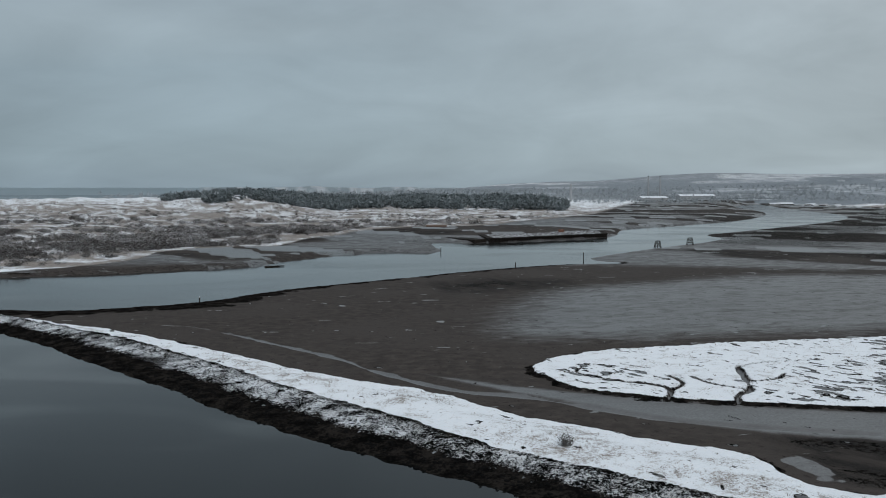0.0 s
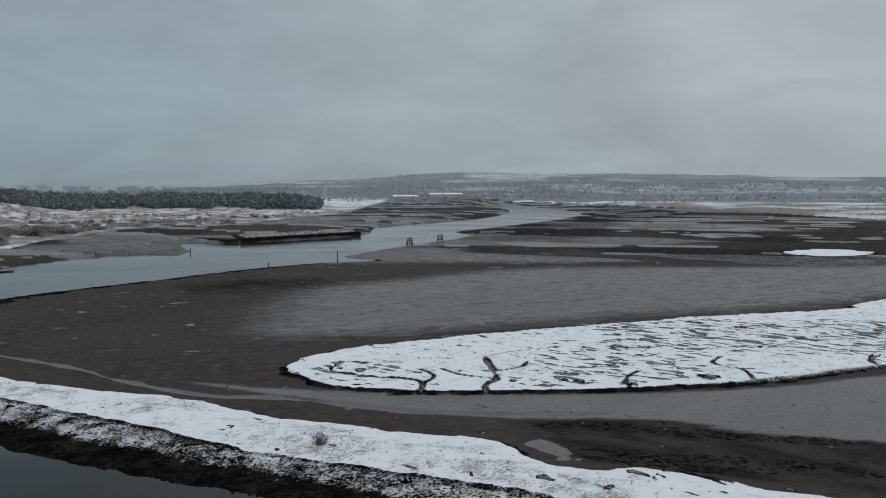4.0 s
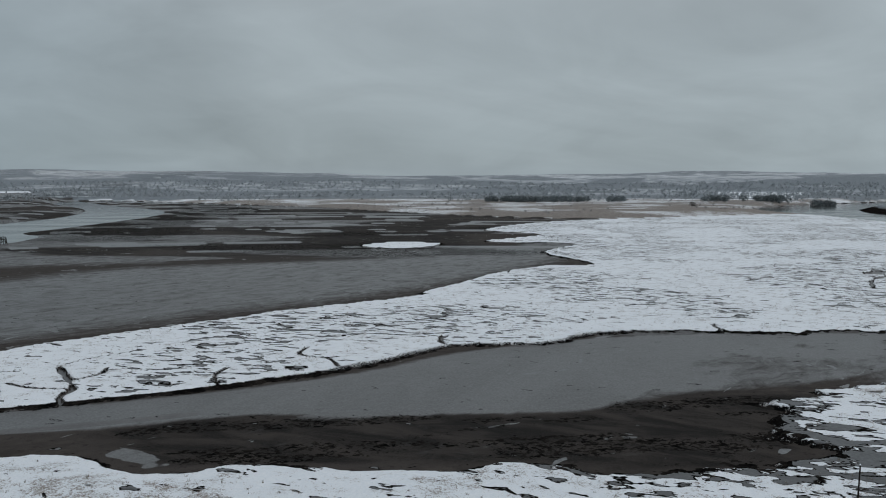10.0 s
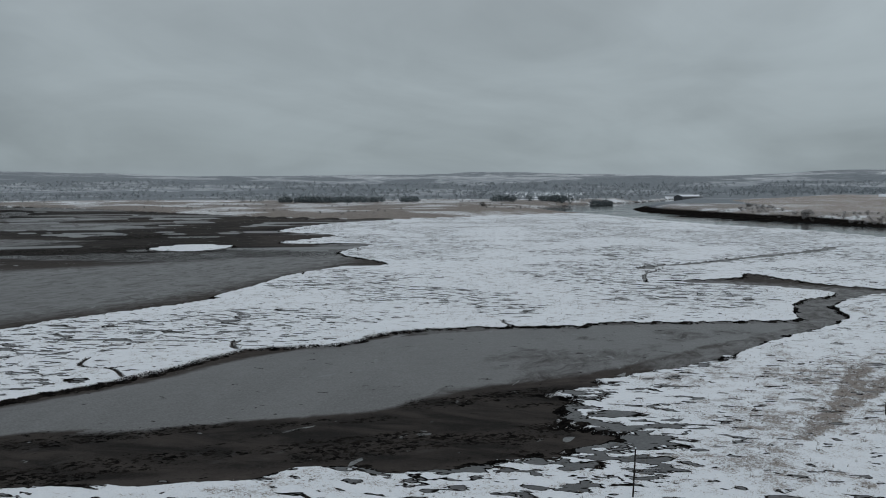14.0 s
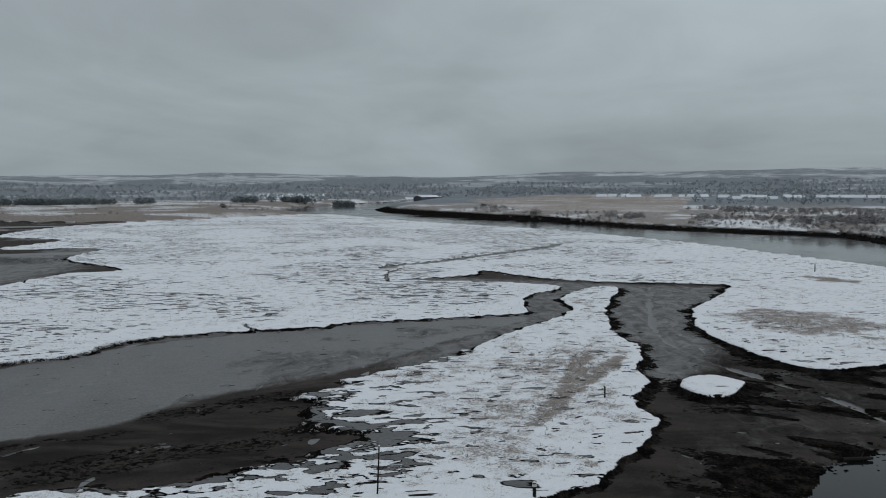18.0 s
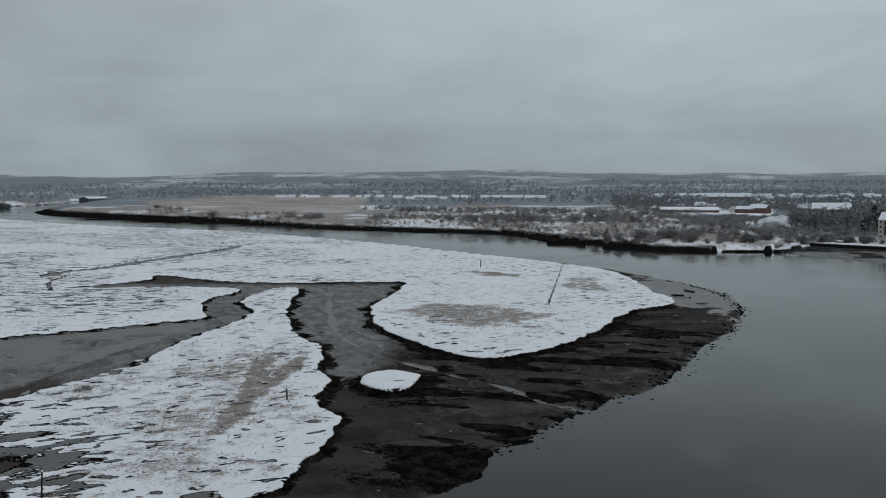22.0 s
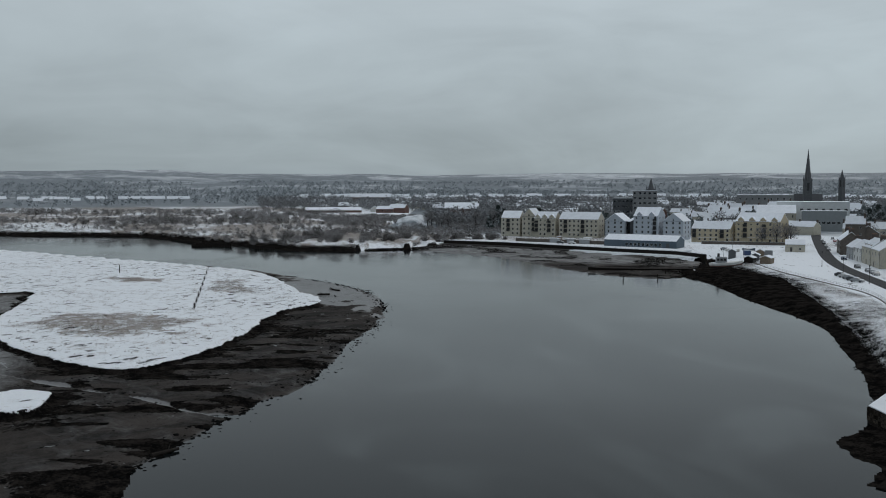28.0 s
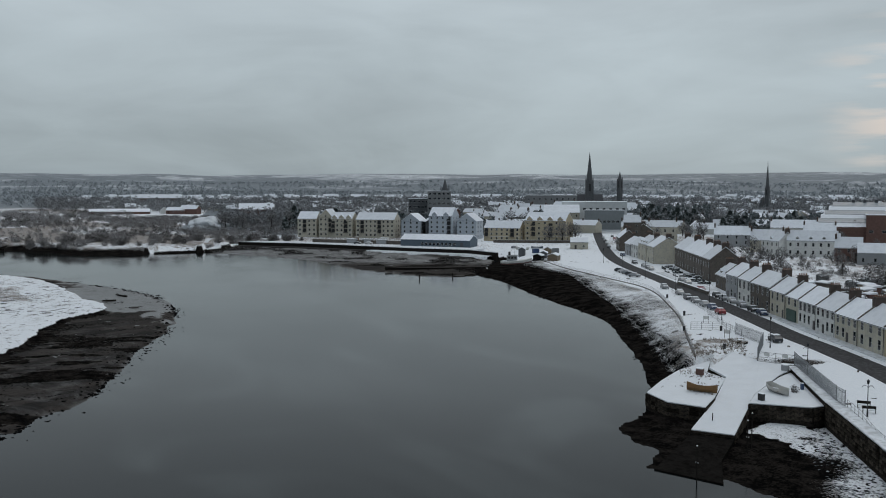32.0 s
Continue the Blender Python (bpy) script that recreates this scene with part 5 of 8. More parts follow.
# boulders and weed-hung stones along the bay side of the spit
rng, x, y = sample(17, 60000, -125, 50, 85, 262)
spit, flat = depth_in(x, y, P_SPIT), depth_in(x, y, P_FLAT)
keep = (flat > -0.5) & (spit < -0.3) & (depth_in(x, y, P_BANK) > 0) & (rng.uniform(size=len(x)) < 0.55)
high = flat / (flat - spit + 0.01) + rng.uniform(-0.15, 0.15, len(x)) > 0.5
M_RUBBLE = material("snowy_rubble", (0.012, 0.012, 0.012), 0.9, vary=0.4, scale=1.6, second=(0.30, 0.32, 0.34), spec=0.03)
scatter("revetment_stones", ROCKS, placed(rng, x, y, keep & ~high, 0.35, 0.95, 0.05)[:2500], M_ROCK, "black weed-covered boulders on the spit's seaward bank", "stones")
scatter("dusted_stones", ROCKS, placed(rng, x, y, keep & high, 0.25, 0.65, 0.05)[:3500], M_RUBBLE, "dark boulders dusted with snow below the spit's crest", "stones")
rng, x, y = sample(18, 16000, 60, 345, -215, -70)
town, harb = depth_in(x, y, P_TOWN, 60.0), depth_in(x, y, P_HARBOUR)
keep = ((town > -7) & (town < 8) & (harb < -1)) & ~((harb > -40) & (town > -0.6) & (x < 118)) & (depth_in(x, y, P_SLIP) < -1) & (depth_in(x, y, P_JETTY) < -1) & (rng.uniform(size=len(x)) < 0.8)
scatter("bank_stones", ROCKS, placed(rng, x, y, keep, 0.3, 0.9, 0.05)[:2600], M_ROCK, "dark weedy stones on the town's river bank", "stones")
rng, x, y = sample(19, 9000, 45, 96, -118, -78)
keep = (depth_in(x, y, P_HARBOUR) > 0.5) & ((y + 0.83 * (x - 73) + 102) < 10) & (x < 90)
scatter("harbour_rubble", ROCKS, placed(rng, x, y, keep, 0.25, 0.8, 0.05)[:600], M_RUBBLE, "snow-dusted boulders below the harbour wall", "stones")

# bleached tussocks standing through the snow
TUFTS = []
for k in range(5):
    rr = np.random.default_rng(700 + k)
    v = []
    for _ in range(9):
        a, e = rr.uniform(0, math.tau), rr.uniform(0.5, 1.4)
        d = np.array([math.cos(a) * math.cos(e), math.sin(a) * math.cos(e), math.sin(e)]) * rr.uniform(0.6, 1.1)
        w = np.array([-math.sin(a), math.cos(a), 0]) * 0.06
        o = np.array([rr.uniform(-0.3, 0.3), rr.uniform(-0.3, 0.3), 0])
        v += [o - w, o + w, o + d]
    TUFTS.append((np.array(v), np.arange(27).reshape(-1, 3)))
rng, x, y = sample(20, 60000, -60, 330, -60, 230)
spit, marsh = depth_in(x, y, P_SPIT), depth_in(x, y, P_MARSH)
zz, snow_f, grass_f = ground_fields(x, y)[:3]
keep = ((spit > 1) | (marsh > 1)) & (snow_f > 0.5) & (rng.uniform(size=len(x)) < 0.05 + 1.0 * smooth(grass_f, 0.15, 0.6))
rows = placed(rng, x, y, keep, 0.18, 0.5, 0.02)
scatter("marsh_tussocks", TUFTS, rows[:9000], V_GRASS, "bleached grass tussocks poking through the marsh snow", "grass")
shrub_object("shrub", SHRUB_MESHES[0], None, 16.1, 120.6, ground_z(16.1, 120.6) - 0.1, 1.5, 0.4, "small leafless bush alone on the snowy spit", "")

# gardens behind the terrace, conifers in the town
rng, x, y = sample(21, 4200, 90, 430, -470, -190)
behind = -0.5 * (x - 193) - 0.866 * (y + 204)
keep = (behind > 24) & (turn_of(x, y) > -150) & (turn_of(x, y) < -124) & (np.hypot(x, y) < 520) & (rng.uniform(size=len(x)) < 0.62)
rows = placed(rng, x, y, keep, 0.7, 2.3, 0.1)
for r in rows[:14]:
    shrub_object("shrub", SHRUB_MESHES[4 + int(r[5]) % 3], None, r[0], r[1], r[2], r[3] * 1.2, r[4], "leafless garden bush among snowy yards", "garden bushes")
scatter("garden_scrub", BUSHES, rows[14:], V_SCRUB, "dark leafless bushes filling the snowy back gardens", "scrub")
for r in placed(rng, x, y, keep & (rng.uniform(size=len(x)) < 0.06), 5.0, 9.0, 0.1):
    bare_tree(r[0], r[1], r[2], r[3], r[4], int(r[5]), "leafless garden tree behind the terrace", "garden trees")
rng, x, y = sample(22, 2600, 330, 720, -680, -270)
b, R = turn_of(x, y), np.hypot(x, y)
keep = ((b > -136) & (b < -129.5) & (R > 770) & (R < 860)) | ((b > -121) & (b < -116.5) & (R > 600) & (R < 640)) | ((b > -148) & (b < -138) & (R > 600) & (R < 680)) | ((b > -124) & (b < -119.2) & (R > 595) & (R < 640))
scatter("conifers", PINES, placed(rng, x, y, keep, 9, 15, 0.2)[:330], V_PINE, "dark snow-flecked conifers behind the flats", "wood")

# brown brush along the railing on top of the town's river bank
rng, x, y = sample(24, 9000, 118, 335, -245, -110)
rail = line_distance(x, y, spline([(330, -240), (293, -224), (265.3, -215), (241.5, -207.6), (229, -203.5), (212, -194.5), (188, -177), (166.5, -160), (144.5, -140.5), (128, -126)], 4, False), 20.0)
keep = (rail > 0.8) & (rail < 4.5) & (depth_in(x, y, P_TOWN, 60.0) < 24) & (fbm(x, y, 14.0, 3, 99) > 0.47) & (x - 0.0 * y < 330) & (depth_in(x, y, P_HARBOUR) < -2)
keep &= (y > -126 - 0.83 * (x - 128) * 0.79)
scatter("bank_brush", BUSHES, placed(rng, x, y, keep, 0.35, 0.95, 0.05)[:330], V_SCRUB, "low brown brush along the top of the river bank", "scrub")

# weed-covered stones and clods along the edge of the mud point
rng, x, y = sample(25, 60000, 118, 420, -80, 12)
edge = line_distance(x, y, spline(MUD_POINT[5:], 6, False), 30.0)
keep = (edge < 0.6 + 3.5 * rng.uniform(size=len(x)) ** 3) & (fbm(x, y, 9.0, 3, 101) > 0.44)
rows = placed(rng, x, y, keep, 0.25, 1.0, 0.0)[:900]
rows[:, 2] = np.maximum(rows[:, 2], -0.12)
scatter("mud_clods", ROCKS, rows, M_ROCK, "black weed-covered clods along the mud's edge", "stones")
rng, x, y = sample(26, 40000, 100, 300, -60, 30)
keep = (depth_in(x, y, P_FLAT) > 2) & (depth_in(x, y, P_SPIT) < -2) & (depth_in(x, y, P_MARSH) < -2) & (depth_in(x, y, P_ISLET) < -1.5) & (fbm((0.26 * x + 0.97 * y) * 0.4, 0.97 * x - 0.26 * y, 7.0, 4, 103) > 0.56)
rows = placed(rng, x, y, keep, 0.3, 0.9, 0.12)[:1500]
scatter("weed_clumps", ROCKS, rows, M_ROCK, "dark clumps of weed lying on the mud", "weed")

# ---------------------------------------------------------------- buildings
def window_mesh(w, h, frame=0.05):
    """Frame and pane, each one mesh, to be shared: the pane's outer face looks along -y."""
    bm = bmesh.new()
    bm_box(bm, -w / 2, w / 2, -0.04, 0.06, 0, frame)
    bm_box(bm, -w / 2, w / 2, -0.04, 0.06, h - frame, h)
    bm_box(bm, -w / 2, -w / 2 + frame, -0.04, 0.06, frame, h - frame)
    bm_box(bm, w / 2 - frame, w / 2, -0.04, 0.06, frame, h - frame)
    bm_box(bm, -w / 2 + frame, w / 2 - frame, -0.03, 0.05, h * 0.5 - frame / 2, h * 0.5 + frame / 2)
    f = bpy.data.meshes.new("frame")
    bm.to_mesh(f)
    bm.free()
    f.materials.append(M_FRAME)
    bm = box(-w / 2 + frame, w / 2 - frame, -0.012, 0.03, frame, h - frame)
    p = bpy.data.meshes.new("pane")
    bm.to_mesh(p)
    bm.free()
    p.materials.append(M_GLASS)
    return f, p


WIN = {k: window_mesh(*k) for k in ((0.95, 1.6), (1.2, 1.95), (1.2, 1.3), (0.9, 1.1), (1.5, 1.4), (2.2, 1.5))}


def add_window(parent, m, size=(0.95, 1.6)):
    f, p = WIN[size]
    w = shared("window", f, parent, m)
    shared("pane", p, w, Matrix())
    return w


def gable_wall(w, d, eave, ridge, along=True):
    """Walls with gables. along: the ridge runs along the front."""
    bm = bmesh.new()
    base = [bm.verts.new(c) for c in ((0, 0, -1.5), (w, 0, -1.5), (w, d, -1.5), (0, d, -1.5))]
    top = [bm.verts.new(c) for c in ((0, 0, eave), (w, 0, eave), (w, d, eave), (0, d, eave))]
    if along:
        r = [bm.verts.new((0, d / 2, ridge)), bm.verts.new((w, d / 2, ridge))]
        bm.faces.new((base[0], base[1], top[1], top[0]))
        bm.faces.new((base[2], base[3], top[3], top[2]))
        bm.faces.new((base[1], base[2], top[2], r[1], top[1]))
        bm.faces.new((base[3], base[0], top[0], r[0], top[3]))
        bm.faces.new((top[0], top[1], r[1], r[0]))
        bm.faces.new((top[2], top[3], r[0], r[1]))
    else:
        r = [bm.verts.new((w / 2, 0, ridge)), bm.verts.new((w / 2, d, ridge))]
        bm.faces.new((base[0], base[1], top[1], r[0], top[0]))
        bm.faces.new((base[2], base[3], top[3], r[1], top[2]))
        bm.faces.new((base[1], base[2], top[2], top[1]))
        bm.faces.new((base[3], base[0], top[0], top[3]))
        bm.faces.new((top[1], top[2], r[1], r[0]))
        bm.faces.new((top[3], top[0], r[0], r[1]))
    return bm


def gable_roof(w, d, eave, ridge, along=True, over=0.3, thick=0.22, lift=0.02):
    """Two thick slopes meeting at the ridge, a little over the walls."""
    bm = bmesh.new()
    if along:
        sl = (ridge - eave) / (d / 2)
        pts = [(-over, eave - sl * over), (d / 2, ridge), (d + over, eave - sl * over)]
        ends = [(-0.08, lambda q, z: (-0.08, q, z)), (w + 0.08, lambda q, z: (w + 0.08, q, z))]
    else:
        sl = (ridge - eave) / (w / 2)
        pts = [(-over, eave - sl * over), (w / 2, ridge), (w + over, eave - sl * over)]
        ends = [(0, lambda q, z: (q, -0.25, z)), (0, lambda q, z: (q, d + 0.1, z))]
    rows = []
    for _, at in ends:
        rows.append([bm.verts.new(at(q, z + lift + t)) for t in (0, thick) for q, z in pts])
    a, b = rows
    bm.faces.new((a[0], a[1], b[1], b[0]))
    bm.faces.new((a[1], a[2], b[2], b[1]))
    bm.faces.new((a[3], b[3], b[4], a[4]))
    bm.faces.new((a[4], b[4], b[5], a[5]))
    bm.faces.new((a[0], b[0], b[3], a[3]))
    bm.faces.new((a[2], a[5], b[5], b[2]))
    for s in (a, b):
        bm.faces.new((s[0], s[3], s[4], s[1]))
        bm.faces.new((s[1], s[4], s[5], s[2]))
    return bm


def add_chimney(house, x, y, z0, z1, wide=0.8, deep=2.3, pots=5):
    bm = box(x - wide / 2, x + wide / 2, y - deep / 2, y + deep / 2, z0, z1 - 0.15)
    bm_box(bm, x - wide / 2 - 0.07, x + wide / 2 + 0.07, y - deep / 2 - 0.07, y + deep / 2 + 0.07, z1 - 0.15, z1)
    c = part("chimney", bm, M_BRICK_DARK, house, "dark stone chimney stack")
    for k in range(pots):
        part("chimney_pot", tube((x, y + (k - (pots - 1) / 2) * 0.42, z1), (x, y + (k - (pots - 1) / 2) * 0.42, z1 + 0.5), 0.13, 0.10, 6), M_CLAY, c)


def frame_of(ax, ay, bx, by, z):
    """A pose at the front's left foot with x along the front, as it is seen from before it."""
    return pose(ax, ay, z, 0, 0, math.degrees(math.atan2(by - ay, bx - ax))), math.hypot(bx - ax, by - ay)


def house(ax, ay, bx, by, depth, eave, ridge, wall, label, z=3.7, doors=(0.5,), bays=3, floors=2, chimneys=(0.0,), along=True, win=(0.95, 1.6), roof=None, group="", name="house", back=True, dormers=()):
    m, w = frame_of(ax, ay, bx, by, z)
    h = thing(name, m, label, "house", group)
    part("wall", gable_wall(w, depth, eave, ridge, along), wall, h)
    part("roof", gable_roof(w, depth, eave, ridge, along), roof or M_ROOF_SNOW, h, "slate roof under snow")
    storey = eave / floors
    for f in range(floors):
        for k in range(bays):
            u = (k + 0.5) / bays
            if f == 0 and any(abs(u - q) < 0.5 / bays for q in doors):
                continue
            add_window(h, pose(u * w, 0, f * storey + (0.9 if floors < 3 else 0.85)), win)
    for q in doors:
        part("door", box(q * w - 0.5, q * w + 0.5, -0.05, 0.05, 0, 2.1), M_DOOR, h, "dark painted front door")
    for c in chimneys:
        add_chimney(h, min(max(c * w, 0.4), w - 0.4), depth / 2, ridge - 0.8, ridge + 1.35)
    for u in dormers:
        bm = gable_wall(1.5, 2.2, 1.2, 1.9, False)
        bmesh.ops.transform(bm, matrix=pose(u * w - 0.75, 0.6, eave + 0.1), verts=bm.verts)
        dm = part("dormer", bm, wall, h)
        bm = gable_roof(1.5, 2.2, 1.2, 1.9, False, 0.15, 0.12)
        bmesh.ops.transform(bm, matrix=pose(u * w - 0.75, 0.6, eave + 0.1), verts=bm.verts)
        part("dormer_roof", bm, M_ROOF_SNOW, dm)
        add_window(dm, pose(u * w, 0.55, eave + 0.2), (0.9, 1.1))
    part("gutter", tube((-0.1, -0.32, eave - 0.05), (w + 0.1, -0.32, eave - 0.05), 0.06, 0.06, 6), M_BLACK, h)
    if len(chimneys):
        part("downpipe", tube((w - 0.15, -0.08, 0), (w - 0.15, -0.08, eave), 0.05, 0.05, 6), M_BLACK, h)
    return h


# the terrace along the road, from the river end inland
T0, T1 = (193.1, -203.9), (103.0, -151.6)


def on_terrace(u):
    """A place on the line of the terrace's fronts, u metres from its inland end."""
    l = math.hypot(T1[0] - T0[0], T1[1] - T0[1])
    return T0[0] + (T1[0] - T0[0]) * u / l, T0[1] + (T1[1] - T0[1]) * u / l


TERRACE = [
    (0.0, 10.6, 6.7, 9.9, M_GREY, (0.2, 0.8), 3, (0.0,), "grey rendered two-storey terraced house with snowy roof"),
    (10.7, 10.6, 6.5, 9.8, M_WHITE, (0.5,), 3, (0.0, 1.0), "white rendered terraced house with dark window surrounds"),
    (21.4, 14.2, 6.4, 9.8, M_STONE, (0.62,), 4, (1.0,), "brown stone terraced house with snowy roof"),
    (35.7, 10.2, 6.0, 9.2, M_CREAM, (0.85,), 3, (1.0,), "cream terraced house with a dark stone gable"),
    (46.4, 7.6, 5.7, 9.0, M_CREAM, (0.5,), 2, (), "cream terraced house with a green shop front"),
    (54.1, 9.8, 5.6, 9.1, M_WHITE, (0.9,), 4, (1.0,), "white terraced house with black window surrounds"),
    (64.0, 9.8, 5.5, 9.0, M_WHITE, (0.4,), 4, (1.0,), "white terraced house at a dark door"),
    (73.9, 10.5, 5.3, 8.6, M_CREAM, (0.55,), 4, (1.0,), "cream stone terraced house with snowy roof"),
    (84.5, 10.8, 5.4, 9.0, M_CREAM, (), 3, (0.0, 1.0), "cream rendered terraced house with paired windows"),
    (95.4, 9.0, 5.4, 8.9, M_OCHRE, (0.4,), 3, (1.0,), "ochre terraced house at the end of the row"),
]
for u, w, eave, ridge, mat, doors, bays, chim, label in TERRACE:
    a, b = on_terrace(u), on_terrace(u + w)
    h = house(*a, *b, 8.4, eave, eave + 3.1, mat, label, 3.7, doors, bays, 2, chim, win=(1.2, 1.95), group="terrace by the road")
    part("skew", gable_roof(0.34, 8.4, eave + 0.22, eave + 3.32, True, 0.2, 0.16), M_STONE, h, "stone skew along the gable")
    if "green" in label:
        part("shop_front", box(w * 0.15, w * 0.85, -0.35, 0.02, 0.3, 2.9), material("green_shop_paint", (0.03, 0.07, 0.055), 0.5), h, "dark green shop front")
    if "surrounds" in label:
        for k in range(bays):
            part("window_surround", box((k + 0.5) / bays * w - 0.78, (k + 0.5) / bays * w + 0.78, -0.02, 0.03, eave / 2 + 0.72, eave / 2 + 3.0), M_BLACK, h, "black painted window surround")
# low wings and yards behind the terrace
for k, u in enumerate((6, 17, 30, 44, 58, 68, 80, 92)):
    ax, ay = on_terrace(u)
    nx, ny = -0.50, -0.866
    bx, by = ax + nx * 11.5, ay + ny * 11.5
    cx, cy = on_terrace(u + 5.0)
    house(bx, by, cx + nx * 11.5, cy + ny * 11.5, 7.0, 2.6, 4.2, (M_STONE, M_GREY, M_CREAM)[k % 3], "low snow-roofed outhouse behind the terrace", 3.7, (), 2, 1, (), win=(0.9, 1.1), group="outhouses", name="outhouse")

# stone terrace and neighbours farther along the road
house(281.0, -269.7, 264.5, -258.4, 10, 7.5, 11.5, M_STONE, "tall dark stone terraced house with roof lights", 3.7, (0.5,), 4, 2, (0.0, 1.0), group="stone terrace")
house(264.3, -258.2, 247.0, -246.5, 10, 7.5, 11.5, M_STONE, "tall dark stone terraced house behind a garden", 3.7, (0.5,), 4, 2, (0.0, 1.0), group="stone terrace")
house(246.9, -246.4, 236.6, -239.2, 10, 7.5, 11.5, M_STONE, "tall dark stone terraced house behind a garden", 3.7, (0.5,), 3, 2, (1.0,), group="stone terrace")
house(236.5, -239.1, 226.0, -231.9, 10, 7.5, 11.5, M_STONE, "dark stone end terrace with a broad gable", 3.7, (0.5,), 3, 2, (1.0,), group="stone terrace")
house(214.0, -222.0, 201.0, -213.5, 8, 4.2, 7.6, M_STONE, "small stone cottage with two dormers", 3.7, (0.5,), 3, 1, (0.0, 1.0), dormers=(0.25, 0.75))
house(316.9, -283.0, 303.0, -274.8, 9, 7.0, 10.4, M_CREAM, "cream two-storey house with dormers in its snowy roof", 3.7, (0.5,), 3, 2, (0.0, 1.0), dormers=(0.2, 0.5, 0.8))
house(302.6, -274.6, 290.2, -267.2, 12, 6.9, 10.9, M_CREAM, "cream house with a plain gable to the road", 3.7, (0.3,), 3, 2, (1.0,))
house(341.7, -297.0, 330.0, -290.2, 8, 5.2, 8.4, M_GREY, "grey house beside the road", 3.7, (0.5,), 3, 2, (0.0,))
house(329.6, -290.0, 317.4, -283.2, 8, 5.6, 8.8, M_WHITE, "white house beside the road", 3.7, (0.5,), 3, 2, (1.0,))
house(372.0, -318.0, 357.0, -307.0, 9, 6.4, 10.2, M_STONE, "stone house on the bend of the road", 3.9, (0.5,), 4, 2, (0.0, 1.0))
house(392.0, -345.0, 376.0, -333.0, 10, 8.5, 12.0, M_STONE, "tall stone building by the road junction", 4.0, (0.5,), 4, 3, (0.0, 1.0), win=(0.9, 1.1))
house(425.6, -367.8, 403.9, -391.3, 9, 7.6, 11.2, M_CREAM, "long cream house with a snowy roof", 4.5, (0.3,), 7, 2, (0.0, 0.5, 1.0))
house(361.8, -376.5, 348.2, -389.0, 9, 5.8, 10.2, M_GREY, "grey house with roof lights under snow", 4.2, (), 4, 2, (0.0, 1.0))
house(321.7, -359.0, 310.0, -369.0, 9, 5.5, 10.4, M_CREAM, "cream cottage row with steep snowy roof", 4.0, (0.5,), 4, 2, (0.0, 1.0))
house(293.2, -350.5, 275.5, -364.4, 9, 6.9, 11.2, M_WHITE, "long white house row with dormers", 4.0, (), 7, 2, (0.0, 1.0), dormers=(0.2, 0.45, 0.7))
house(309.0, -352.0, 295.5, -348.0, 9, 6.4, 10.6, M_WHITE, "white house beside the long row", 4.0, (), 4, 2, (1.0,), dormers=(0.5,))
house(262.4, -343.0, 253.5, -349.4, 8, 5.6, 9.8, M_RED_BRICK, "dark red house with a gabled end", 4.0, (0.5,), 3, 2, (0.0,))
house(246.4, -336.0, 232.0, -346.5, 9, 4.6, 8.2, M_GREY, "low grey house with snow on the roof", 4.0, (), 4, 1, (1.0,))
house(226.0, -330.0, 213.0, -341.0, 9, 5.0, 8.6, M_GREY, "low grey house with snow on the roof", 4.0, (), 4, 1, (1.0,))
house(366.8, -425.9, 347.4, -441.6, 10, 8.0, 12.2, M_WHITE, "large pale house with hipped snowy roof", 4.5, (), 6, 2, (0.0, 1.0))
house(340.0, -420.0, 327.0, -430.0, 10, 7.0, 11.0, M_CREAM, "pale house with snowy roof and chimneys", 4.5, (), 4, 2, (0.0, 1.0))

# flats on the quay


def balcony(parent, m, w=2.6):
    bm = box(-w / 2, w / 2, -1.3, 0, -0.12, 0)
    for x in np.arange(-w / 2, w / 2 + 0.01, 0.2):
        bm_box(bm, x - 0.02, x + 0.02, -1.3, -1.26, 0, 1.05)
    bm_box(bm, -w / 2, w / 2, -1.32, -1.25, 1.0, 1.08)
    bm_box(bm, -w / 2 - 0.02, -w / 2 + 0.03, -1.3, 0, 1.0, 1.08)
    bm_box(bm, w / 2 - 0.03, w / 2 + 0.02, -1.3, 0, 1.0, 1.08)
    bm_box(bm, -w / 2 + 0.2, w / 2 - 0.2, -0.04, 0.02, 0.05, 2.2)
    bmesh.ops.transform(bm, matrix=m, verts=bm.verts)
    return part("balcony", bm, M_BLACK, parent, "black steel balcony before a glass door")


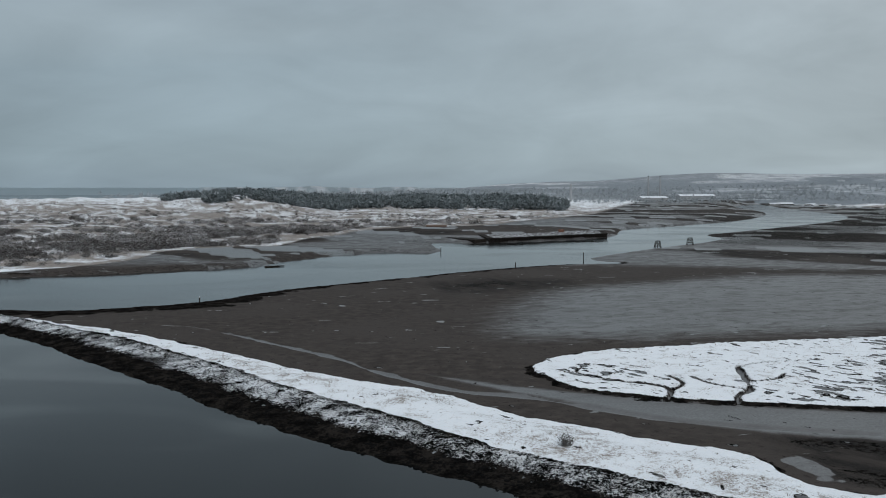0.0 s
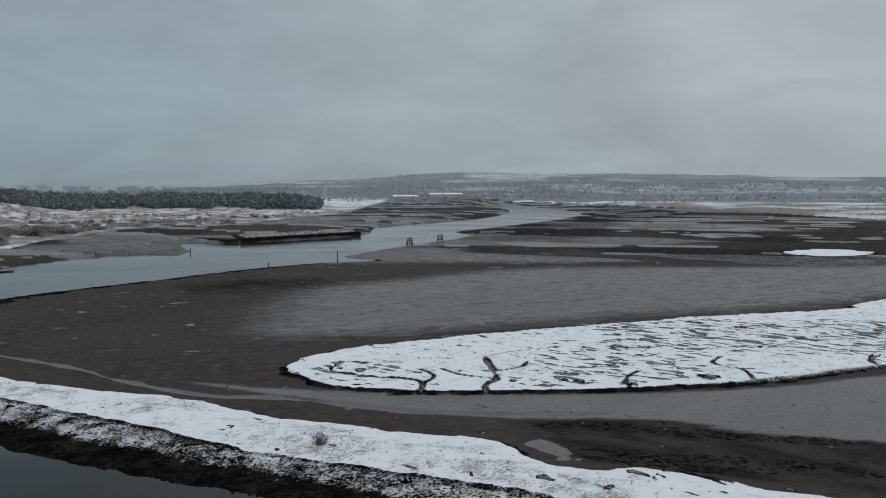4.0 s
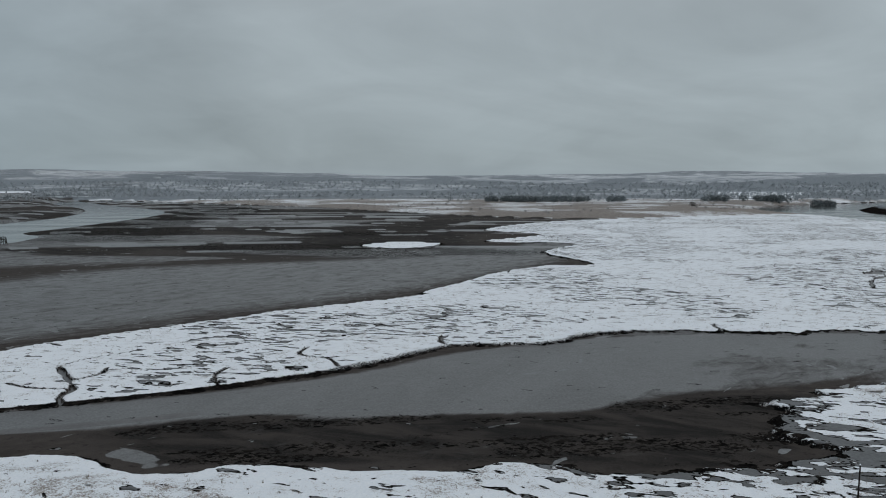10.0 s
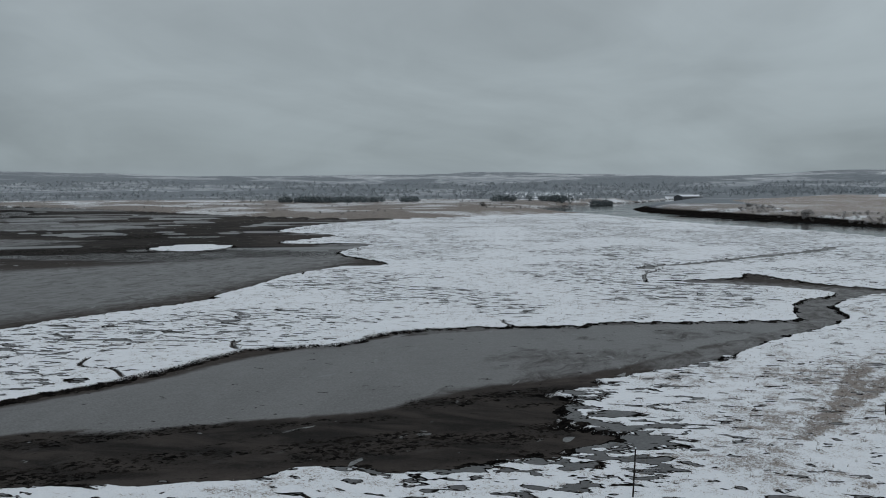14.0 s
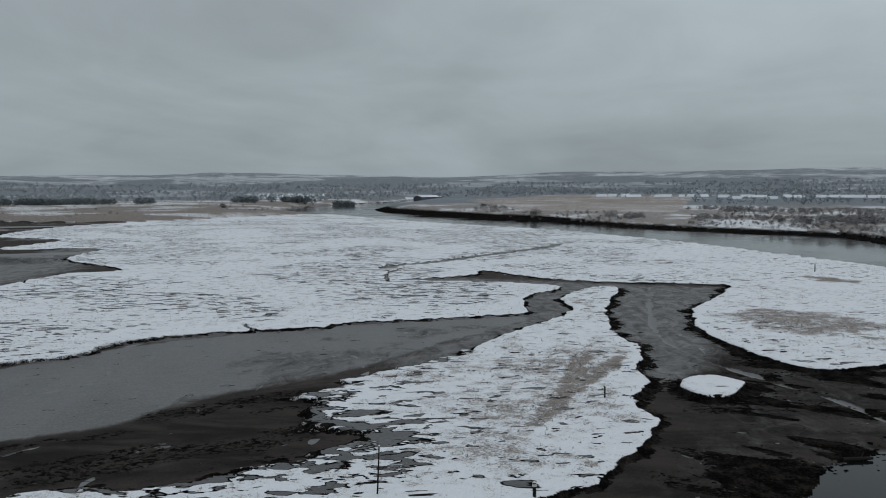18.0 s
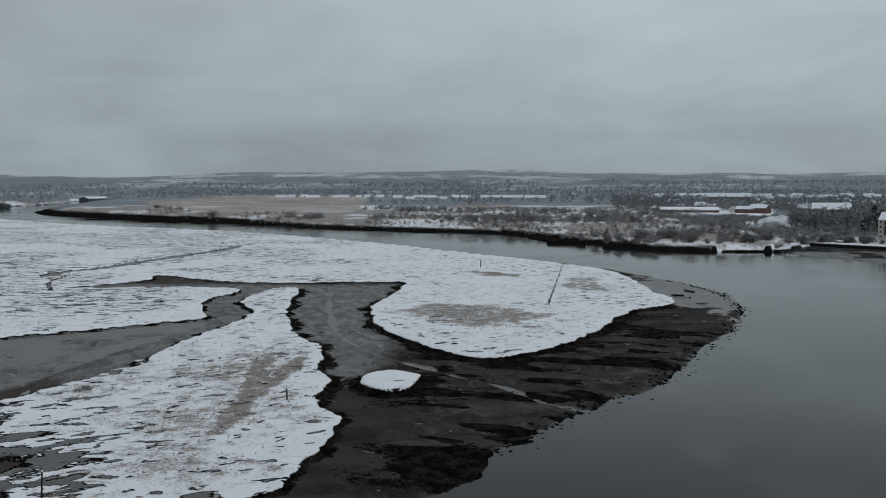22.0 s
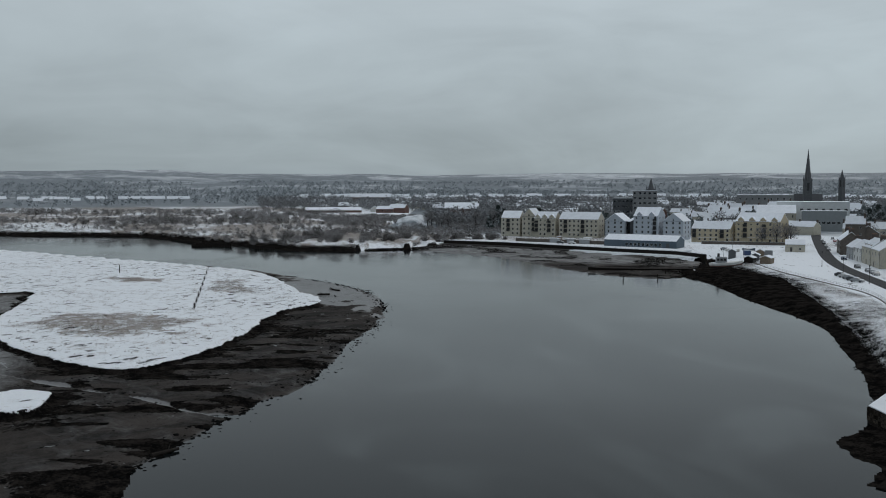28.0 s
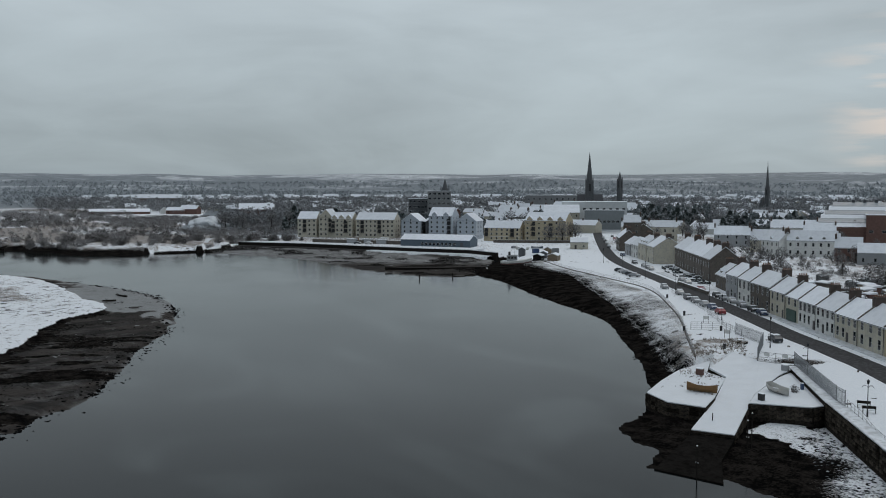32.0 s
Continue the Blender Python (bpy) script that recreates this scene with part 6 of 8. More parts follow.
def flats(ax, ay, bx, by, depth, eave, ridge, wall, label, floors, bays, balconies=(), along=True, gablets=0, z=4.0, turn=-19.0):
    m, w = frame_of(ax, ay, bx, by, z)
    m, w = m @ pose(0, 0, 0, 0, 0, turn), w * 0.94
    h = thing("apartment_block", m, label, "apartment block", "flats on the quay")
    part("wall", gable_wall(w, depth, eave, ridge, along), wall, h)
    part("roof", gable_roof(w, depth, eave, ridge, along), M_ROOF_SNOW, h, "pitched roof under snow")
    st = eave / floors
    for f in range(floors):
        for k in range(bays):
            if k in balconies:
                if f:
                    balcony(h, pose((k + 0.5) / bays * w, 0, f * st + 0.1))
                continue
            add_window(h, pose((k + 0.5) / bays * w, 0, f * st + 0.9), (1.2, 1.3))
        for q in (0.3, 0.7):
            add_window(h, pose(w, q * depth, f * st + 0.9, 0, 0, 90), (1.2, 1.3))
    if not along:
        add_window(h, pose(w / 2, 0, eave + 0.1), (0.9, 1.1))
    part("string_course", box(-0.06, w + 0.06, -0.06, depth * 0.5, st - 0.1, st + 0.08), M_FRAME, h, "pale band above the ground floor")
    part("gutter", tube((-0.1, -0.32, eave - 0.06), (w + 0.1, -0.32, eave - 0.06), 0.09, 0.09, 6), M_DARK_CLAD, h)
    for g in range(gablets):
        u = (g + 0.5) / gablets * w
        bm = gable_wall(3.2, 4.0, 0.9, 2.4, False)
        bmesh.ops.transform(bm, matrix=pose(u - 1.6, -0.12, eave), verts=bm.verts)
        gb = part("gablet", bm, wall, h)
        bm = gable_roof(3.2, 4.0, 0.9, 2.4, False, 0.2, 0.15)
        bmesh.ops.transform(bm, matrix=pose(u - 1.6, -0.12, eave), verts=bm.verts)
        part("gablet_roof", bm, M_ROOF_SNOW, gb)
    return h


flats(565.0, -222.2, 560.1, -234.5, 12, 11.2, 15.5, M_CREAM, "cream four-storey flats with balconies above the quay", 4, 4, (1,))
flats(555.4, -232.6, 551.7, -241.5, 14, 12.4, 17.2, M_CREAM, "cream four-storey flats with a gable to the river", 4, 3, (2,), False)
flats(548.0, -237.7, 542.0, -251.1, 12, 11.4, 15.2, M_CREAM, "cream flats with small gables and black balconies", 4, 5, (0, 3), gablets=3)
flats(537.1, -249.7, 525.5, -273.7, 13, 11.0, 15.2, M_CREAM, "long cream four-storey flats with snowy roof", 4, 9, (1, 5))
flats(515.7, -270.5, 509.6, -281.7, 14, 10.4, 14.9, M_PALE_BLUE, "pale blue gabled flats above the quay", 4, 3, (), False)
flats(511.4, -282.7, 506.0, -284.0, 10, 10.0, 12.5, M_DARK_CLAD, "dark recessed flats with balconies", 4, 2, (0, 1))
flats(504.2, -283.2, 496.2, -296.8, 14, 13.6, 18.6, M_PALE_BLUE, "pale blue five-storey flats with paired gables", 5, 4, (3,), gablets=2)
flats(492.0, -296.2, 485.3, -306.9, 14, 10.8, 15.3, M_PALE_BLUE, "pale blue gabled flats above the quay", 4, 3, (), False)
flats(467.4, -299.5, 454.2, -319.0, 11, 7.4, 11.4, M_OCHRE, "ochre three-storey flats with snowy roof", 3, 7, (0, 5))
flats(450.8, -316.9, 435.1, -337.9, 14, 11.9, 16.4, M_OCHRE, "ochre four-storey flats with gablets and balconies", 4, 7, (1, 4), gablets=4)

# houses stepping up behind the flats
for ax, ay, wide, turn, eave, ridge, wall, lab in (
        (640, -424, 16, -50, 8.0, 14.0, M_CREAM, "cream town house with a steep snowy roof"), (626, -444, 14, -62, 8.5, 14.5, M_GREY, "grey town house with a steep snowy roof"),
        (612, -424, 18, -45, 7.5, 13.0, M_STONE, "stone town house under snow"), (660, -452, 17, -55, 9.0, 15.0, M_CREAM, "cream town house with a steep snowy roof"),
        (596, -404, 15, -58, 7.0, 12.5, M_GREY, "grey rendered house under snow"), (648, -486, 18, -48, 10.0, 16.5, M_STONE, "stone town house under snow"),
        (620, -478, 15, -60, 9.5, 15.5, M_CREAM, "cream town house with a steep snowy roof"), (600, -510, 20, -52, 10.0, 16.0, M_GREY, "grey rendered house under snow")):
    a = math.radians(turn)
    house(ax, ay, ax + wide * math.sin(a), ay - wide * math.cos(a), 12, eave, ridge, wall, lab, max(4.5, ground_z(ax, ay)), (), 4, 2, (0.0, 1.0), win=(0.95, 1.6))

# landmarks in the town
def block(ax, ay, bx, by, depth, top, wall, label, z, floors, bays, name="office_block", flat_snow=True, win=(1.5, 1.4)):
    m, w = frame_of(ax, ay, bx, by, z)
    h = thing(name, m, label, "building")
    part("wall", box(0, w, 0, depth, -2, top), wall, h)
    if flat_snow:
        part("roof", box(-0.2, w + 0.2, -0.2, depth + 0.2, top, top + 0.35), M_ROOF_SNOW, h, "flat roof under snow")
    st = top / max(floors, 1)
    for f in range(floors):
        for k in range(bays):
            add_window(h, pose((k + 0.5) / bays * w, 0, (f + 0.3) * st), win)
    return h


block(656, -368.3, 646.7, -384.3, 16, 27, M_OFFICE, "grey concrete office tower among the houses", 5, 7, 5, win=(2.2, 1.5))
block(672, -359.8, 664.2, -374, 14, 21, M_DARK_CLAD, "dark clad office block beside the tower", 5, 5, 5, win=(2.2, 1.5))
block(573.6, -438.4, 542.7, -475.8, 34, 17, material("pale_cladding", (0.60, 0.62, 0.63), 0.6, vary=0.12), "long pale shopping centre over the road", 7, 2, 10, "shopping_centre", win=(2.2, 1.5))
block(539.7, -432.9, 521.4, -454.6, 8, 12.5, material("bridge_cladding", (0.22, 0.24, 0.25), 0.5, vary=0.15), "grey glazed bridge wing of the shopping centre", 6, 1, 9, "bridge_wing", win=(2.2, 1.5))
block(695.7, -491.9, 668.3, -528.3, 30, 22, M_OFFICE, "long dark block on the town's skyline", 6, 4, 9)
house(565.7, -415.7, 549.8, -436.4, 22, 11.5, 17, M_CREAM, "pale hall with a broad snowy roof", 5, (), 6, 3, (), name="hall")
house(1008.2, -173.0, 996.2, -232.0, 20, 5.0, 8.0, M_RED_BRICK, "long low red brick hall with snowy roof", 5, (), 14, 1, (), name="hall", win=(1.5, 1.4))
house(985.0, -245.0, 976.0, -262.0, 14, 6.5, 9.5, M_RED_BRICK, "red brick building with snowy roof", 5, (), 4, 2, (), name="hall", win=(1.5, 1.4))
house(857.6, -280.3, 846.8, -311.2, 16, 9.0, 14.5, M_RED_BRICK, "dark brick church hall with a steep snowy roof", 5.5, (), 7, 1, (1.0,), name="hall")
house(1272.2, -281.0, 1259.4, -333.5, 18, 11, 16, M_RED_BRICK, "large red brick institution with snowy roofs", 10, (), 12, 3, (0.3, 0.7), name="hall")
house(379.0, -328.8, 373.0, -335.5, 8, 13, 16.5, M_STONE, "tall narrow stone building by the road", 3.9, (0.5,), 2, 4, (1.0,), win=(0.9, 1.1))


def glass_hall():
    m, w = frame_of(349.6, -439.8, 310.0, -469.0, 5)
    h = thing("works_hall", m, "large brick works hall with stepped glazed roof under snow", "works hall")
    part("wall", box(0, w, 0, 40, -2, 8.5), M_RED_BRICK, h, "red brick wall")
    for k in range(6):
        y0, z0 = k * 4.4, 8.5 + k * 2.2
        part("roof_slope", prism([(-0.3 + k * 2.0, y0), (w + 0.3, y0), (w + 0.3, y0 + 4.6), (-0.3 + k * 2.0, y0 + 4.6)], z0 - 0.4, [z0, z0, z0 + 2.1, z0 + 2.1]), M_ROOF_SNOW if k % 2 == 0 else material("old_roof_glass", (0.20, 0.23, 0.25), 0.35, vary=0.25, scale=2.0), h)
    part("end_wall", box(w * 0.55, w * 1.4, -3, 30, -2, 15), M_RED_BRICK, h, "tall red brick end building")
    part("end_roof", box(w * 0.54, w * 1.41, -3.2, 30.2, 15, 15.4), M_ROOF_SNOW, h)
    for k in range(5):
        part("vent", box(w * 0.4 + k * 6, w * 0.4 + k * 6 + 1.6, 26, 28, 21, 23.0), M_DARK_CLAD, h)
    for k in range(6):
        add_window(h, pose(w * (0.6 + 0.13 * k), -3.0, 5.5), (2.2, 1.5))
    return h


glass_hall()


def church(x, y, z, tower_h, tip_h, wide, nave, label, turn=35):
    """A church: square tower with pinnacles, tall spire, and a nave with a steep roof."""
    c = thing("church", pose(x, y, z, 0, 0, turn), label, "church")
    w = wide / 2
    part("tower", box(-w, w, -w, w, -2, tower_h), M_SPIRE, c, "dark stone tower")
    bm = bmesh.new()
    ring = [bm.verts.new((w * 0.92 * math.cos(k * math.tau / 8 + 0.39), w * 0.92 * math.sin(k * math.tau / 8 + 0.39), tower_h)) for k in range(8)]
    tip = bm.verts.new((0, 0, tip_h))
    for k in range(8):
        bm.faces.new((ring[k], ring[(k + 1) % 8], tip))
    bm.faces.new(ring[::-1])
    part("spire", bm, M_SPIRE, c, "tall stone spire")
    for sx in (-1, 1):
        for sy in (-1, 1):
            part("pinnacle", tube((sx * w * 0.88, sy * w * 0.88, tower_h - 0.1), (sx * w * 0.88, sy * w * 0.88, tower_h + wide * 0.7), wide * 0.09, 0.02, 6), M_SPIRE, c)
    for k in range(4):
        part("louvre", (lambda bm, m: (bmesh.ops.transform(bm, matrix=m, verts=bm.verts), bm)[1])(box(-w * 0.3, w * 0.3, -w - 0.06, -w + 0.1, tower_h * 0.72, tower_h * 0.93), pose(0, 0, 0, 0, 0, 90 * k)), M_BLACK, c)
    if nave:
        bm = gable_wall(nave * 0.5, nave, tower_h * 0.28, tower_h * 0.62, False)
        bmesh.ops.transform(bm, matrix=pose(w, -nave * 0.5, 0), verts=bm.verts)
        part("nave", bm, M_SPIRE, c, "dark stone nave")
        bm = gable_roof(nave * 0.5, nave, tower_h * 0.28, tower_h * 0.62, False)
        bmesh.ops.transform(bm, matrix=pose(w, -nave * 0.5, 0), verts=bm.verts)
        part("nave_roof", bm, M_SLATE, c, "steep slate roof")
    return c


church(739, -600, 7, 34, 64, 7.2, 30, "tall dark stone church spire above the town", -30)
church(833, -721, 9, 36, 45, 4.8, 0, "slender stone clock tower on the skyline", 10)
church(655, -759, 8, 27, 54, 3.9, 9, "grey stone church spire beyond the houses", 20)
church(735, -431, 6, 27, 37.5, 6.0, 0, "small domed town tower among the roofs", 0)

# the streets of the town: plain houses in rows
PLAIN_PANE = window_mesh(1.3, 1.4)[1]


def plain_house(w, d, eave, ridge, wall, chim, name="house", panes=True):
    h = thing(name, Matrix(), "small snow-roofed house in the town", "house", "town houses")
    part("wall", gable_wall(w, d, eave, ridge), wall, h)
    part("roof", gable_roof(w, d, eave, ridge), M_ROOF_SNOW, h, "snowy roof")
    for f in range(2 if panes else 0):
        for k in (0.22, 0.78):
            shared("window", PLAIN_PANE, h, pose(k * w, 0, f * 2.7 + 0.9))
    for c in chim:
        bm = box(c * w - 0.4, c * w + 0.4, d / 2 - 0.6, d / 2 + 0.6, ridge - 0.6, ridge + 1.2)
        part("chimney", bm, M_BRICK_DARK, h)
    return h


KINDS = [(9, 8, 5.2, 8.6, M_WHITE, (0.0,)), (16, 8.5, 5.4, 9.0, M_GREY, (0.05, 0.95)), (24, 9, 5.2, 8.4, M_CREAM, (0.0, 0.5, 1.0)), (12, 9, 5.6, 9.4, M_STONE, (0.05, 0.95)),
         (14, 8, 3.0, 6.8, M_WHITE, (0.5,)), (20, 9, 5.4, 9.0, M_RED_BRICK, (0.1, 0.9))]
PLAIN = [plain_house(*k) for k in KINDS]
FAR_PLAIN = [plain_house(*k[:5], k[5][:1], panes=False) for k in KINDS]
rng = np.random.default_rng(77)
spots = []
for row in range(30):
    R = 590 + row * 38.0
    for b in np.arange(-148.0, -99.0, 1.0 * 1500 / R):
        rr, bb = R + rng.uniform(-10, 10), b + rng.uniform(-0.5, 0.5)
        x, y = -math.sin(math.radians(bb)) * rr, math.cos(math.radians(bb)) * rr
        if R < 760 and bb > -122:
            continue
        if R < 980 and bb > -112.5:
            continue
        if R < 660 and -139 < bb < -122:
            continue
        if min(math.hypot(x - qx, y - qy) for qx, qy in ((739, -600), (833, -721), (655, -759), (735, -431), (650, -376), (668, -367), (558, -457), (682, -510), (1000, -205), (852, -296), (330, -455), (1266, -307))) < 44:
            continue
        if rng.uniform() < 0.32 + 0.26 * smooth(R, 900, 1150):
            continue
        spots.append((x, y, bb))
far_row = [(1480 + 10 * math.sin(k), 330 - k * 17.0) for k in range(26)]
spots = [(x, y, -78 - 0.6 * k) for k, (x, y) in enumerate(far_row)] + spots
spots.sort(key=lambda q: math.hypot(q[0], q[1]))
zs = ground_zs([s[0] for s in spots], [s[1] for s in spots])
joined_v, joined_f, joined_m = [], [], []
made = 0
for (x, y, b), z in zip(spots, zs):
    turn = b + 180 + rng.choice((0, 0, 0, 90, 20, -25)) + rng.uniform(-8, 8)
    k = int(rng.integers(6))
    if z <= 0.8:
        continue
    m = pose(x, y, z + 0.1, 0, 0, turn)
    if made < 250:
        copy_thing(PLAIN[k] if math.hypot(x, y) < 800 else FAR_PLAIN[k], m)
        made += 1
        continue
    for p in FAR_PLAIN[k].children[:2]:
        base = len(joined_v)
        joined_v += [tuple(m @ v.co) for v in p.data.vertices]
        joined_f += [tuple(base + i for i in q.vertices) for q in p.data.polygons]
        joined_m += [0 if p.name.startswith("wall") else 1] * len(p.data.polygons)
far_houses = mesh_from("far_houses", joined_v, joined_f, M_GREY)
far_houses.materials.append(M_ROOF_SNOW)
far_houses.polygons.foreach_set("material_index", np.array(joined_m, np.int32))
tagged(new("far_houses", far_houses), "snow-roofed houses of the far town", "houses", kind="stuff")
for h, (x, y) in zip(PLAIN + FAR_PLAIN, ((610, -470), (600, -500), (590, -530), (640, -520), (520, -520), (480, -540), (1120, -520), (1060, -600), (1000, -700), (1150, -640), (900, -800), (840, -880))):
    h.matrix_world = pose(x, y, ground_z(x, y), 0, 0, 50)

# chimneys and towers on the northern skyline
for x, y, top in ((552, 2541, 66), (582, 2534, 66)):
    t = thing("works_chimney", pose(x, y, 14), "tall slender grey works chimney on the horizon", "chimney", "works chimneys")
    part("shaft", tube((0, 0, -6), (0, 0, top - 14), 2.6, 1.7, 12), M_GREY, t)
    part("rim", tube((0, 0, top - 14), (0, 0, top - 12.6), 2.0, 2.0, 12), M_DARK_CLAD, t)
t = thing("water_tower", pose(255, 1883, 8), "pale round tower beyond the pine wood", "tower")
part("shaft", tube((0, 0, -4), (0, 0, 33), 2.6, 2.4, 14), M_GREY, t)
part("cap", tube((0, 0, 33), (0, 0, 35), 2.9, 2.6, 14), M_GREY, t)
for ax, ay, bx, by, hgt, lab in ((420, 1990, 480, 2010, 7, "long white industrial shed by the upper estuary"), (560, 2230, 650, 2250, 8, "low pale works shed by the upper estuary"), (1640, 720, 1690, 700, 9, "dark shed beside the river bend")):
    house(ax, ay, bx, by, 22, hgt, hgt + 3, M_DARK_CLAD if "dark" in lab else M_GREY, lab, max(2.0, ground_z(ax, ay)), (), 6, 1, (), name="shed", win=(2.2, 1.5))

# evergreen trees between the town's larger buildings, dusted with snow
M_FIR = material("fir_needles", (0.050, 0.060, 0.058), 0.9, vary=0.5, scale=5.0, second=(0.34, 0.365, 0.38), spec=0.0)


def fir_crown(seed, squat):
    """A ragged evergreen crown, one unit high, of many drooping sprays."""
    rr = random.Random(seed)
    bm = bmesh.new()
    for k in range(620):
        h = rr.random() ** 1.15
        out = squat * (0.34 * (1 - h) ** 0.7 + 0.03) * (0.75 + 0.4 * math.sin(9 * h + seed) ** 2) * rr.uniform(0.35, 1.0)
        a = rr.uniform(0, math.tau)
        c = Vector((math.cos(a) * out, math.sin(a) * out, 0.14 + 0.84 * h))
        s = rr.uniform(0.03, 0.06)
        d = Vector((math.cos(a), math.sin(a), rr.uniform(-0.7, 0.1)))
        side = Vector((-math.sin(a), math.cos(a), rr.uniform(-0.4, 0.4)))
        v = [bm.verts.new(c - d * s + side * s * 0.8), bm.verts.new(c - d * s - side * s * 0.8), bm.verts.new(c + d * s * 1.5), bm.verts.new(c + Vector((0, 0, s * 0.7)))]
        for q in ((0, 1, 3), (1, 2, 3), (2, 0, 3), (0, 2, 1)):
            bm.faces.new([v[i] for i in q])
    me = bpy.data.meshes.new("crown")
    bm.to_mesh(me)
    bm.free()
    me.materials.append(M_FIR)
    return me


FIRS = [fir_crown(3, 0.9), fir_crown(5, 1.25), fir_crown(8, 1.5)]
rng = np.random.default_rng(58)
for b0, b1, r0, r1, count in ((27.0, 29.8, 610, 650, 9), (35.2, 36.2, 640, 665, 4), (41.4, 45.6, 680, 770, 16), (46.5, 52.0, 600, 690, 14), (20.5, 24.0, 640, 720, 8)):
    for k in range(count):
        b, r = math.radians(b0 + (b1 - b0) * (k + rng.uniform(0.1, 0.9)) / count), rng.uniform(r0, r1)
        x, y, size = r * math.cos(b), -r * math.sin(b), rng.uniform(10.5, 16.5)
        fir = thing("evergreen_tree", pose(x, y, ground_z(x, y) - 0.1, 0, 0, rng.uniform(0, 360)) @ Matrix.Diagonal((size, size, size, 1)), "dark evergreen tree dusted with snow in the town", "tree", "evergreen trees")
        shared("trunk", TRUNKS[k % 4], fir, Matrix())
        shared("crown", FIRS[k % 3], fir, Matrix())

# ---------------------------------------------------------------- roads, quays and the waterfront
def strip(line, half, z, lift, thick=0.3):
    """A ribbon of road or pavement along a line, with its own thickness."""
    p = np.asarray(line, float)
    d = np.gradient(p, axis=0)
    d /= np.linalg.norm(d, axis=1, keepdims=True)
    n = np.stack([-d[:, 1], d[:, 0]], -1)
    bm = bmesh.new()
    rows = []
    for k in range(len(p)):
        zz = (z[k] if hasattr(z, "__len__") else z) + lift
        a, b = p[k] + n[k] * half, p[k] - n[k] * half
        rows.append([bm.verts.new((*a, zz - thick)), bm.verts.new((*a, zz)), bm.verts.new((*b, zz)), bm.verts.new((*b, zz - thick))])
    for r, s in zip(rows[:-1], rows[1:]):
        for i in range(4):
            bm.faces.new((r[i], r[(i + 1) % 4], s[(i + 1) % 4], s[i]))
    bm.faces.new(rows[0][::-1])
    bm.faces.new(rows[-1])
    return bm


def structure(name, bm, mat, label, category):
    me = bpy.data.meshes.new(name)
    bmesh.ops.recalc_face_normals(bm, faces=bm.faces)
    bm.to_mesh(me)
    bm.free()
    me.materials.append(mat)
    return tagged(new(name, me), label, category, kind="structure")


ROAD = spline([(40, -99), (99, -140.5), (112.6, -149), (124, -155.6), (136, -162), (152, -171.8), (170.5, -183), (192, -195.6), (219, -211.3), (253.5, -231.4), (299, -258), (345, -290), (417, -346), (480, -396), (527, -434), (624, -513)], 4, False)
ROAD_Z = np.maximum(ground_zs(ROAD[:, 0], ROAD[:, 1]), 3.6)
structure("road", strip(ROAD, 2.9, ROAD_Z, 0.05), M_ASPHALT, "wet dark asphalt road cleared between snowy verges", "road")
off = lambda line, s: line + s * (lambda d: np.stack([-d[:, 1], d[:, 0]], -1) / np.linalg.norm(d, axis=1, keepdims=True))(np.gradient(line, axis=0))
structure("pavement", strip(off(ROAD, -7.0)[:38], 2.2, ROAD_Z[:38], 0.16), M_SLUSH, "snow-covered pavement along the terrace", "pavement")

# ---- cars
CAR_PAINT = [material("car_paint", c, 0.35, 0.2, vary=0.05) for c in ((0.04, 0.045, 0.05), (0.25, 0.26, 0.27), (0.20, 0.02, 0.025), (0.03, 0.05, 0.10), (0.45, 0.45, 0.45))]


def car_body(l=4.3, w=1.75):
    """A hatchback's body: bonnet, cabin and tail in one shaped shell."""
    prof = [(-2.12, 0.32), (-2.15, 0.72), (-1.95, 0.92), (-1.05, 1.0), (-0.45, 1.42), (0.95, 1.47), (1.75, 1.05), (2.08, 0.95), (2.13, 0.55), (2.05, 0.32)]
    bm = bmesh.new()
    rows = []
    for s, inset in ((-1, 0), (1, 0)):
        rows.append([bm.verts.new((x * l / 4.3, s * (w / 2 - (0.16 if z > 1.1 else 0.02)), z)) for x, z in prof])
    a, b = rows
    n = len(prof)
    for k in range(n):
        bm.faces.new((a[k], a[(k + 1) % n], b[(k + 1) % n], b[k]))
    bm.faces.new(a[::-1])
    bm.faces.new(b)
    bmesh.ops.bevel(bm, geom=[e for e in bm.edges], offset=0.05, segments=1, affect="EDGES")
    return bm


def make_car(paint, label):
    c = thing("car", Matrix(), label, "car", "parked cars")
    part("body", car_body(), paint, c)
    part("windscreen", prism([(-1.0, -0.62), (-0.97, -0.62), (-0.97, 0.62), (-1.0, 0.62)], 1.0, 1.03), M_GLASS, c)
    for s in (-1, 1):
        part("side_window", prism([(-0.75, s * 0.80), (1.25, s * 0.80), (1.25, s * 0.77), (-0.75, s * 0.77)], 1.02, [1.05, 1.2, 1.2, 1.05]), M_GLASS, c)
    part("roof_snow", prism([(-0.55, -0.66), (1.0, -0.66), (1.0, 0.66), (-0.55, 0.66)], 1.44, 1.55), M_SNOW, c, "snow lying on the roof")
    part("bonnet_snow", prism([(-1.95, -0.7), (-1.15, -0.7), (-1.15, 0.7), (-1.95, 0.7)], 0.92, [0.99, 1.06, 1.06, 0.99]), M_SNOW, c, "snow lying on the bonnet")
    for x in (-1.35, 1.35):
        for s in (-1, 1):
            part("wheel", tube((x, s * 0.70, 0.31), (x, s * 0.90, 0.31), 0.31, 0.31, 12), M_TYRE, c)
    for s in (-1, 1):
        part("headlight", box(-2.19, -2.1, s * 0.6 - 0.16, s * 0.6 + 0.16, 0.66, 0.8), M_FRAME, c)
    return c


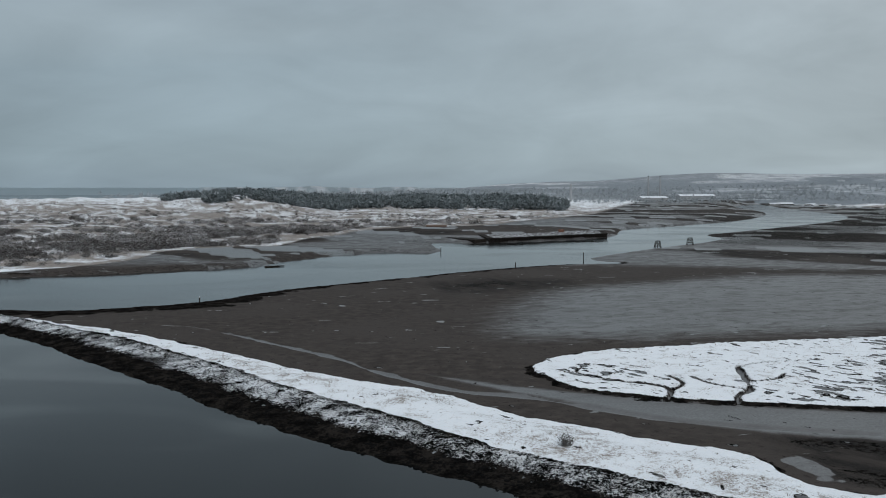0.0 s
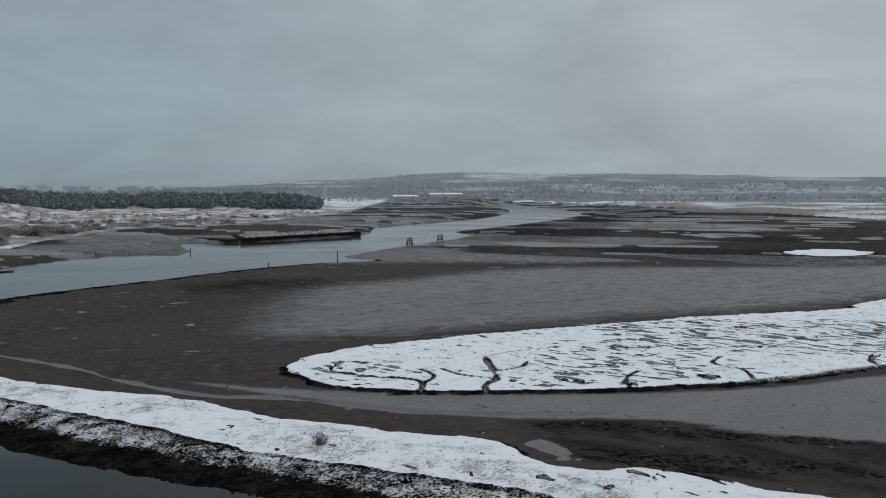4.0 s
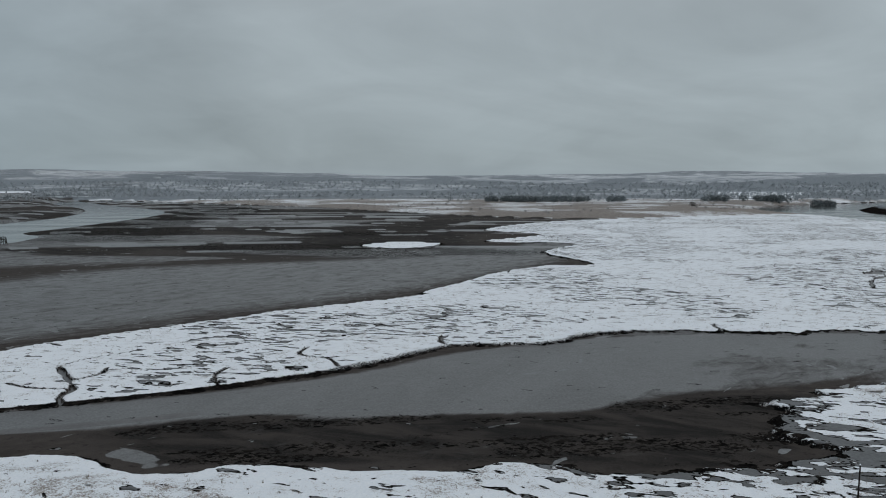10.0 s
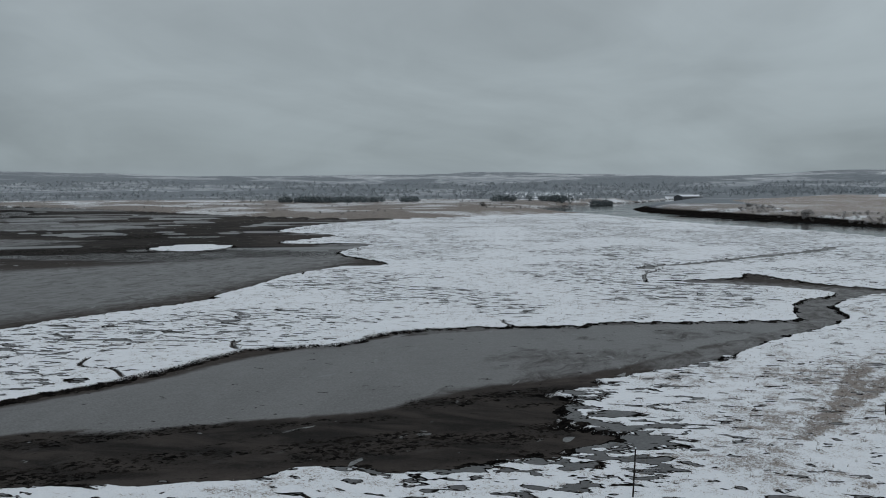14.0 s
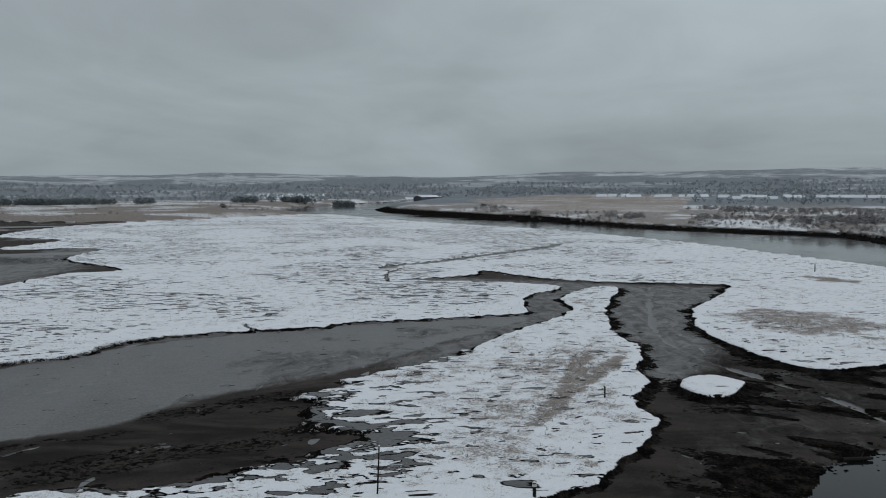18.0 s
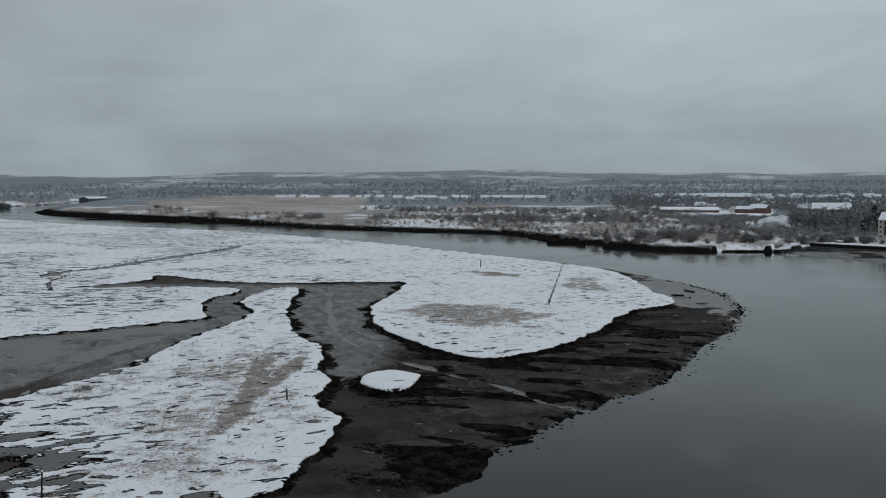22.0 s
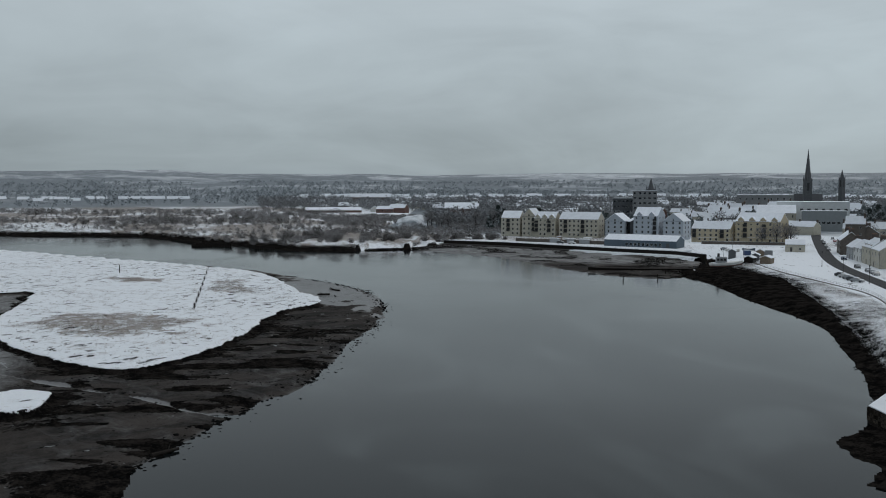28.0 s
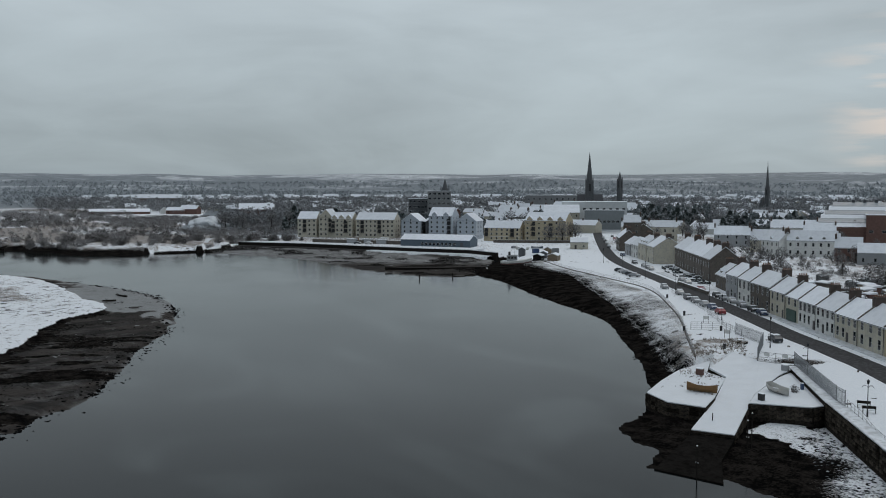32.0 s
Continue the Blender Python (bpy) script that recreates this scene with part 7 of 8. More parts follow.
CARS = [make_car(p, lab) for p, lab in zip(CAR_PAINT, ("dark parked car with snow on its roof", "silver parked car with snow on its roof", "dark red parked car with snow on its roof", "blue parked car with snow on its roof", "white parked car with snow on its roof"))]
ROAD_TURN = math.degrees(math.atan2(-211 + 155, 219 - 124))
SPOTS = [(132.5, -152.8, 0), (218.7, -204.9, 1), (204.7, -197.5, 4), (194.1, -190.3, 0), (188.2, -187.2, 1), (180.7, -182.8, 1), (175.4, -180.1, 3), (168.1, -175.1, 2), (194.0, -201.4, 0), (188.2, -197.9, 1), (182.4, -194.8, 4),
         (175.0, -190.4, 1), (167.2, -185.7, 0), (161.4, -182.3, 3), (296.0, -262.1, 0), (281.3, -253.9, 1), (275.4, -250.4, 1), (270.2, -247.1, 4), (231.8, -225.2, 1), (225.4, -221.3, 4), (208.3, -209.8, 2), (331.4, -286.7, 3)]
first = {}
for x, y, k in SPOTS:
    m = pose(x, y, 3.72, 0, 0, ROAD_TURN + (180 if (int(x) % 3 == 0) else 0))
    if k not in first:
        first[k] = CARS[k]
        CARS[k].matrix_world = m
    else:
        copy_thing(CARS[k], m)
for k in range(5):
    copy_thing(CARS[(1, 0, 1, 4, 0)[k]], pose(252.1 + 4.6 * k, -222.7 - 2.4 * k, 3.72, 0, 0, ROAD_TURN + 52))
for k in range(9):
    copy_thing(CARS[(0, 1, 3, 4, 1, 0, 2, 1, 0)[k]], pose(372 + 11 * k, -318.0 - 8.6 * k + (4 if k % 2 else -4), 3.75, 0, 0, ROAD_TURN - 8))
for x, y, k, turn in ((436, -252, 3, 60), (431, -257, 2, 60), (470, -226, 4, 40), (476, -222, 0, 40), (400, -275, 1, 20)):
    copy_thing(CARS[k], pose(x, y, 3.75, 0, 0, turn))


# ---- railings, fences, lamps
def railing(line, height, spacing, label, rails=(1.05, 0.62, 0.2), post=0.035, name="railing"):
    p = np.asarray(line, float)
    seg = np.linalg.norm(np.diff(p, axis=0), axis=1)
    total = np.concatenate([[0], np.cumsum(seg)])
    s = np.arange(0, total[-1], spacing)
    xs, ys = np.interp(s, total, p[:, 0]), np.interp(s, total, p[:, 1])
    zs = np.maximum(ground_zs(xs, ys), 3.0)
    r = thing(name, Matrix(), label, name)
    bm = tube((0, 0, -0.3), (0, 0, height), post, post, 6)
    me = bpy.data.meshes.new("post")
    bm.to_mesh(me)
    bm.free()
    me.materials.append(M_METAL)
    for x, y, z in zip(xs, ys, zs):
        shared("post", me, r, pose(x, y, z))
    for h in rails:
        bm = bmesh.new()
        for k in range(len(s) - 1):
            bm_tube(bm, (xs[k], ys[k], zs[k] + h * height), (xs[k + 1], ys[k + 1], zs[k + 1] + h * height), 0.026, 0.026, 5)
        part("rail", bm, M_METAL, r)
    return r


railing(spline([(330, -240), (293, -224), (265.3, -215), (241.5, -207.6), (229, -203.5), (212, -194.5), (188, -177), (166.5, -160), (144.5, -140.5), (128, -126)], 4, False), 1.15, 2.2, "grey steel railing along the top of the river bank")
railing([(210, -199.5), (190, -187), (172, -174.5), (150, -158), (140, -152)], 1.2, 1.6, "low grey railing between the bank and the parked cars")
railing([(88.2, -115.2), (74.6, -104.1), (55, -88)], 1.1, 1.9, "black iron railing on top of the harbour wall")
railing([(398, -250), (430, -234), (460, -219), (495, -202), (528, -174)], 1.0, 3.0, "thin railing along the quay edge", rails=(1.0, 0.5))


def palisade(line, height, label, gap=0.32):
    p = np.asarray(line, float)
    seg = np.linalg.norm(np.diff(p, axis=0), axis=1)
    total = np.concatenate([[0], np.cumsum(seg)])
    s = np.arange(0, total[-1], gap)
    xs, ys = np.interp(s, total, p[:, 0]), np.interp(s, total, p[:, 1])
    f = thing("palisade_fence", Matrix(), label, "fence")
    me = bpy.data.meshes.new("pale")
    bm = bm_box(bmesh.new(), -0.035, 0.035, -0.02, 0.02, 0.05, height)
    bm.to_mesh(me)
    bm.free()
    me.materials.append(M_METAL)
    t = math.degrees(math.atan2(p[1][1] - p[0][1], p[1][0] - p[0][0]))
    for x, y in zip(xs, ys):
        shared("pale", me, f, pose(x, y, 3.65, 0, 0, t))
    for h in (0.4, height - 0.4):
        bm = bmesh.new()
        for a, b in zip(p[:-1], p[1:]):
            bm_tube(bm, (*a, 3.65 + h), (*b, 3.65 + h), 0.04, 0.04, 5)
        part("rail", bm, M_METAL, f)
    for a in p:
        part("post", tube((*a, 3.2), (*a, 3.65 + height + 0.1), 0.06, 0.06, 6), M_METAL, f)
    return f


palisade([(143.4, -153.4), (131.0, -147.5), (126.5, -141.5), (119.3, -132.5)], 2.5, "grey steel palisade fence beside the slipway")
palisade([(113.2, -134.8), (91.3, -116.9), (88.4, -115.0)], 2.5, "grey steel palisade fence on the harbour wall", 0.3)
g = thing("double_gate", Matrix(), "closed steel mesh gate across the slipway", "gate")
for k in range(2):
    ax, ay = 119.3 + (113.2 - 119.3) * k / 2, -132.5 + (-134.8 + 132.5) * k / 2
    bx, by = 119.3 + (113.2 - 119.3) * (k + 1) / 2, -132.5 + (-134.8 + 132.5) * (k + 1) / 2
    bm = bmesh.new()
    for z in (3.8, 4.6, 5.5):
        bm_tube(bm, (ax, ay, z), (bx, by, z), 0.04, 0.04, 6)
    for x, y in ((ax, ay), (bx, by)):
        bm_tube(bm, (x, y, 3.7), (x, y, 5.6), 0.05, 0.05, 6)
    bm_tube(bm, (ax, ay, 3.8), (bx, by, 5.5), 0.03, 0.03, 6)
    leaf = part("gate_leaf", bm, M_METAL, g)
    mx, my = (ax + bx) / 2, (ay + by) / 2
    part("notice_board", (lambda b: (bmesh.ops.transform(b, matrix=pose(mx, my, 4.9, 0, 0, 20), verts=b.verts), b)[1])(box(-0.5, 0.5, -0.03, 0.03, 0, 0.55)), M_FRAME, leaf, "plain pale notice board")


def lamp_post(x, y, z, height=5.0, label="black twin-arm lamp post in the snow"):
    l = thing("street_lamp", pose(x, y, z, 0, 0, 30), label, "street lamp", "street lamps")
    part("base", tube((0, 0, -0.2), (0, 0, 0.9), 0.14, 0.10, 8), M_BLACK, l)
    part("column", tube((0, 0, 0.9), (0, 0, height - 0.5), 0.07, 0.05, 8), M_BLACK, l)
    bm = bmesh.new()
    for s in (-1, 1):
        pts = [(0, 0, height - 1.0), (s * 0.3, 0, height - 0.7), (s * 0.6, 0, height - 0.75), (s * 0.75, 0, height - 1.0)]
        for a, b in zip(pts[:-1], pts[1:]):
            bm_tube(bm, a, b, 0.03, 0.03, 5)
    part("arm", bm, M_BLACK, l)
    part("lantern", tube((0, 0, height - 0.5), (0, 0, height - 0.05), 0.12, 0.2, 8), M_GLASS, l)
    part("cap", tube((0, 0, height - 0.05), (0, 0, height + 0.15), 0.22, 0.04, 8), M_BLACK, l)
    return l


lamp_post(83.4, -112.9, 3.7)
lamp_post(106.3, -129.5, 3.7, 5.4)
for x, y in ((128, -146), (160, -167), (184, -188), (212, -203), (246, -222), (276, -238), (306, -254)):
    lamp_post(x, y, 3.7, 6.0, "slim dark lamp post beside the road")


def bench(x, y, z, turn):
    b = thing("bench", pose(x, y, z, 0, 0, turn), "snowy iron bench facing the harbour", "bench", "benches")
    part("seat", box(-0.9, 0.9, -0.25, 0.25, 0.42, 0.5), M_SNOW, b, "snow-covered seat")
    part("backrest", box(-0.9, 0.9, 0.24, 0.30, 0.55, 0.95), M_TIMBER, b)
    for s in (-0.8, 0.8):
        part("leg", box(s - 0.04, s + 0.04, -0.25, 0.3, 0, 0.6), M_BLACK, b)


bench(87.0, -117.2, 3.7, 220)
bench(84.6, -115.0, 3.7, 220)

# ---- slipway and harbour walls
JETTY = [(113.8, -101.0), (119.5, -109.5), (124.8, -118.7), (128.5, -130.5), (120.7, -121.5), (115.3, -120.3), (105.5, -107.3), (101.7, -101.4), (107.2, -99.1)]


def rounded_quay(name, outline, z1, label, wall_mat=M_WALL_STONE, z0=-0.6):
    q = thing(name, Matrix(), label, "quay")
    part("masonry", prism(outline, z0, z1), wall_mat, q, "dark weedy masonry")
    c = np.mean(np.asarray(outline, float), axis=0)
    inner = [(c[0] + (x - c[0]) * 0.985, c[1] + (y - c[1]) * 0.985) for x, y in outline]
    tops = [t + 0.14 for t in z1] if hasattr(z1, "__len__") else z1 + 0.14
    part("snow_cover", prism(inner, (min(z1) if hasattr(z1, "__len__") else z1) - 0.5, tops), M_QUAY_SNOW, q, "lying snow")
    n = len(outline)
    rr = random.Random(3)
    for k in range(n):
        (ax, ay), (bx, by) = outline[k], outline[(k + 1) % n]
        l = math.hypot(bx - ax, by - ay)
        t = math.degrees(math.atan2(by - ay, bx - ax))
        za, zb = (z1[k], z1[(k + 1) % n]) if hasattr(z1, "__len__") else (z1, z1)
        u = 0.0
        while u < l - 0.5:
            s = min(rr.uniform(0.9, 1.6), l - u)
            for row in range(3):
                zz = za + (zb - za) * (u + s / 2) / l - 0.14 - 0.62 * row
                if zz < 0.3:
                    continue
                o = shared("stone", STONE_MESH, q, pose(ax + (bx - ax) * (u + s / 2) / l, ay + (by - ay) * (u + s / 2) / l, zz - 0.28, rr.uniform(-2, 2), 0, t) @ Matrix.Diagonal((s * 0.95, 0.22 + rr.uniform(0, 0.1), 0.56, 1)))
            u += s
    return q


bm = bmesh.new()
bm_box(bm, -0.5, 0.5, -0.5, 0.5, -0.5, 0.5)
bmesh.ops.bevel(bm, geom=list(bm.edges), offset=0.06, segments=1, affect="EDGES")
STONE_MESH = bpy.data.meshes.new("stone")
bm.to_mesh(STONE_MESH)
bm.free()
STONE_MESH.materials.append(material("harbour_stone", (0.050, 0.042, 0.034), 0.9, vary=0.5, scale=3.0, bump=0.08, second=(0.016, 0.015, 0.014), per_object=0.7, spec=0.0))

rounded_quay("jetty", JETTY, 2.5, "stone jetty with snow on top beside the slipway")
RAMP = [(127.6, -135.4), (119.3, -133.2), (113.0, -136.6), (110.6, -128.0), (103.9, -114.2), (98.3, -106.3), (91.5, -96.3), (96.7, -93.4), (101.7, -101.4), (105.5, -107.3), (115.3, -120.3), (121.0, -122.2)]
rounded_quay("slipway", RAMP, [3.66, 3.66, 3.66, 3.1, 2.5, 2.1, 1.35, 1.35, 1.9, 2.2, 2.75, 3.2], "broad snow-covered slipway running down to the river")
SE_QUAY = [(99.3, -107.8), (103.2, -113.6), (110.0, -127.0), (112.4, -133.6), (92.4, -116.6), (92.6, -113.4)]
rounded_quay("small_quay", SE_QUAY, 2.9, "small stone quay under the harbour wall with snow on top")
harbour_wall = thing("harbour_wall", Matrix(), "long dark rubble-stone harbour wall below the railing", "harbour wall")
part("masonry", strip([(116.5, -136.9), (112.6, -133.9), (91.9, -116.4), (73.2, -102.0), (40, -75.8)], 0.8, 3.72, 0.0, 4.4), M_WALL_STONE, harbour_wall)
part("coping", strip([(112.4, -133.8), (91.8, -116.4), (73.1, -102.0), (40, -75.8)], 0.95, 3.72, 0.18, 0.16), M_SLUSH, harbour_wall, "snowy coping")
rr = random.Random(8)
for (ax, ay), (bx, by) in (((91.95, -115.45), (73.35, -101.05)), ((73.35, -101.05), (58.35, -89.35))):
    l = math.hypot(bx - ax, by - ay)
    t = math.degrees(math.atan2(by - ay, bx - ax))
    for row in range(5):
        u = rr.uniform(0, 0.6)
        while u < l - 0.4:
            s = rr.uniform(0.5, 1.1)
            shared("stone", STONE_MESH, harbour_wall, pose(ax + (bx - ax) * (u + s / 2) / l, ay + (by - ay) * (u + s / 2) / l, 3.3 - 0.58 * row, 0, 0, t) @ Matrix.Diagonal((s * 0.94, 0.2 + rr.uniform(0, 0.14), 0.5, 1)))
            u += s
slab = thing("ramp_toe", Matrix(), "dark wet concrete toe of the slipway in the river", "slipway toe")
part("slab", prism([(91.5, -96.3), (86.0, -88.0), (80.5, -82.5), (89.0, -79.6), (96.7, -93.4)], -0.9, [0.9, 0.66, 0.16, 0.14, 0.9]), material("wet_concrete", (0.013, 0.012, 0.011), 0.6, vary=0.5, scale=1.2, second=(0.008, 0.0075, 0.007), spec=0.0), slab)


def boat(x, y, z, turn, l, w, hull, label, lean=12, name="rowing_boat"):
    """A clinker dinghy: ribbed open hull with thwarts."""
    b = thing(name, pose(x, y, z, lean, 0, turn), label, "boat")
    bm = bmesh.new()
    rows = []
    n = 13
    for k in range(n):
        u = k / (n - 1)
        f = math.sin(math.pi * min(1, 0.12 + u * 0.88)) ** 0.55 if u < 0.98 else 0.12
        half = max(0.05, w / 2 * f)
        x0, sheer = (u - 0.5) * l, 1.0 + 0.40 * (2 * u - 1) ** 2
        rows.append([bm.verts.new((x0, s * half * q, h * sheer)) for s, q, h in ((-1, 1, 1), (-1, 0.82, 0.45), (-1, 0.3, 0.08), (1, 0.3, 0.08), (1, 0.82, 0.45), (1, 1, 1))])
    for a, c in zip(rows[:-1], rows[1:]):
        for i in range(5):
            bm.faces.new((a[i], a[i + 1], c[i + 1], c[i]))
    bm.faces.new(rows[0])
    bm.faces.new(rows[-1][::-1])
    geom = bmesh.ops.solidify(bm, geom=list(bm.faces), thickness=0.06)
    part("hull", bm, hull, b)
    for u in (-0.2, 0.15):
        part("thwart", box(u * l - 0.14, u * l + 0.14, -w * 0.42, w * 0.42, 0.48, 0.53), M_TIMBER_PALE, b)
    part("snow_in_hull", prism([(-0.34 * l, -0.24 * w), (0.1 * l, -0.28 * w), (0.30 * l, -0.18 * w), (0.30 * l, 0.18 * w), (0.1 * l, 0.28 * w), (-0.34 * l, 0.24 * w)], 0.35, 0.62), M_SNOW, b, "snow lying in the hull")
    return b


boat(109.4, -108.6, 2.66, 205, 4.8, 1.8, material("orange_varnish", (0.27, 0.165, 0.07), 0.5, vary=0.3, scale=2.0), "old orange-brown wooden boat resting on the snowy jetty", -14)
boat(101.6, -117.0, 3.0, 165, 5.0, 1.7, material("white_hull", (0.55, 0.55, 0.53), 0.5, vary=0.1), "upturned-edged white dinghy full of snow on the quay", 4)
for x, y, z, s, h, lab in ((99.6, -110.8, 2.95, 0.45, 1.1, "dark steel cabinet standing on the quay"), (101.6, -122.4, 3.0, 0.28, 1.0, "blue barrel standing on the quay")):
    t = thing("barrel" if "barrel" in lab else "steel_cabinet", pose(x, y, z), lab, "barrel" if "barrel" in lab else "cabinet")
    part("drum" if "barrel" in lab else "body", tube((0, 0, 0), (0, 0, h), s, s, 12) if "barrel" in lab else box(-s, s, -s * 0.6, s * 0.6, 0, h), material("blue_plastic", (0.04, 0.07, 0.14), 0.5) if "barrel" in lab else M_BLACK, t)
    part("lid", tube((0, 0, h), (0, 0, h + 0.06), s * 1.04, s * 1.04, 12) if "barrel" in lab else box(-s - 0.05, s + 0.05, -s * 0.6 - 0.05, s * 0.6 + 0.05, h, h + 0.07), M_SNOW, t)
for x, y in ((119.6, -118.6), (112.0, -131.0)):
    t = thing("brick_pier", pose(x, y, 2.5 if x > 115 else 3.2, 0, 0, 20), "short red brick pier capped with snow", "pier")
    part("pillar", box(-0.55, 0.55, -0.4, 0.4, -0.2, 1.2), M_RED_BRICK if x > 115 else M_GREY, t)
    part("cap", box(-0.62, 0.62, -0.47, 0.47, 1.2, 1.34), M_SNOW, t)
for x, y, h in ((87.4, -94.2, 5.0), (89.0, -96.8, 5.3), (83.0, -80.7, 4.6), (98.0, -99.0, 3.2)):
    t = thing("mooring_pole", pose(x, y, -0.3), "slim grey mooring pole beside the slipway", "pole", "mooring poles")
    part("shaft", tube((0, 0, -0.5), (0, 0, h), 0.08, 0.06, 8), M_TIMBER, t)
    part("cap", tube((0, 0, h), (0, 0, h + 0.1), 0.13, 0.06, 8), M_SNOW, t)
    part("bracket", box(-0.25, 0.25, -0.05, 0.05, h * 0.55, h * 0.55 + 0.12), M_METAL, t)

# ---- the quay before the flats
QUAY = [(528, -171.5), (495, -198.5), (459, -216.5), (427, -232.5), (401, -248.5), (378, -249.5)]
quay = thing("quay_wall", Matrix(), "dark timber-faced quay wall along the mud", "quay wall")
part("wall_face", strip(QUAY, 0.4, 3.75, 0.0, 4.2), M_TIMBER, quay)
part("kerb", strip(QUAY, 0.55, 3.75, 0.15, 0.14), M_SLUSH, quay, "snowy kerb")
part("deck", strip([(x + 4.1, y - 8.0) for x, y in QUAY[:-1]], 8.4, 3.72, 0.0, 0.6), M_QUAY_SNOW, quay, "snow-covered quay deck")
pm = bpy.data.meshes.new("fender_post")
bm = box(-0.24, 0.24, -0.2, 0.2, -1.0, 3.95)
bm.to_mesh(pm)
bm.free()
pm.materials.append(M_TIMBER_PALE)
for (ax, ay), (bx, by) in zip(QUAY[:-1], QUAY[1:]):
    l = math.hypot(bx - ax, by - ay)
    for k in range(int(l / 4.2)):
        u = (k + 0.5) * 4.2 / l
        d = Vector((by - ay, -(bx - ax), 0)).normalized() * -0.55
        shared("fender_post", pm, quay, pose(ax + (bx - ax) * u - d.x * -1, ay + (by - ay) * u - d.y * -1, 0))
m, w = frame_of(451.6, -236.0, 419.5, -259.9, 3.75)
hall = thing("quay_hall", m, "long low blue-grey boarded hall with snowy roof on the quay", "hall")
part("wall", gable_wall(w, 11, 3.6, 6.0), M_BLUE_BOARD, hall)
part("roof", gable_roof(w, 11, 3.6, 6.0, True, 0.6), M_ROOF_SNOW, hall)
for k in range(9):
    add_window(hall, pose(w * 0.32 + k * 2.3, 0, 0.6), (1.5, 1.4))
part("door", box(w * 0.86, w * 0.86 + 1.8, -0.06, 0.05, 0, 2.3), M_DARK_CLAD, hall)
part("garden_wall", box(-60, -4, 9, 9.5, 0, 1.8), M_STONE, thing("boundary_wall", m, "long low brown wall behind the quay", "wall"))
ochre_wall = thing("boundary_wall", Matrix(), "low brown stone wall before the ochre flats", "wall")
part("garden_wall", strip([(449, -294), (437, -309), (425, -326), (418, -337)], 0.25, 5.3, 0.0, 1.9), M_STONE, ochre_wall)
part("coping", strip([(449, -294), (437, -309), (425, -326), (418, -337)], 0.32, 5.3, 0.1, 0.1), M_SLUSH, ochre_wall, "snowy coping")
rr = np.random.default_rng(52)
for name, span, mat, lab in (("mud_shelf", (0.0, 0.46), M_SHELF_MUD, "dark stony mud banked against the quay wall"), ("snow_shelf", (0.42, 1.0), M_SLUSH, "trodden snow lying on the bank below the quay wall")):
    line = np.array(QUAY[:-1] + [(382, -249)], float)
    t = np.linspace(0, len(line) - 1, 90)
    t = t[(t / (len(line) - 1) >= span[0]) & (t / (len(line) - 1) <= span[1])]
    x, y = np.interp(t, np.arange(len(line)), line[:, 0]), np.interp(t, np.arange(len(line)), line[:, 1])
    reach = 5.5 + 4.5 * fbm(x * 1.7, y * 1.7, 9.0, 3, 53) * np.clip(np.minimum(t - t[0], t[-1] - t) * 3.0 + 0.1, 0, 1)
    bm = bmesh.new()
    lift = 0.03 if name == "snow_shelf" else 0.0
    rows = [[bm.verts.new((a - 0.456 * o * q, b + 0.89 * o * q, 2.02 + lift - h * q + rr.uniform(-0.05, 0.05))) for q, h in ((0.0, 0.0), (0.35, 0.15), (0.75, 0.3), (1.0, 1.6))] for a, b, o in zip(x, y, reach)]
    for p, q in zip(rows[:-1], rows[1:]):
        for i in range(3):
            bm.faces.new((p[i], q[i], q[i + 1], p[i + 1]))
    structure(name, bm, mat, lab, "bank")
for x, y, t in ((470, -234, 35), (478, -229, 35), (485, -223, 30)):
    c = thing("storage_container", pose(x, y, 3.75, 0, 0, t), "pale storage container on the snowy quay", "container", "containers on the quay")
    part("box_body", box(-3, 3, -1.2, 1.2, 0, 2.4), M_GREY, c)
    part("roof_snow", box(-3, 3, -1.2, 1.2, 2.404, 2.55), M_SNOW, c)
    part("door", box(2.98, 3.04, -1.1, 1.1, 0.1, 2.3), M_METAL, c)
house(381.6, -296.0, 376.0, -303.0, 14, 3.4, 5.4, M_CREAM, "small cream shed with a sloping snowy roof", 3.8, (0.3,), 2, 1, (), name="shed", win=(0.9, 1.1))
house(364.5, -266.8, 360.5, -263.7, 3.6, 2.2, 3.1, M_TIMBER_PALE, "brown kiosk with snow on its roof by the quay", 3.75, (0.5,), 3, 1, (), name="kiosk", win=(0.9, 1.1))
house(370.5, -256.8, 367.0, -253.9, 3, 2.2, 3.0, M_DARK_CLAD, "small dark hut by the quay steps", 3.75, (0.5,), 2, 1, (), name="hut", win=(0.9, 1.1))
# stranded hulk on the mud and stakes beside it
w0 = thing("hulk", pose(349, -206, 0.2, 0, 0, 78), "long dark hulk lying on the mud below the quay", "hulk")
hb = bmesh.new()
rows = [[hb.verts.new((x, s * hw, z)) for s, hw, z in ((-1, h, 0.5 + r * 0.6), (-1, h * 0.7, -0.4), (1, h * 0.7, -0.4), (1, h, 0.5 + r * 0.6))] for x, h, r in ((-29, 0.3, 0.0), (-22, 2.0, -0.2), (-8, 2.6, 0.1), (8, 2.8, 0.5), (22, 2.2, 1.0), (29, 0.4, 1.6))]
for a, c in zip(rows[:-1], rows[1:]):
    for i in range(4):
        hb.faces.new((a[i], a[(i + 1) % 4], c[(i + 1) % 4], c[i]))
hb.faces.new(rows[0][::-1])
hb.faces.new(rows[-1])
part("hull", hb, M_TIMBER, w0, "rotten dark hull")
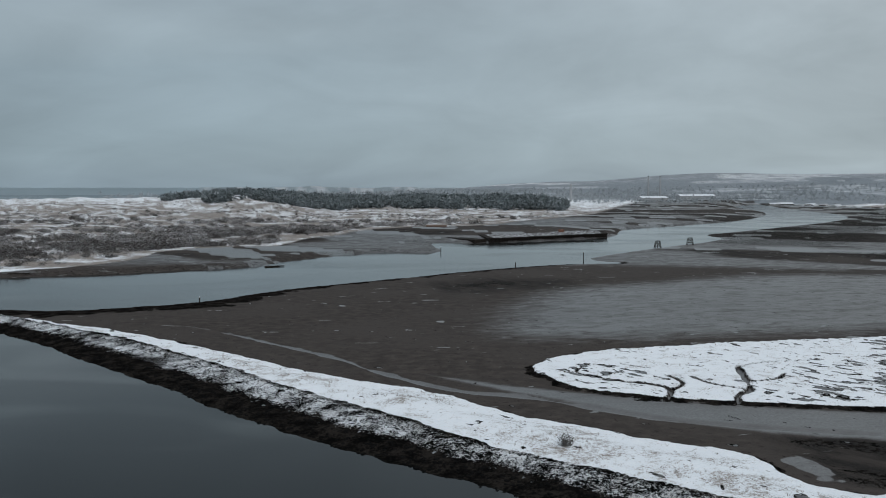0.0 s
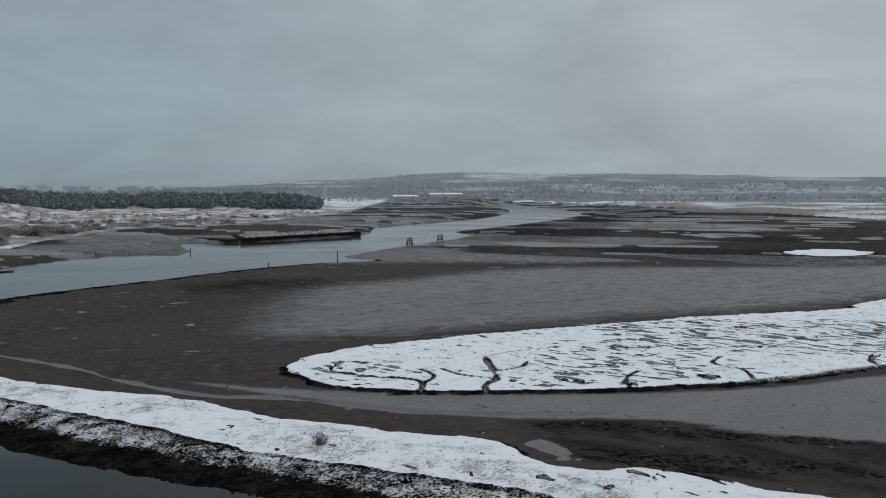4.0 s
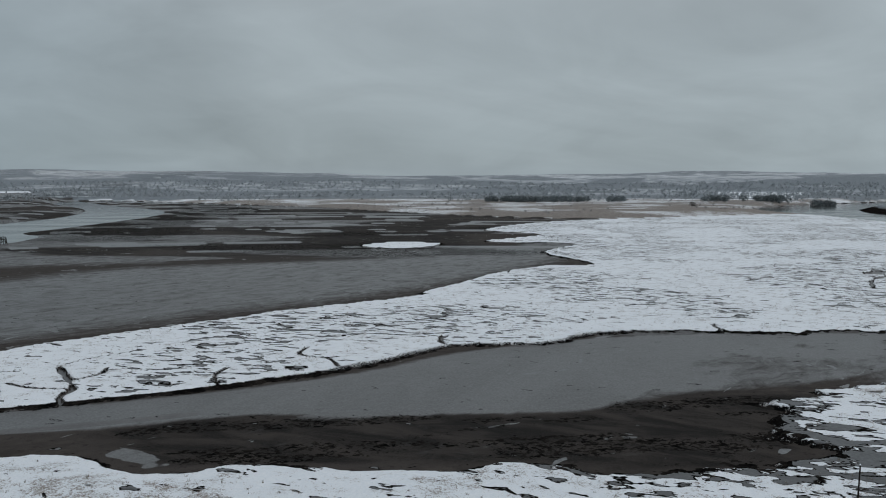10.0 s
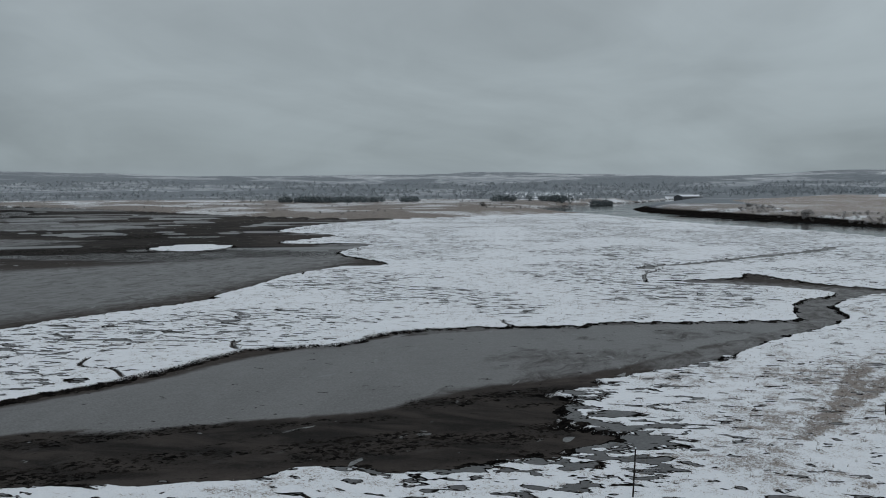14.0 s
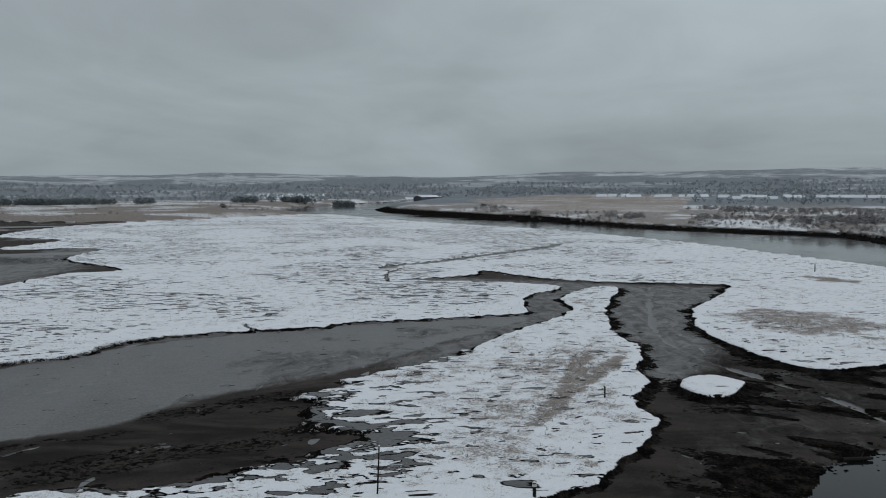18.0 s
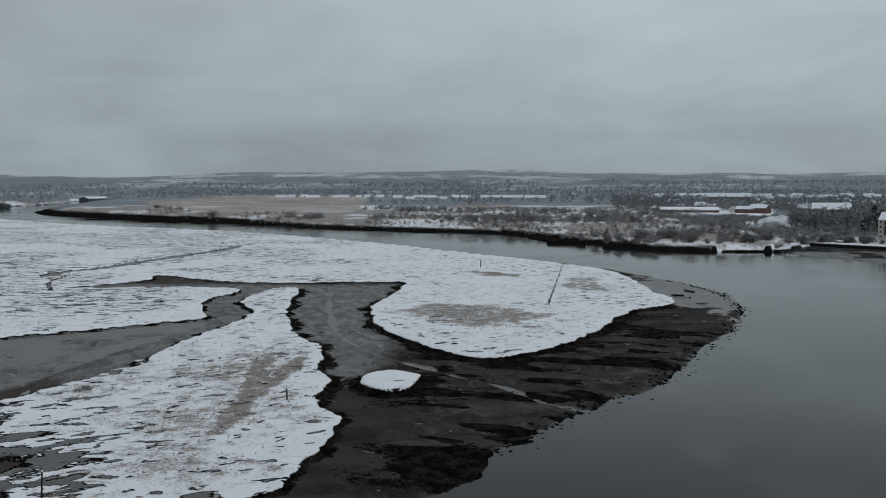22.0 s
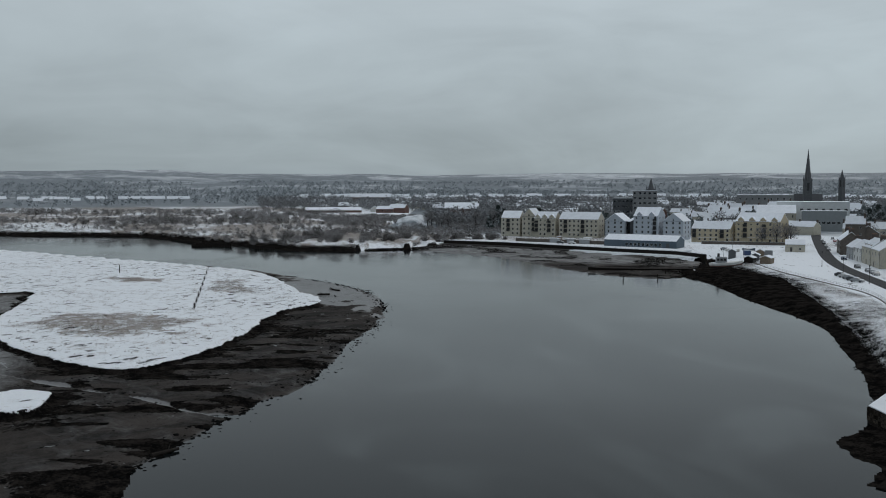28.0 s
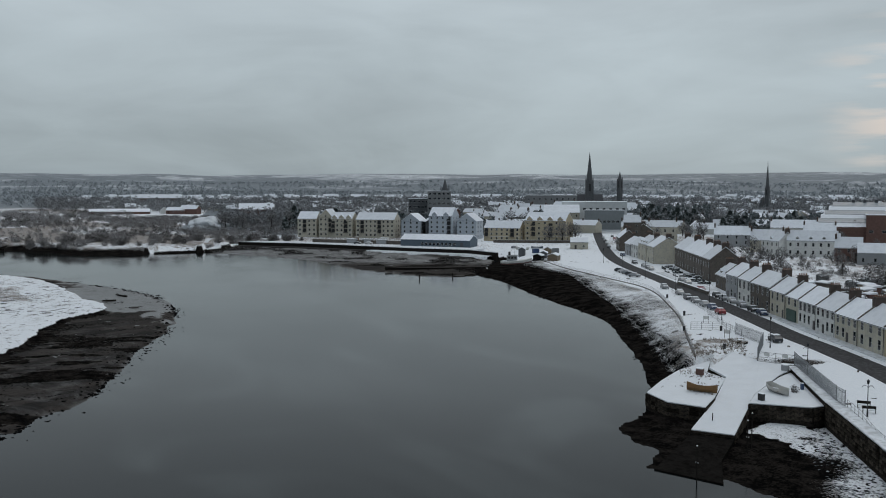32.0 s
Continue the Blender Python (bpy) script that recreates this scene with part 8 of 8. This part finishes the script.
b2 = thing("work_boat", pose(330, -226.5, 0.3, 0, 0, 62), "red and white work boat with grey wheelhouse, aground by the quay", "boat")
def hull_ring(z0, z1, grow0, grow1):
    """One strake of the hull, from one height to the next, with a raised bow."""
    plan = ((-7.0, 0.0), (-5.4, 1.5), (-3.0, 2.3), (3.5, 2.4), (6.0, 1.9), (6.4, 0.0))
    ring = list(plan) + [(x, -y) for x, y in plan[-2:0:-1]]
    bm = bmesh.new()
    rise = lambda x, z: z + 0.22 * z / 3.6 * max(0.0, -x - 1.0)
    lo, hi = [[bm.verts.new((x * g, y * g, rise(x, z))) for x, y in ring] for z, g in ((z0, grow0), (z1, grow1))]
    for k in range(len(ring)):
        bm.faces.new((lo[k], lo[(k + 1) % len(ring)], hi[(k + 1) % len(ring)], hi[k]))
    bm.faces.new(lo[::-1])
    bm.faces.new(hi)
    return bm
part("hull", hull_ring(-0.8, 2.2, 0.72, 0.95), M_TIMBER, b2, "black tarred lower hull")
part("strake", hull_ring(2.2, 2.75, 0.955, 0.985), M_RED_BRICK, b2, "red painted strake")
part("bulwark", hull_ring(2.75, 3.6, 0.985, 1.0), M_WHITE, b2, "white bulwark")
part("deck_snow", box(-3.6, 5.4, -1.9, 1.9, 3.5, 3.72), M_SNOW, b2, "snow on deck")
part("wheelhouse", box(-0.6, 3.6, -1.4, 1.4, 3.6, 6.0), M_GREY, b2, "grey wheelhouse")
part("wheelhouse_roof", box(-0.9, 3.9, -1.6, 1.6, 6.0, 6.2), M_SLUSH, b2)
for y in (-1.42, 1.38):
    for x in (-0.2, 1.1, 2.4):
        part("window", box(x, x + 0.9, y, y + 0.04, 4.7, 5.5), M_BLACK, b2)
part("funnel", tube((2.6, 0, 6.2), (2.6, 0, 7.6), 0.5, 0.45, 10), M_BLACK, b2)
part("mast", tube((0.6, 0, 6.2), (0.6, 0, 9.4), 0.07, 0.04, 6), M_METAL, b2)
for x, y, h in ((316.2, -172.5, 1.8), (316.0, -187.1, 1.8), (330, -199, 2.0)):
    t = thing("stake", pose(x, y, -0.4), "dark timber stake standing in the shallows", "stake", "river stakes")
    part("shaft", tube((0, 0, -0.6), (0, 0, h + 0.4), 0.22, 0.18, 7), M_TIMBER, t)
# spoil heap, jetty and broken timber walls on the far bank
bm = bmesh.new()
bmesh.ops.create_icosphere(bm, subdivisions=4, radius=1.0)
for v in bm.verts:
    n = noise.noise(v.co * 2.3) * 0.22
    v.co = Vector((v.co.x * 15, v.co.y * 15, max(v.co.z, -0.1) * 7.6)) * (1 + n)
heap = bpy.data.meshes.new("earth_mound")
bm.to_mesh(heap)
bm.free()
heap.materials.append(M_SLUSH)
ob = tagged(new("earth_mound", heap), "rounded mound of earth under thin snow on the waste ground", "mound")
ob.location = (697.7, -204, ground_z(697.7, -204) - 0.3)


def timber_wall(line, z0, z1, label, step=1.4):
    """A bulkhead of driven piles with walings."""
    p = np.asarray(line, float)
    seg = np.linalg.norm(np.diff(p, axis=0), axis=1)
    total = np.concatenate([[0], np.cumsum(seg)])
    s = np.arange(0, total[-1], step)
    t = thing("timber_bulkhead", Matrix(), label, "bulkhead")
    me = bpy.data.meshes.new("timber_post")
    bm = tube((0, 0, z0), (0, 0, z1), 0.28, 0.24, 7)
    bm.to_mesh(me)
    bm.free()
    me.materials.append(M_TIMBER)
    rr = random.Random(5)
    for q in s:
        shared("timber_post", me, t, pose(np.interp(q, total, p[:, 0]), np.interp(q, total, p[:, 1]), rr.uniform(-0.5, 0.15), rr.uniform(-3, 3), rr.uniform(-3, 3)))
    part("waling", strip(line, 0.18, z1 - 0.5, 0, 0.35), M_TIMBER, t)
    part("backing", strip(line, 0.12, z1 - 0.25, 0, z1 - z0 - 0.4), M_TIMBER, t)
    return t


timber_wall([(600, -38), (580, -31), (573, -33), (571, -44), (560, -52)], -1.0, 2.1, "dark rotten timber bulkhead jutting into the river")
timber_wall([(648, -22), (610, -33)], -1.0, 1.3, "low dark timber bulkhead along the river bank")
timber_wall([(556, -62), (540, -64), (534, -70), (528, -82), (520, -92)], -1.0, 2.0, "broken timber bulkhead with snow behind it")
timber_wall([(520, -92), (508, -124), (511, -150)], -1.0, 1.2, "low dark timber bulkhead along the river bank", 2.0)
timber_wall([(790, 147), (730, 52), (694, -2)], -1.0, 1.2, "low dark timber bulkhead along the upper river", 2.4)
timber_wall([(990, 438), (903, 280), (790, 147)], -1.0, 1.2, "low dark timber bulkhead along the upper river", 3.0)
t = thing("landing_stage", Matrix(), "brown timber landing stage with a ramp on the bank", "landing stage")
part("deck", strip([(545.6, -138.1), (529.4, -150.9)], 1.6, 2.6, 0, 0.5), M_TIMBER_PALE, t)
part("ramp", strip([(529.4, -150.9), (552, -162)], 1.2, [2.6, 5.0], 0, 0.3), M_SLUSH, t, "snowy ramp")
for x, y in ((545.6, -138.1), (540, -142.5), (534, -147.2), (529.4, -150.9)):
    part("timber_post", tube((x, y, -1.5), (x, y, 2.7), 0.25, 0.22, 7), M_TIMBER, t)

# ---- the old wharf, dolphins and stakes in the northern channel
wharf = thing("timber_wharf", Matrix(), "long derelict timber wharf with snow on its deck", "wharf")
WH = [(29, 600), (70, 632), (116.5, 668)]
part("deck", strip(WH, 1.0, 3.0, 0.0, 0.5), M_TIMBER, wharf)
deck = [(29.5, 601), (116.5, 668), (122, 715), (114, 724), (60, 690), (24, 662)]
part("fill", prism(deck, -0.8, 2.7), M_TIMBER, wharf, "dark timber-faced fill")
part("snow_cover", prism([(33, 607), (113, 670), (117, 712), (112, 718), (62, 684), (29, 656)], 2.3, 2.85), M_DECK, wharf, "patchy snow on the deck")
pm2 = bpy.data.meshes.new("timber_post")
bm = tube((0, 0, -1.2), (0, 0, 3.2), 0.3, 0.26, 7)
bm.to_mesh(pm2)
bm.free()
pm2.materials.append(M_TIMBER)
for (ax, ay), (bx, by) in zip(WH[:-1], WH[1:]):
    l = math.hypot(bx - ax, by - ay)
    for k in range(int(l / 2.2)):
        u = k * 2.2 / l
        shared("timber_post", pm2, wharf, pose(ax + (bx - ax) * u + 0.6, ay + (by - ay) * u - 0.8, random.uniform(-0.3, 0.2)))
part("broken_deck", prism([(28, 604), (8, 640), (-14, 690), (-20, 686), (0, 634), (20, 596)], -0.8, [2.4, 1.8, 1.5, 1.5, 1.6, 2.2]), M_TIMBER, wharf, "collapsed timber approach")
part("winch", box(84, 88, 684, 687, 2.8, 5.0), material("rusty_iron", (0.13, 0.06, 0.04), 0.8, vary=0.3), wharf, "rusty winch")
part("shed_box", box(-14, 3, 768, 774, 1.5, 4.6), material("brown_boards", (0.12, 0.075, 0.055), 0.85, vary=0.25), thing("wharf_shed", Matrix(), "long low brown shed behind the wharf", "shed"))


def dolphin(x, y, z, label="dark timber mooring dolphin on the mud bank"):
    d = thing("mooring_dolphin", pose(x, y, z), label, "dolphin", "mooring dolphins")
    for sx in (-1, 1):
        for sy in (-1, 1):
            part("leg", tube((sx * 1.9, sy * 1.5, -0.8), (sx * 1.1, sy * 0.9, 4.4), 0.22, 0.18, 7), M_TIMBER, d)
    for zz in (1.4, 2.9, 4.2):
        bm = bmesh.new()
        q = 1.95 - zz * 0.19
        for a, b in (((-q, -q * 0.8), (q, -q * 0.8)), ((q, -q * 0.8), (q, q * 0.8)), ((q, q * 0.8), (-q, q * 0.8)), ((-q, q * 0.8), (-q, -q * 0.8))):
            bm_tube(bm, (*a, zz), (*b, zz), 0.13, 0.13, 6)
        part("waling", bm, M_TIMBER, d)
    bm = bmesh.new()
    for s in (-1, 1):
        bm_tube(bm, (s * 1.7, -1.4, 0.6), (-s * 1.2, -1.0, 3.9), 0.1, 0.1, 5)
    part("cross_brace", bm, M_TIMBER, d)
    part("centre_post", tube((0, 0, -0.5), (0, 0, 4.9), 0.2, 0.18, 7), M_TIMBER, d)
    return d


dolphin(124.0, 543.2, ground_z(124, 543.2))
dolphin(151.2, 575.8, ground_z(151.2, 575.8))


def marker(x, y, h, r, label, band=False):
    z = max(ground_z(x, y), -0.5)
    p = thing("marker_post", pose(x, y, z, random.uniform(-2, 2), random.uniform(-2, 2), 0), label, "post", "marker posts")
    part("shaft", tube((0, 0, -0.5), (0, 0, h), r, r * 0.8, 8), M_TIMBER, p)
    part("cap", tube((0, 0, h), (0, 0, h + 0.12), r * 1.1, r * 0.4, 8), M_SNOW if not band else M_WHITE, p)
    if band:
        part("band", tube((0, 0, h * 0.72), (0, 0, h * 0.9), r * 1.15, r * 1.1, 8), M_WHITE, p)
    return p


marker(92.6, 46.6, 5.3, 0.10, "tall slim timber pole standing in the snowy marsh")
marker(147.9, 34.0, 1.9, 0.13, "short leaning timber post in bleached grass")
marker(98.2, 30.5, 1.5, 0.22, "short banded post on the snowy marsh edge", True)
for x, y, h in ((68.4, 457.1, 4.4), (31.5, 408.4, 2.5), (-1.2, 513.8, 3.0), (-75.5, 290.5, 1.4), (118.5, 702, 2.6)):
    marker(x, y, h, 0.22, "dark timber channel marker at the river's edge")
marker(395.0, 7.0, 3.2, 0.2, "weathered stump on the far marsh")
# drift logs on the mud
for x, y, l, t in ((129.3, -2.2, 4.0, -60), (312, -62, 6, 20), (300, -56, 4, 80), (-75, 418, 9, 30), (-168, 372, 8, 10), (300, 400, 3, 0), (250, 262, 5, 40)):
    z = max(ground_z(x, y), 0.0)
    d = thing("drift_log", pose(x, y, z + 0.18, 0, 0, t), "dark drift log stranded on the mud", "log", "drift logs")
    part("trunk", tube((-l / 2, 0, 0), (l / 2, 0, 0.1), 0.34, 0.2, 8), M_TIMBER, d)
    part("branch", tube((l * 0.1, 0, 0.1), (l * 0.3, 0.7, 0.8), 0.12, 0.04, 6), M_TIMBER, d)
# sheds and garden walls behind the terrace
rng = np.random.default_rng(31)
for k in range(48):
    u, d = rng.uniform(-25, 105), rng.uniform(23, 80)
    ax, ay = on_terrace(u)
    x, y = ax - 0.50 * d, ay - 0.866 * d
    s = thing("garden_shed", pose(x, y, 3.6, 0, 0, rng.uniform(130, 170)), "small dark garden shed with snow on the roof", "shed", "garden sheds")
    w, l, hh = rng.uniform(2, 3.5), rng.uniform(2.4, 6.0), rng.uniform(2.0, 2.5)
    part("wall", box(0, l, 0, w, -0.4, hh), (M_TIMBER_PALE, M_STONE, M_RED_BRICK)[k % 3], s)
    part("roof", prism([(-0.2, -0.2), (l + 0.2, -0.2), (l + 0.2, w + 0.2), (-0.2, w + 0.2)], hh, [hh + 0.25, hh + 0.25, hh + 0.6, hh + 0.6]), M_ROOF_SNOW, s)
for k in range(13):
    u = -8 + k * 9.2
    ax, ay = on_terrace(u)
    s = thing("garden_wall", Matrix(), "dark stone garden wall between snowy yards", "wall", "garden walls")
    a, b = (ax - 0.50 * 13, ay - 0.866 * 13), (ax - 0.50 * 40, ay - 0.866 * 40)
    part("masonry", strip([a, b], 0.2, 5.3, 0, 2.0), M_STONE, s)
    part("coping", strip([a, b], 0.26, 5.3, 0.12, 0.116), M_SNOW, s)
a, b = on_terrace(-36), on_terrace(-6)
s = thing("front_wall", Matrix(), "low dark garden wall along the pavement", "wall")
part("masonry", strip([(a[0] + 2, a[1] + 4), (b[0] + 1.5, b[1] + 3)], 0.25, 4.7, 0, 1.2), M_STONE, s)
part("coping", strip([(a[0] + 2, a[1] + 4), (b[0] + 1.5, b[1] + 3)], 0.3, 4.7, 0.1, 0.096), M_SNOW, s)
# front gardens of the stone terrace: clipped hedges and dwarf walls across the plots
M_HEDGE = material("dark_hedge", (0.030, 0.032, 0.030), 0.9, vary=0.5, scale=4.0, bump=0.1, second=(0.30, 0.32, 0.33), spec=0.0)


def hedge(ax, ay, bx, by, h, wide, label):
    """A clipped hedge: a broken, lumpy body with snow along its top."""
    rr = random.Random(int(ax * 7 + ay))
    l = math.hypot(bx - ax, by - ay)
    n = max(3, int(l / 0.7))
    t = thing("hedge", frame_of(ax, ay, bx, by, 3.6)[0], label, "hedge", "front hedges")
    bm, sm = bmesh.new(), bmesh.new()
    for q in range(n):
        x0, hh, ww = l * q / n, h * rr.uniform(0.75, 1.1), wide * rr.uniform(0.8, 1.15)
        bm_box(bm, x0, x0 + l / n * 1.05, -ww / 2, ww / 2, -0.2, hh)
        if rr.random() < 0.8:
            bm_box(sm, x0, x0 + l / n, -ww * 0.4, ww * 0.4, hh + 0.004, hh + 0.10)
    bmesh.ops.bevel(bm, geom=list(bm.edges), offset=0.1, segments=1, affect="EDGES")
    part("foliage", bm, M_HEDGE, t)
    part("snow_cap", sm, M_SNOW, t, "snow along the top")


FX, FY = 0.834, -0.552                                   # along the stone terrace, inland
rr = random.Random(12)
for k in range(9):
    x, y = 221.0 + FX * (7.6 * k + rr.uniform(-1.5, 1.5)), -227.0 + FY * (7.6 * k + rr.uniform(-1.5, 1.5))
    l = rr.uniform(2.4, 5.2)
    hedge(x, y, x - l * FY, y + l * FX, rr.uniform(0.8, 1.5), rr.uniform(0.6, 1.1), "dark clipped hedge between snowy front gardens")
    if k % 2:
        l = rr.uniform(4.5, 7.5)
        hedge(x + 2.6, y + 4.4, x + 2.6 + FX * l, y + 4.4 + FY * l, rr.uniform(0.7, 1.2), 0.7, "low dark hedge along the pavement topped with snow")
rng = np.random.default_rng(91)
for k in range(70):
    ax, ay = on_terrace(rng.uniform(-45, 108))
    d = rng.uniform(22, 95)
    x, y, l = ax - 0.50 * d, ay - 0.866 * d, rng.uniform(4, 12)
    c, q = (0.865, -0.502) if k % 3 else (0.50, 0.866)
    hedge(x, y, x + c * l, y + q * l, rng.uniform(1.2, 2.6), rng.uniform(0.9, 2.2), "overgrown dark hedge between snowy back gardens")
# bins, notices and a table on the rough ground by the slip


def litter_bin(x, y, z):
    b = thing("litter_bin", pose(x, y, z), "black litter bin with snow on its lid", "bin", "litter bins")
    part("drum", tube((0, 0, 0), (0, 0, 0.95), 0.26, 0.30, 10), M_BLACK, b)
    part("lid", tube((0, 0, 0.95), (0, 0, 1.12), 0.32, 0.20, 10), M_BLACK, b)
    part("snow_cap", tube((0, 0, 1.124), (0, 0, 1.2), 0.2, 0.1, 10), M_SNOW, b)


for x, y in ((152.5, -147.5), (148.6, -154.6), (131.6, -137.4), (170.6, -165.5), (199.5, -187.6)):
    litter_bin(x, y, 3.7)
t = thing("picnic_table", pose(134.2, -145.2, 3.65, 0, 0, 20), "weathered picnic table under snow", "table")
part("tabletop", box(-0.9, 0.9, -0.4, 0.4, 0.70, 0.76), M_TIMBER_PALE, t)
part("snow_cap", box(-0.88, 0.88, -0.38, 0.38, 0.764, 0.84), M_SNOW, t)
for q in (-0.75, 0.75):
    part("bench_board", box(-0.9, 0.9, q - 0.13, q + 0.13, 0.42, 0.47), M_TIMBER_PALE, t)
    part("trestle", prism([(q - 0.05, -0.85), (q + 0.05, -0.85), (q + 0.05, 0.85), (q - 0.05, 0.85)], 0.0, 0.42), M_TIMBER, t)
for x, y, turn in ((158.4, -160.2, 40), (141.0, -148.2, 25)):
    t = thing("notice_board", pose(x, y, 3.7, 0, 0, turn), "plain pale notice board on two dark posts", "notice board", "notice boards")
    for q in (-0.5, 0.5):
        part("post", tube((q, 0, -0.2), (q, 0, 1.7), 0.05, 0.05, 6), M_BLACK, t)
    part("board", box(-0.6, 0.6, -0.035, 0.035, 0.9, 1.65), M_FRAME, t)
railing([(153.0, -150.0), (150.0, -156.0), (143.6, -153.2)], 1.7, 2.4, "dark wire mesh fence across the end of the promenade", rails=(1.0, 0.75, 0.5, 0.25, 0.05), post=0.05)
kerb_line = np.array([(330, -240), (293, -224), (265.3, -215), (241.5, -207.6), (229, -203.5), (212, -194.5), (188, -177), (166.5, -160), (144.5, -140.5), (128, -126)], float)
structure("promenade_wall", strip(spline(kerb_line, 4, False), 0.16, 3.86, 0.0, 0.7), M_STONE, "low dark stone edging along the promenade", "edging")
# dead grass on the rough corner
rng = np.random.default_rng(64)
px_, py_ = rng.uniform(119, 145, 1500), rng.uniform(-153, -120, 1500)
ok = (depth_in(px_, py_, np.array([(143, -140), (139, -151), (121, -132), (122, -122), (130, -127)], float)) > 0) & (fbm(px_, py_, 5.0, 3, 107) > 0.46) & (depth_in(px_, py_, P_SLIP) < -0.5)
scatter("rough_grass", TUFTS, placed(rng, px_, py_, ok, 0.3, 0.8, 0.02), V_GRASS, "dead grass through the snow beside the slip", "grass")
# lit lamps in the streets and yards
for x, y, z in ((300, -366, 8), (287, -373, 8), (262, -360, 8), (248, -352, 8), (278, -383, 9), (560, -250, 12), (610, -330, 12), (585, -345, 12), (600, -360, 12), (640, -340, 13), (860, -190, 12), (1150, -60, 12), (450, -260, 3.9)):
    zb = ground_z(x, y)
    l = thing("street_lamp", pose(x, y, zb), "tall street lamp with a lit head", "street lamp", "lit street lamps")
    hgt = max(z - zb, 4.0)
    part("column", tube((0, 0, -0.2), (0, 0, hgt), 0.08, 0.05, 6), M_METAL, l)
    part("lamp_head", box(-0.3, 0.3, -0.18, 0.18, hgt, hgt + 0.22), M_LAMP, l, "lit lamp head")

# clutter on the quay's end: huts, containers, laid-up boats and a fence
for ax, ay, bx, by, dep, ev, rd, mat, lab in ((338.5, -243.5, 335.5, -239.5, 3.6, 2.3, 3.0, M_TIMBER, "small dark timber hut with snow on its roof"), (330.0, -245.0, 325.8, -240.0, 4.2, 2.4, 3.2, M_TIMBER_PALE, "weathered wooden hut with snowy roof by the slip"),
                                            (347.0, -252.0, 343.0, -248.5, 3.2, 2.2, 2.9, M_DARK_CLAD, "low dark store with snow on its roof")):
    house(ax, ay, bx, by, dep, ev, rd, mat, lab, max(1.2, ground_z((ax + bx) / 2, (ay + by) / 2) - 0.05), (0.5,), 2, 1, (), name="hut", win=(0.9, 1.1), group="quay huts")
for x, y, t, w, mat, lab in ((364.6, -273.0, 50, 4.6, M_METAL, "grey steel container standing in the snow"), (367.5, -264.2, 70, 3.0, material("blue_skip_paint", (0.03, 0.06, 0.14), 0.5, vary=0.2), "blue steel skip topped with snow"),
                             (503.0, -234.0, 40, 2.6, M_TIMBER_PALE, "brown crate on the quay with snow on top"), (487.4, -244.4, 35, 4.8, M_WHITE, "white storage container on the snowy quay")):
    t0 = thing("container", pose(x, y, ground_z(x, y), 0, 0, t), lab, "container", "quay containers")
    part("body", box(-w / 2, w / 2, -1.15, 1.15, 0.05, 2.3), mat, t0)
    part("snow_cap", box(-w / 2 - 0.04, w / 2 + 0.04, -1.18, 1.18, 2.303, 2.46), M_SNOW, t0)
    for k in range(int(w / 0.6)):
        part("rib", box(-w / 2 + 0.3 + k * 0.6, -w / 2 + 0.38 + k * 0.6, -1.2, -1.146, 0.1, 2.25), mat, t0)
for x, y, t, l, mat, lab in ((385.6, -269.1, 30, 7.0, M_WHITE, "white laid-up sailing boat on the snowy quay"), (389.9, -281.4, 55, 6.0, M_BLUE_BOARD, "blue laid-up sailing boat under snow")):
    boat(x, y, ground_z(x, y) + 0.3, t, l, 2.2, mat, lab, 3, "sailing_boat")
    t0 = thing("boat_mast", pose(x, y, ground_z(x, y)), "slim pale mast of a laid-up boat", "mast", "masts")
    part("pole", tube((0, 0, 0.2), (0, 0, 8.5), 0.07, 0.04, 8), M_METAL, t0)
    part("crosstree", tube((-0.7, 0, 5.8), (0.7, 0, 5.8), 0.03, 0.03, 6), M_METAL, t0)

# rubble, dead grass and a bush on the old jetty and quay
shrub_object("shrub", SHRUB_MESHES[2], None, 100.8, -119.6, 3.0, 0.95, 0.5, "leafless bush growing on the snowy small quay", "")
rng = np.random.default_rng(31)
spots = np.concatenate([rng.normal((111.0, -110.5), (2.2, 1.8), (26, 2)), rng.normal((119.6, -119.0), (2.4, 1.6), (26, 2))])
spots = spots[depth_in(spots[:, 0], spots[:, 1], P_JETTY) > 0.6]
n = len(spots)
rows = np.stack([spots[:, 0], spots[:, 1], np.full(n, 2.64), rng.uniform(0.15, 0.5, n), rng.uniform(0, 6.28, n), rng.integers(0, 60, n)], -1)
scatter("jetty_rubble", ROCKS, rows, M_WALL_STONE, "loose dark stones lying in the snow on the jetty", "stones")
spots = np.concatenate([rng.normal((110.0, -111.5), (2.6, 2.2), (150, 2)), rng.normal((120.5, -120.0), (2.6, 2.0), (150, 2))])
spots = spots[depth_in(spots[:, 0], spots[:, 1], P_JETTY) > 0.4]
n = len(spots)
rows = np.stack([spots[:, 0], spots[:, 1], np.full(n, 2.63), rng.uniform(0.2, 0.5, n), rng.uniform(0, 6.28, n), rng.integers(0, 60, n)], -1)
scatter("jetty_grass", TUFTS, rows, V_GRASS, "dead grass tufts poking through the jetty snow", "grass")
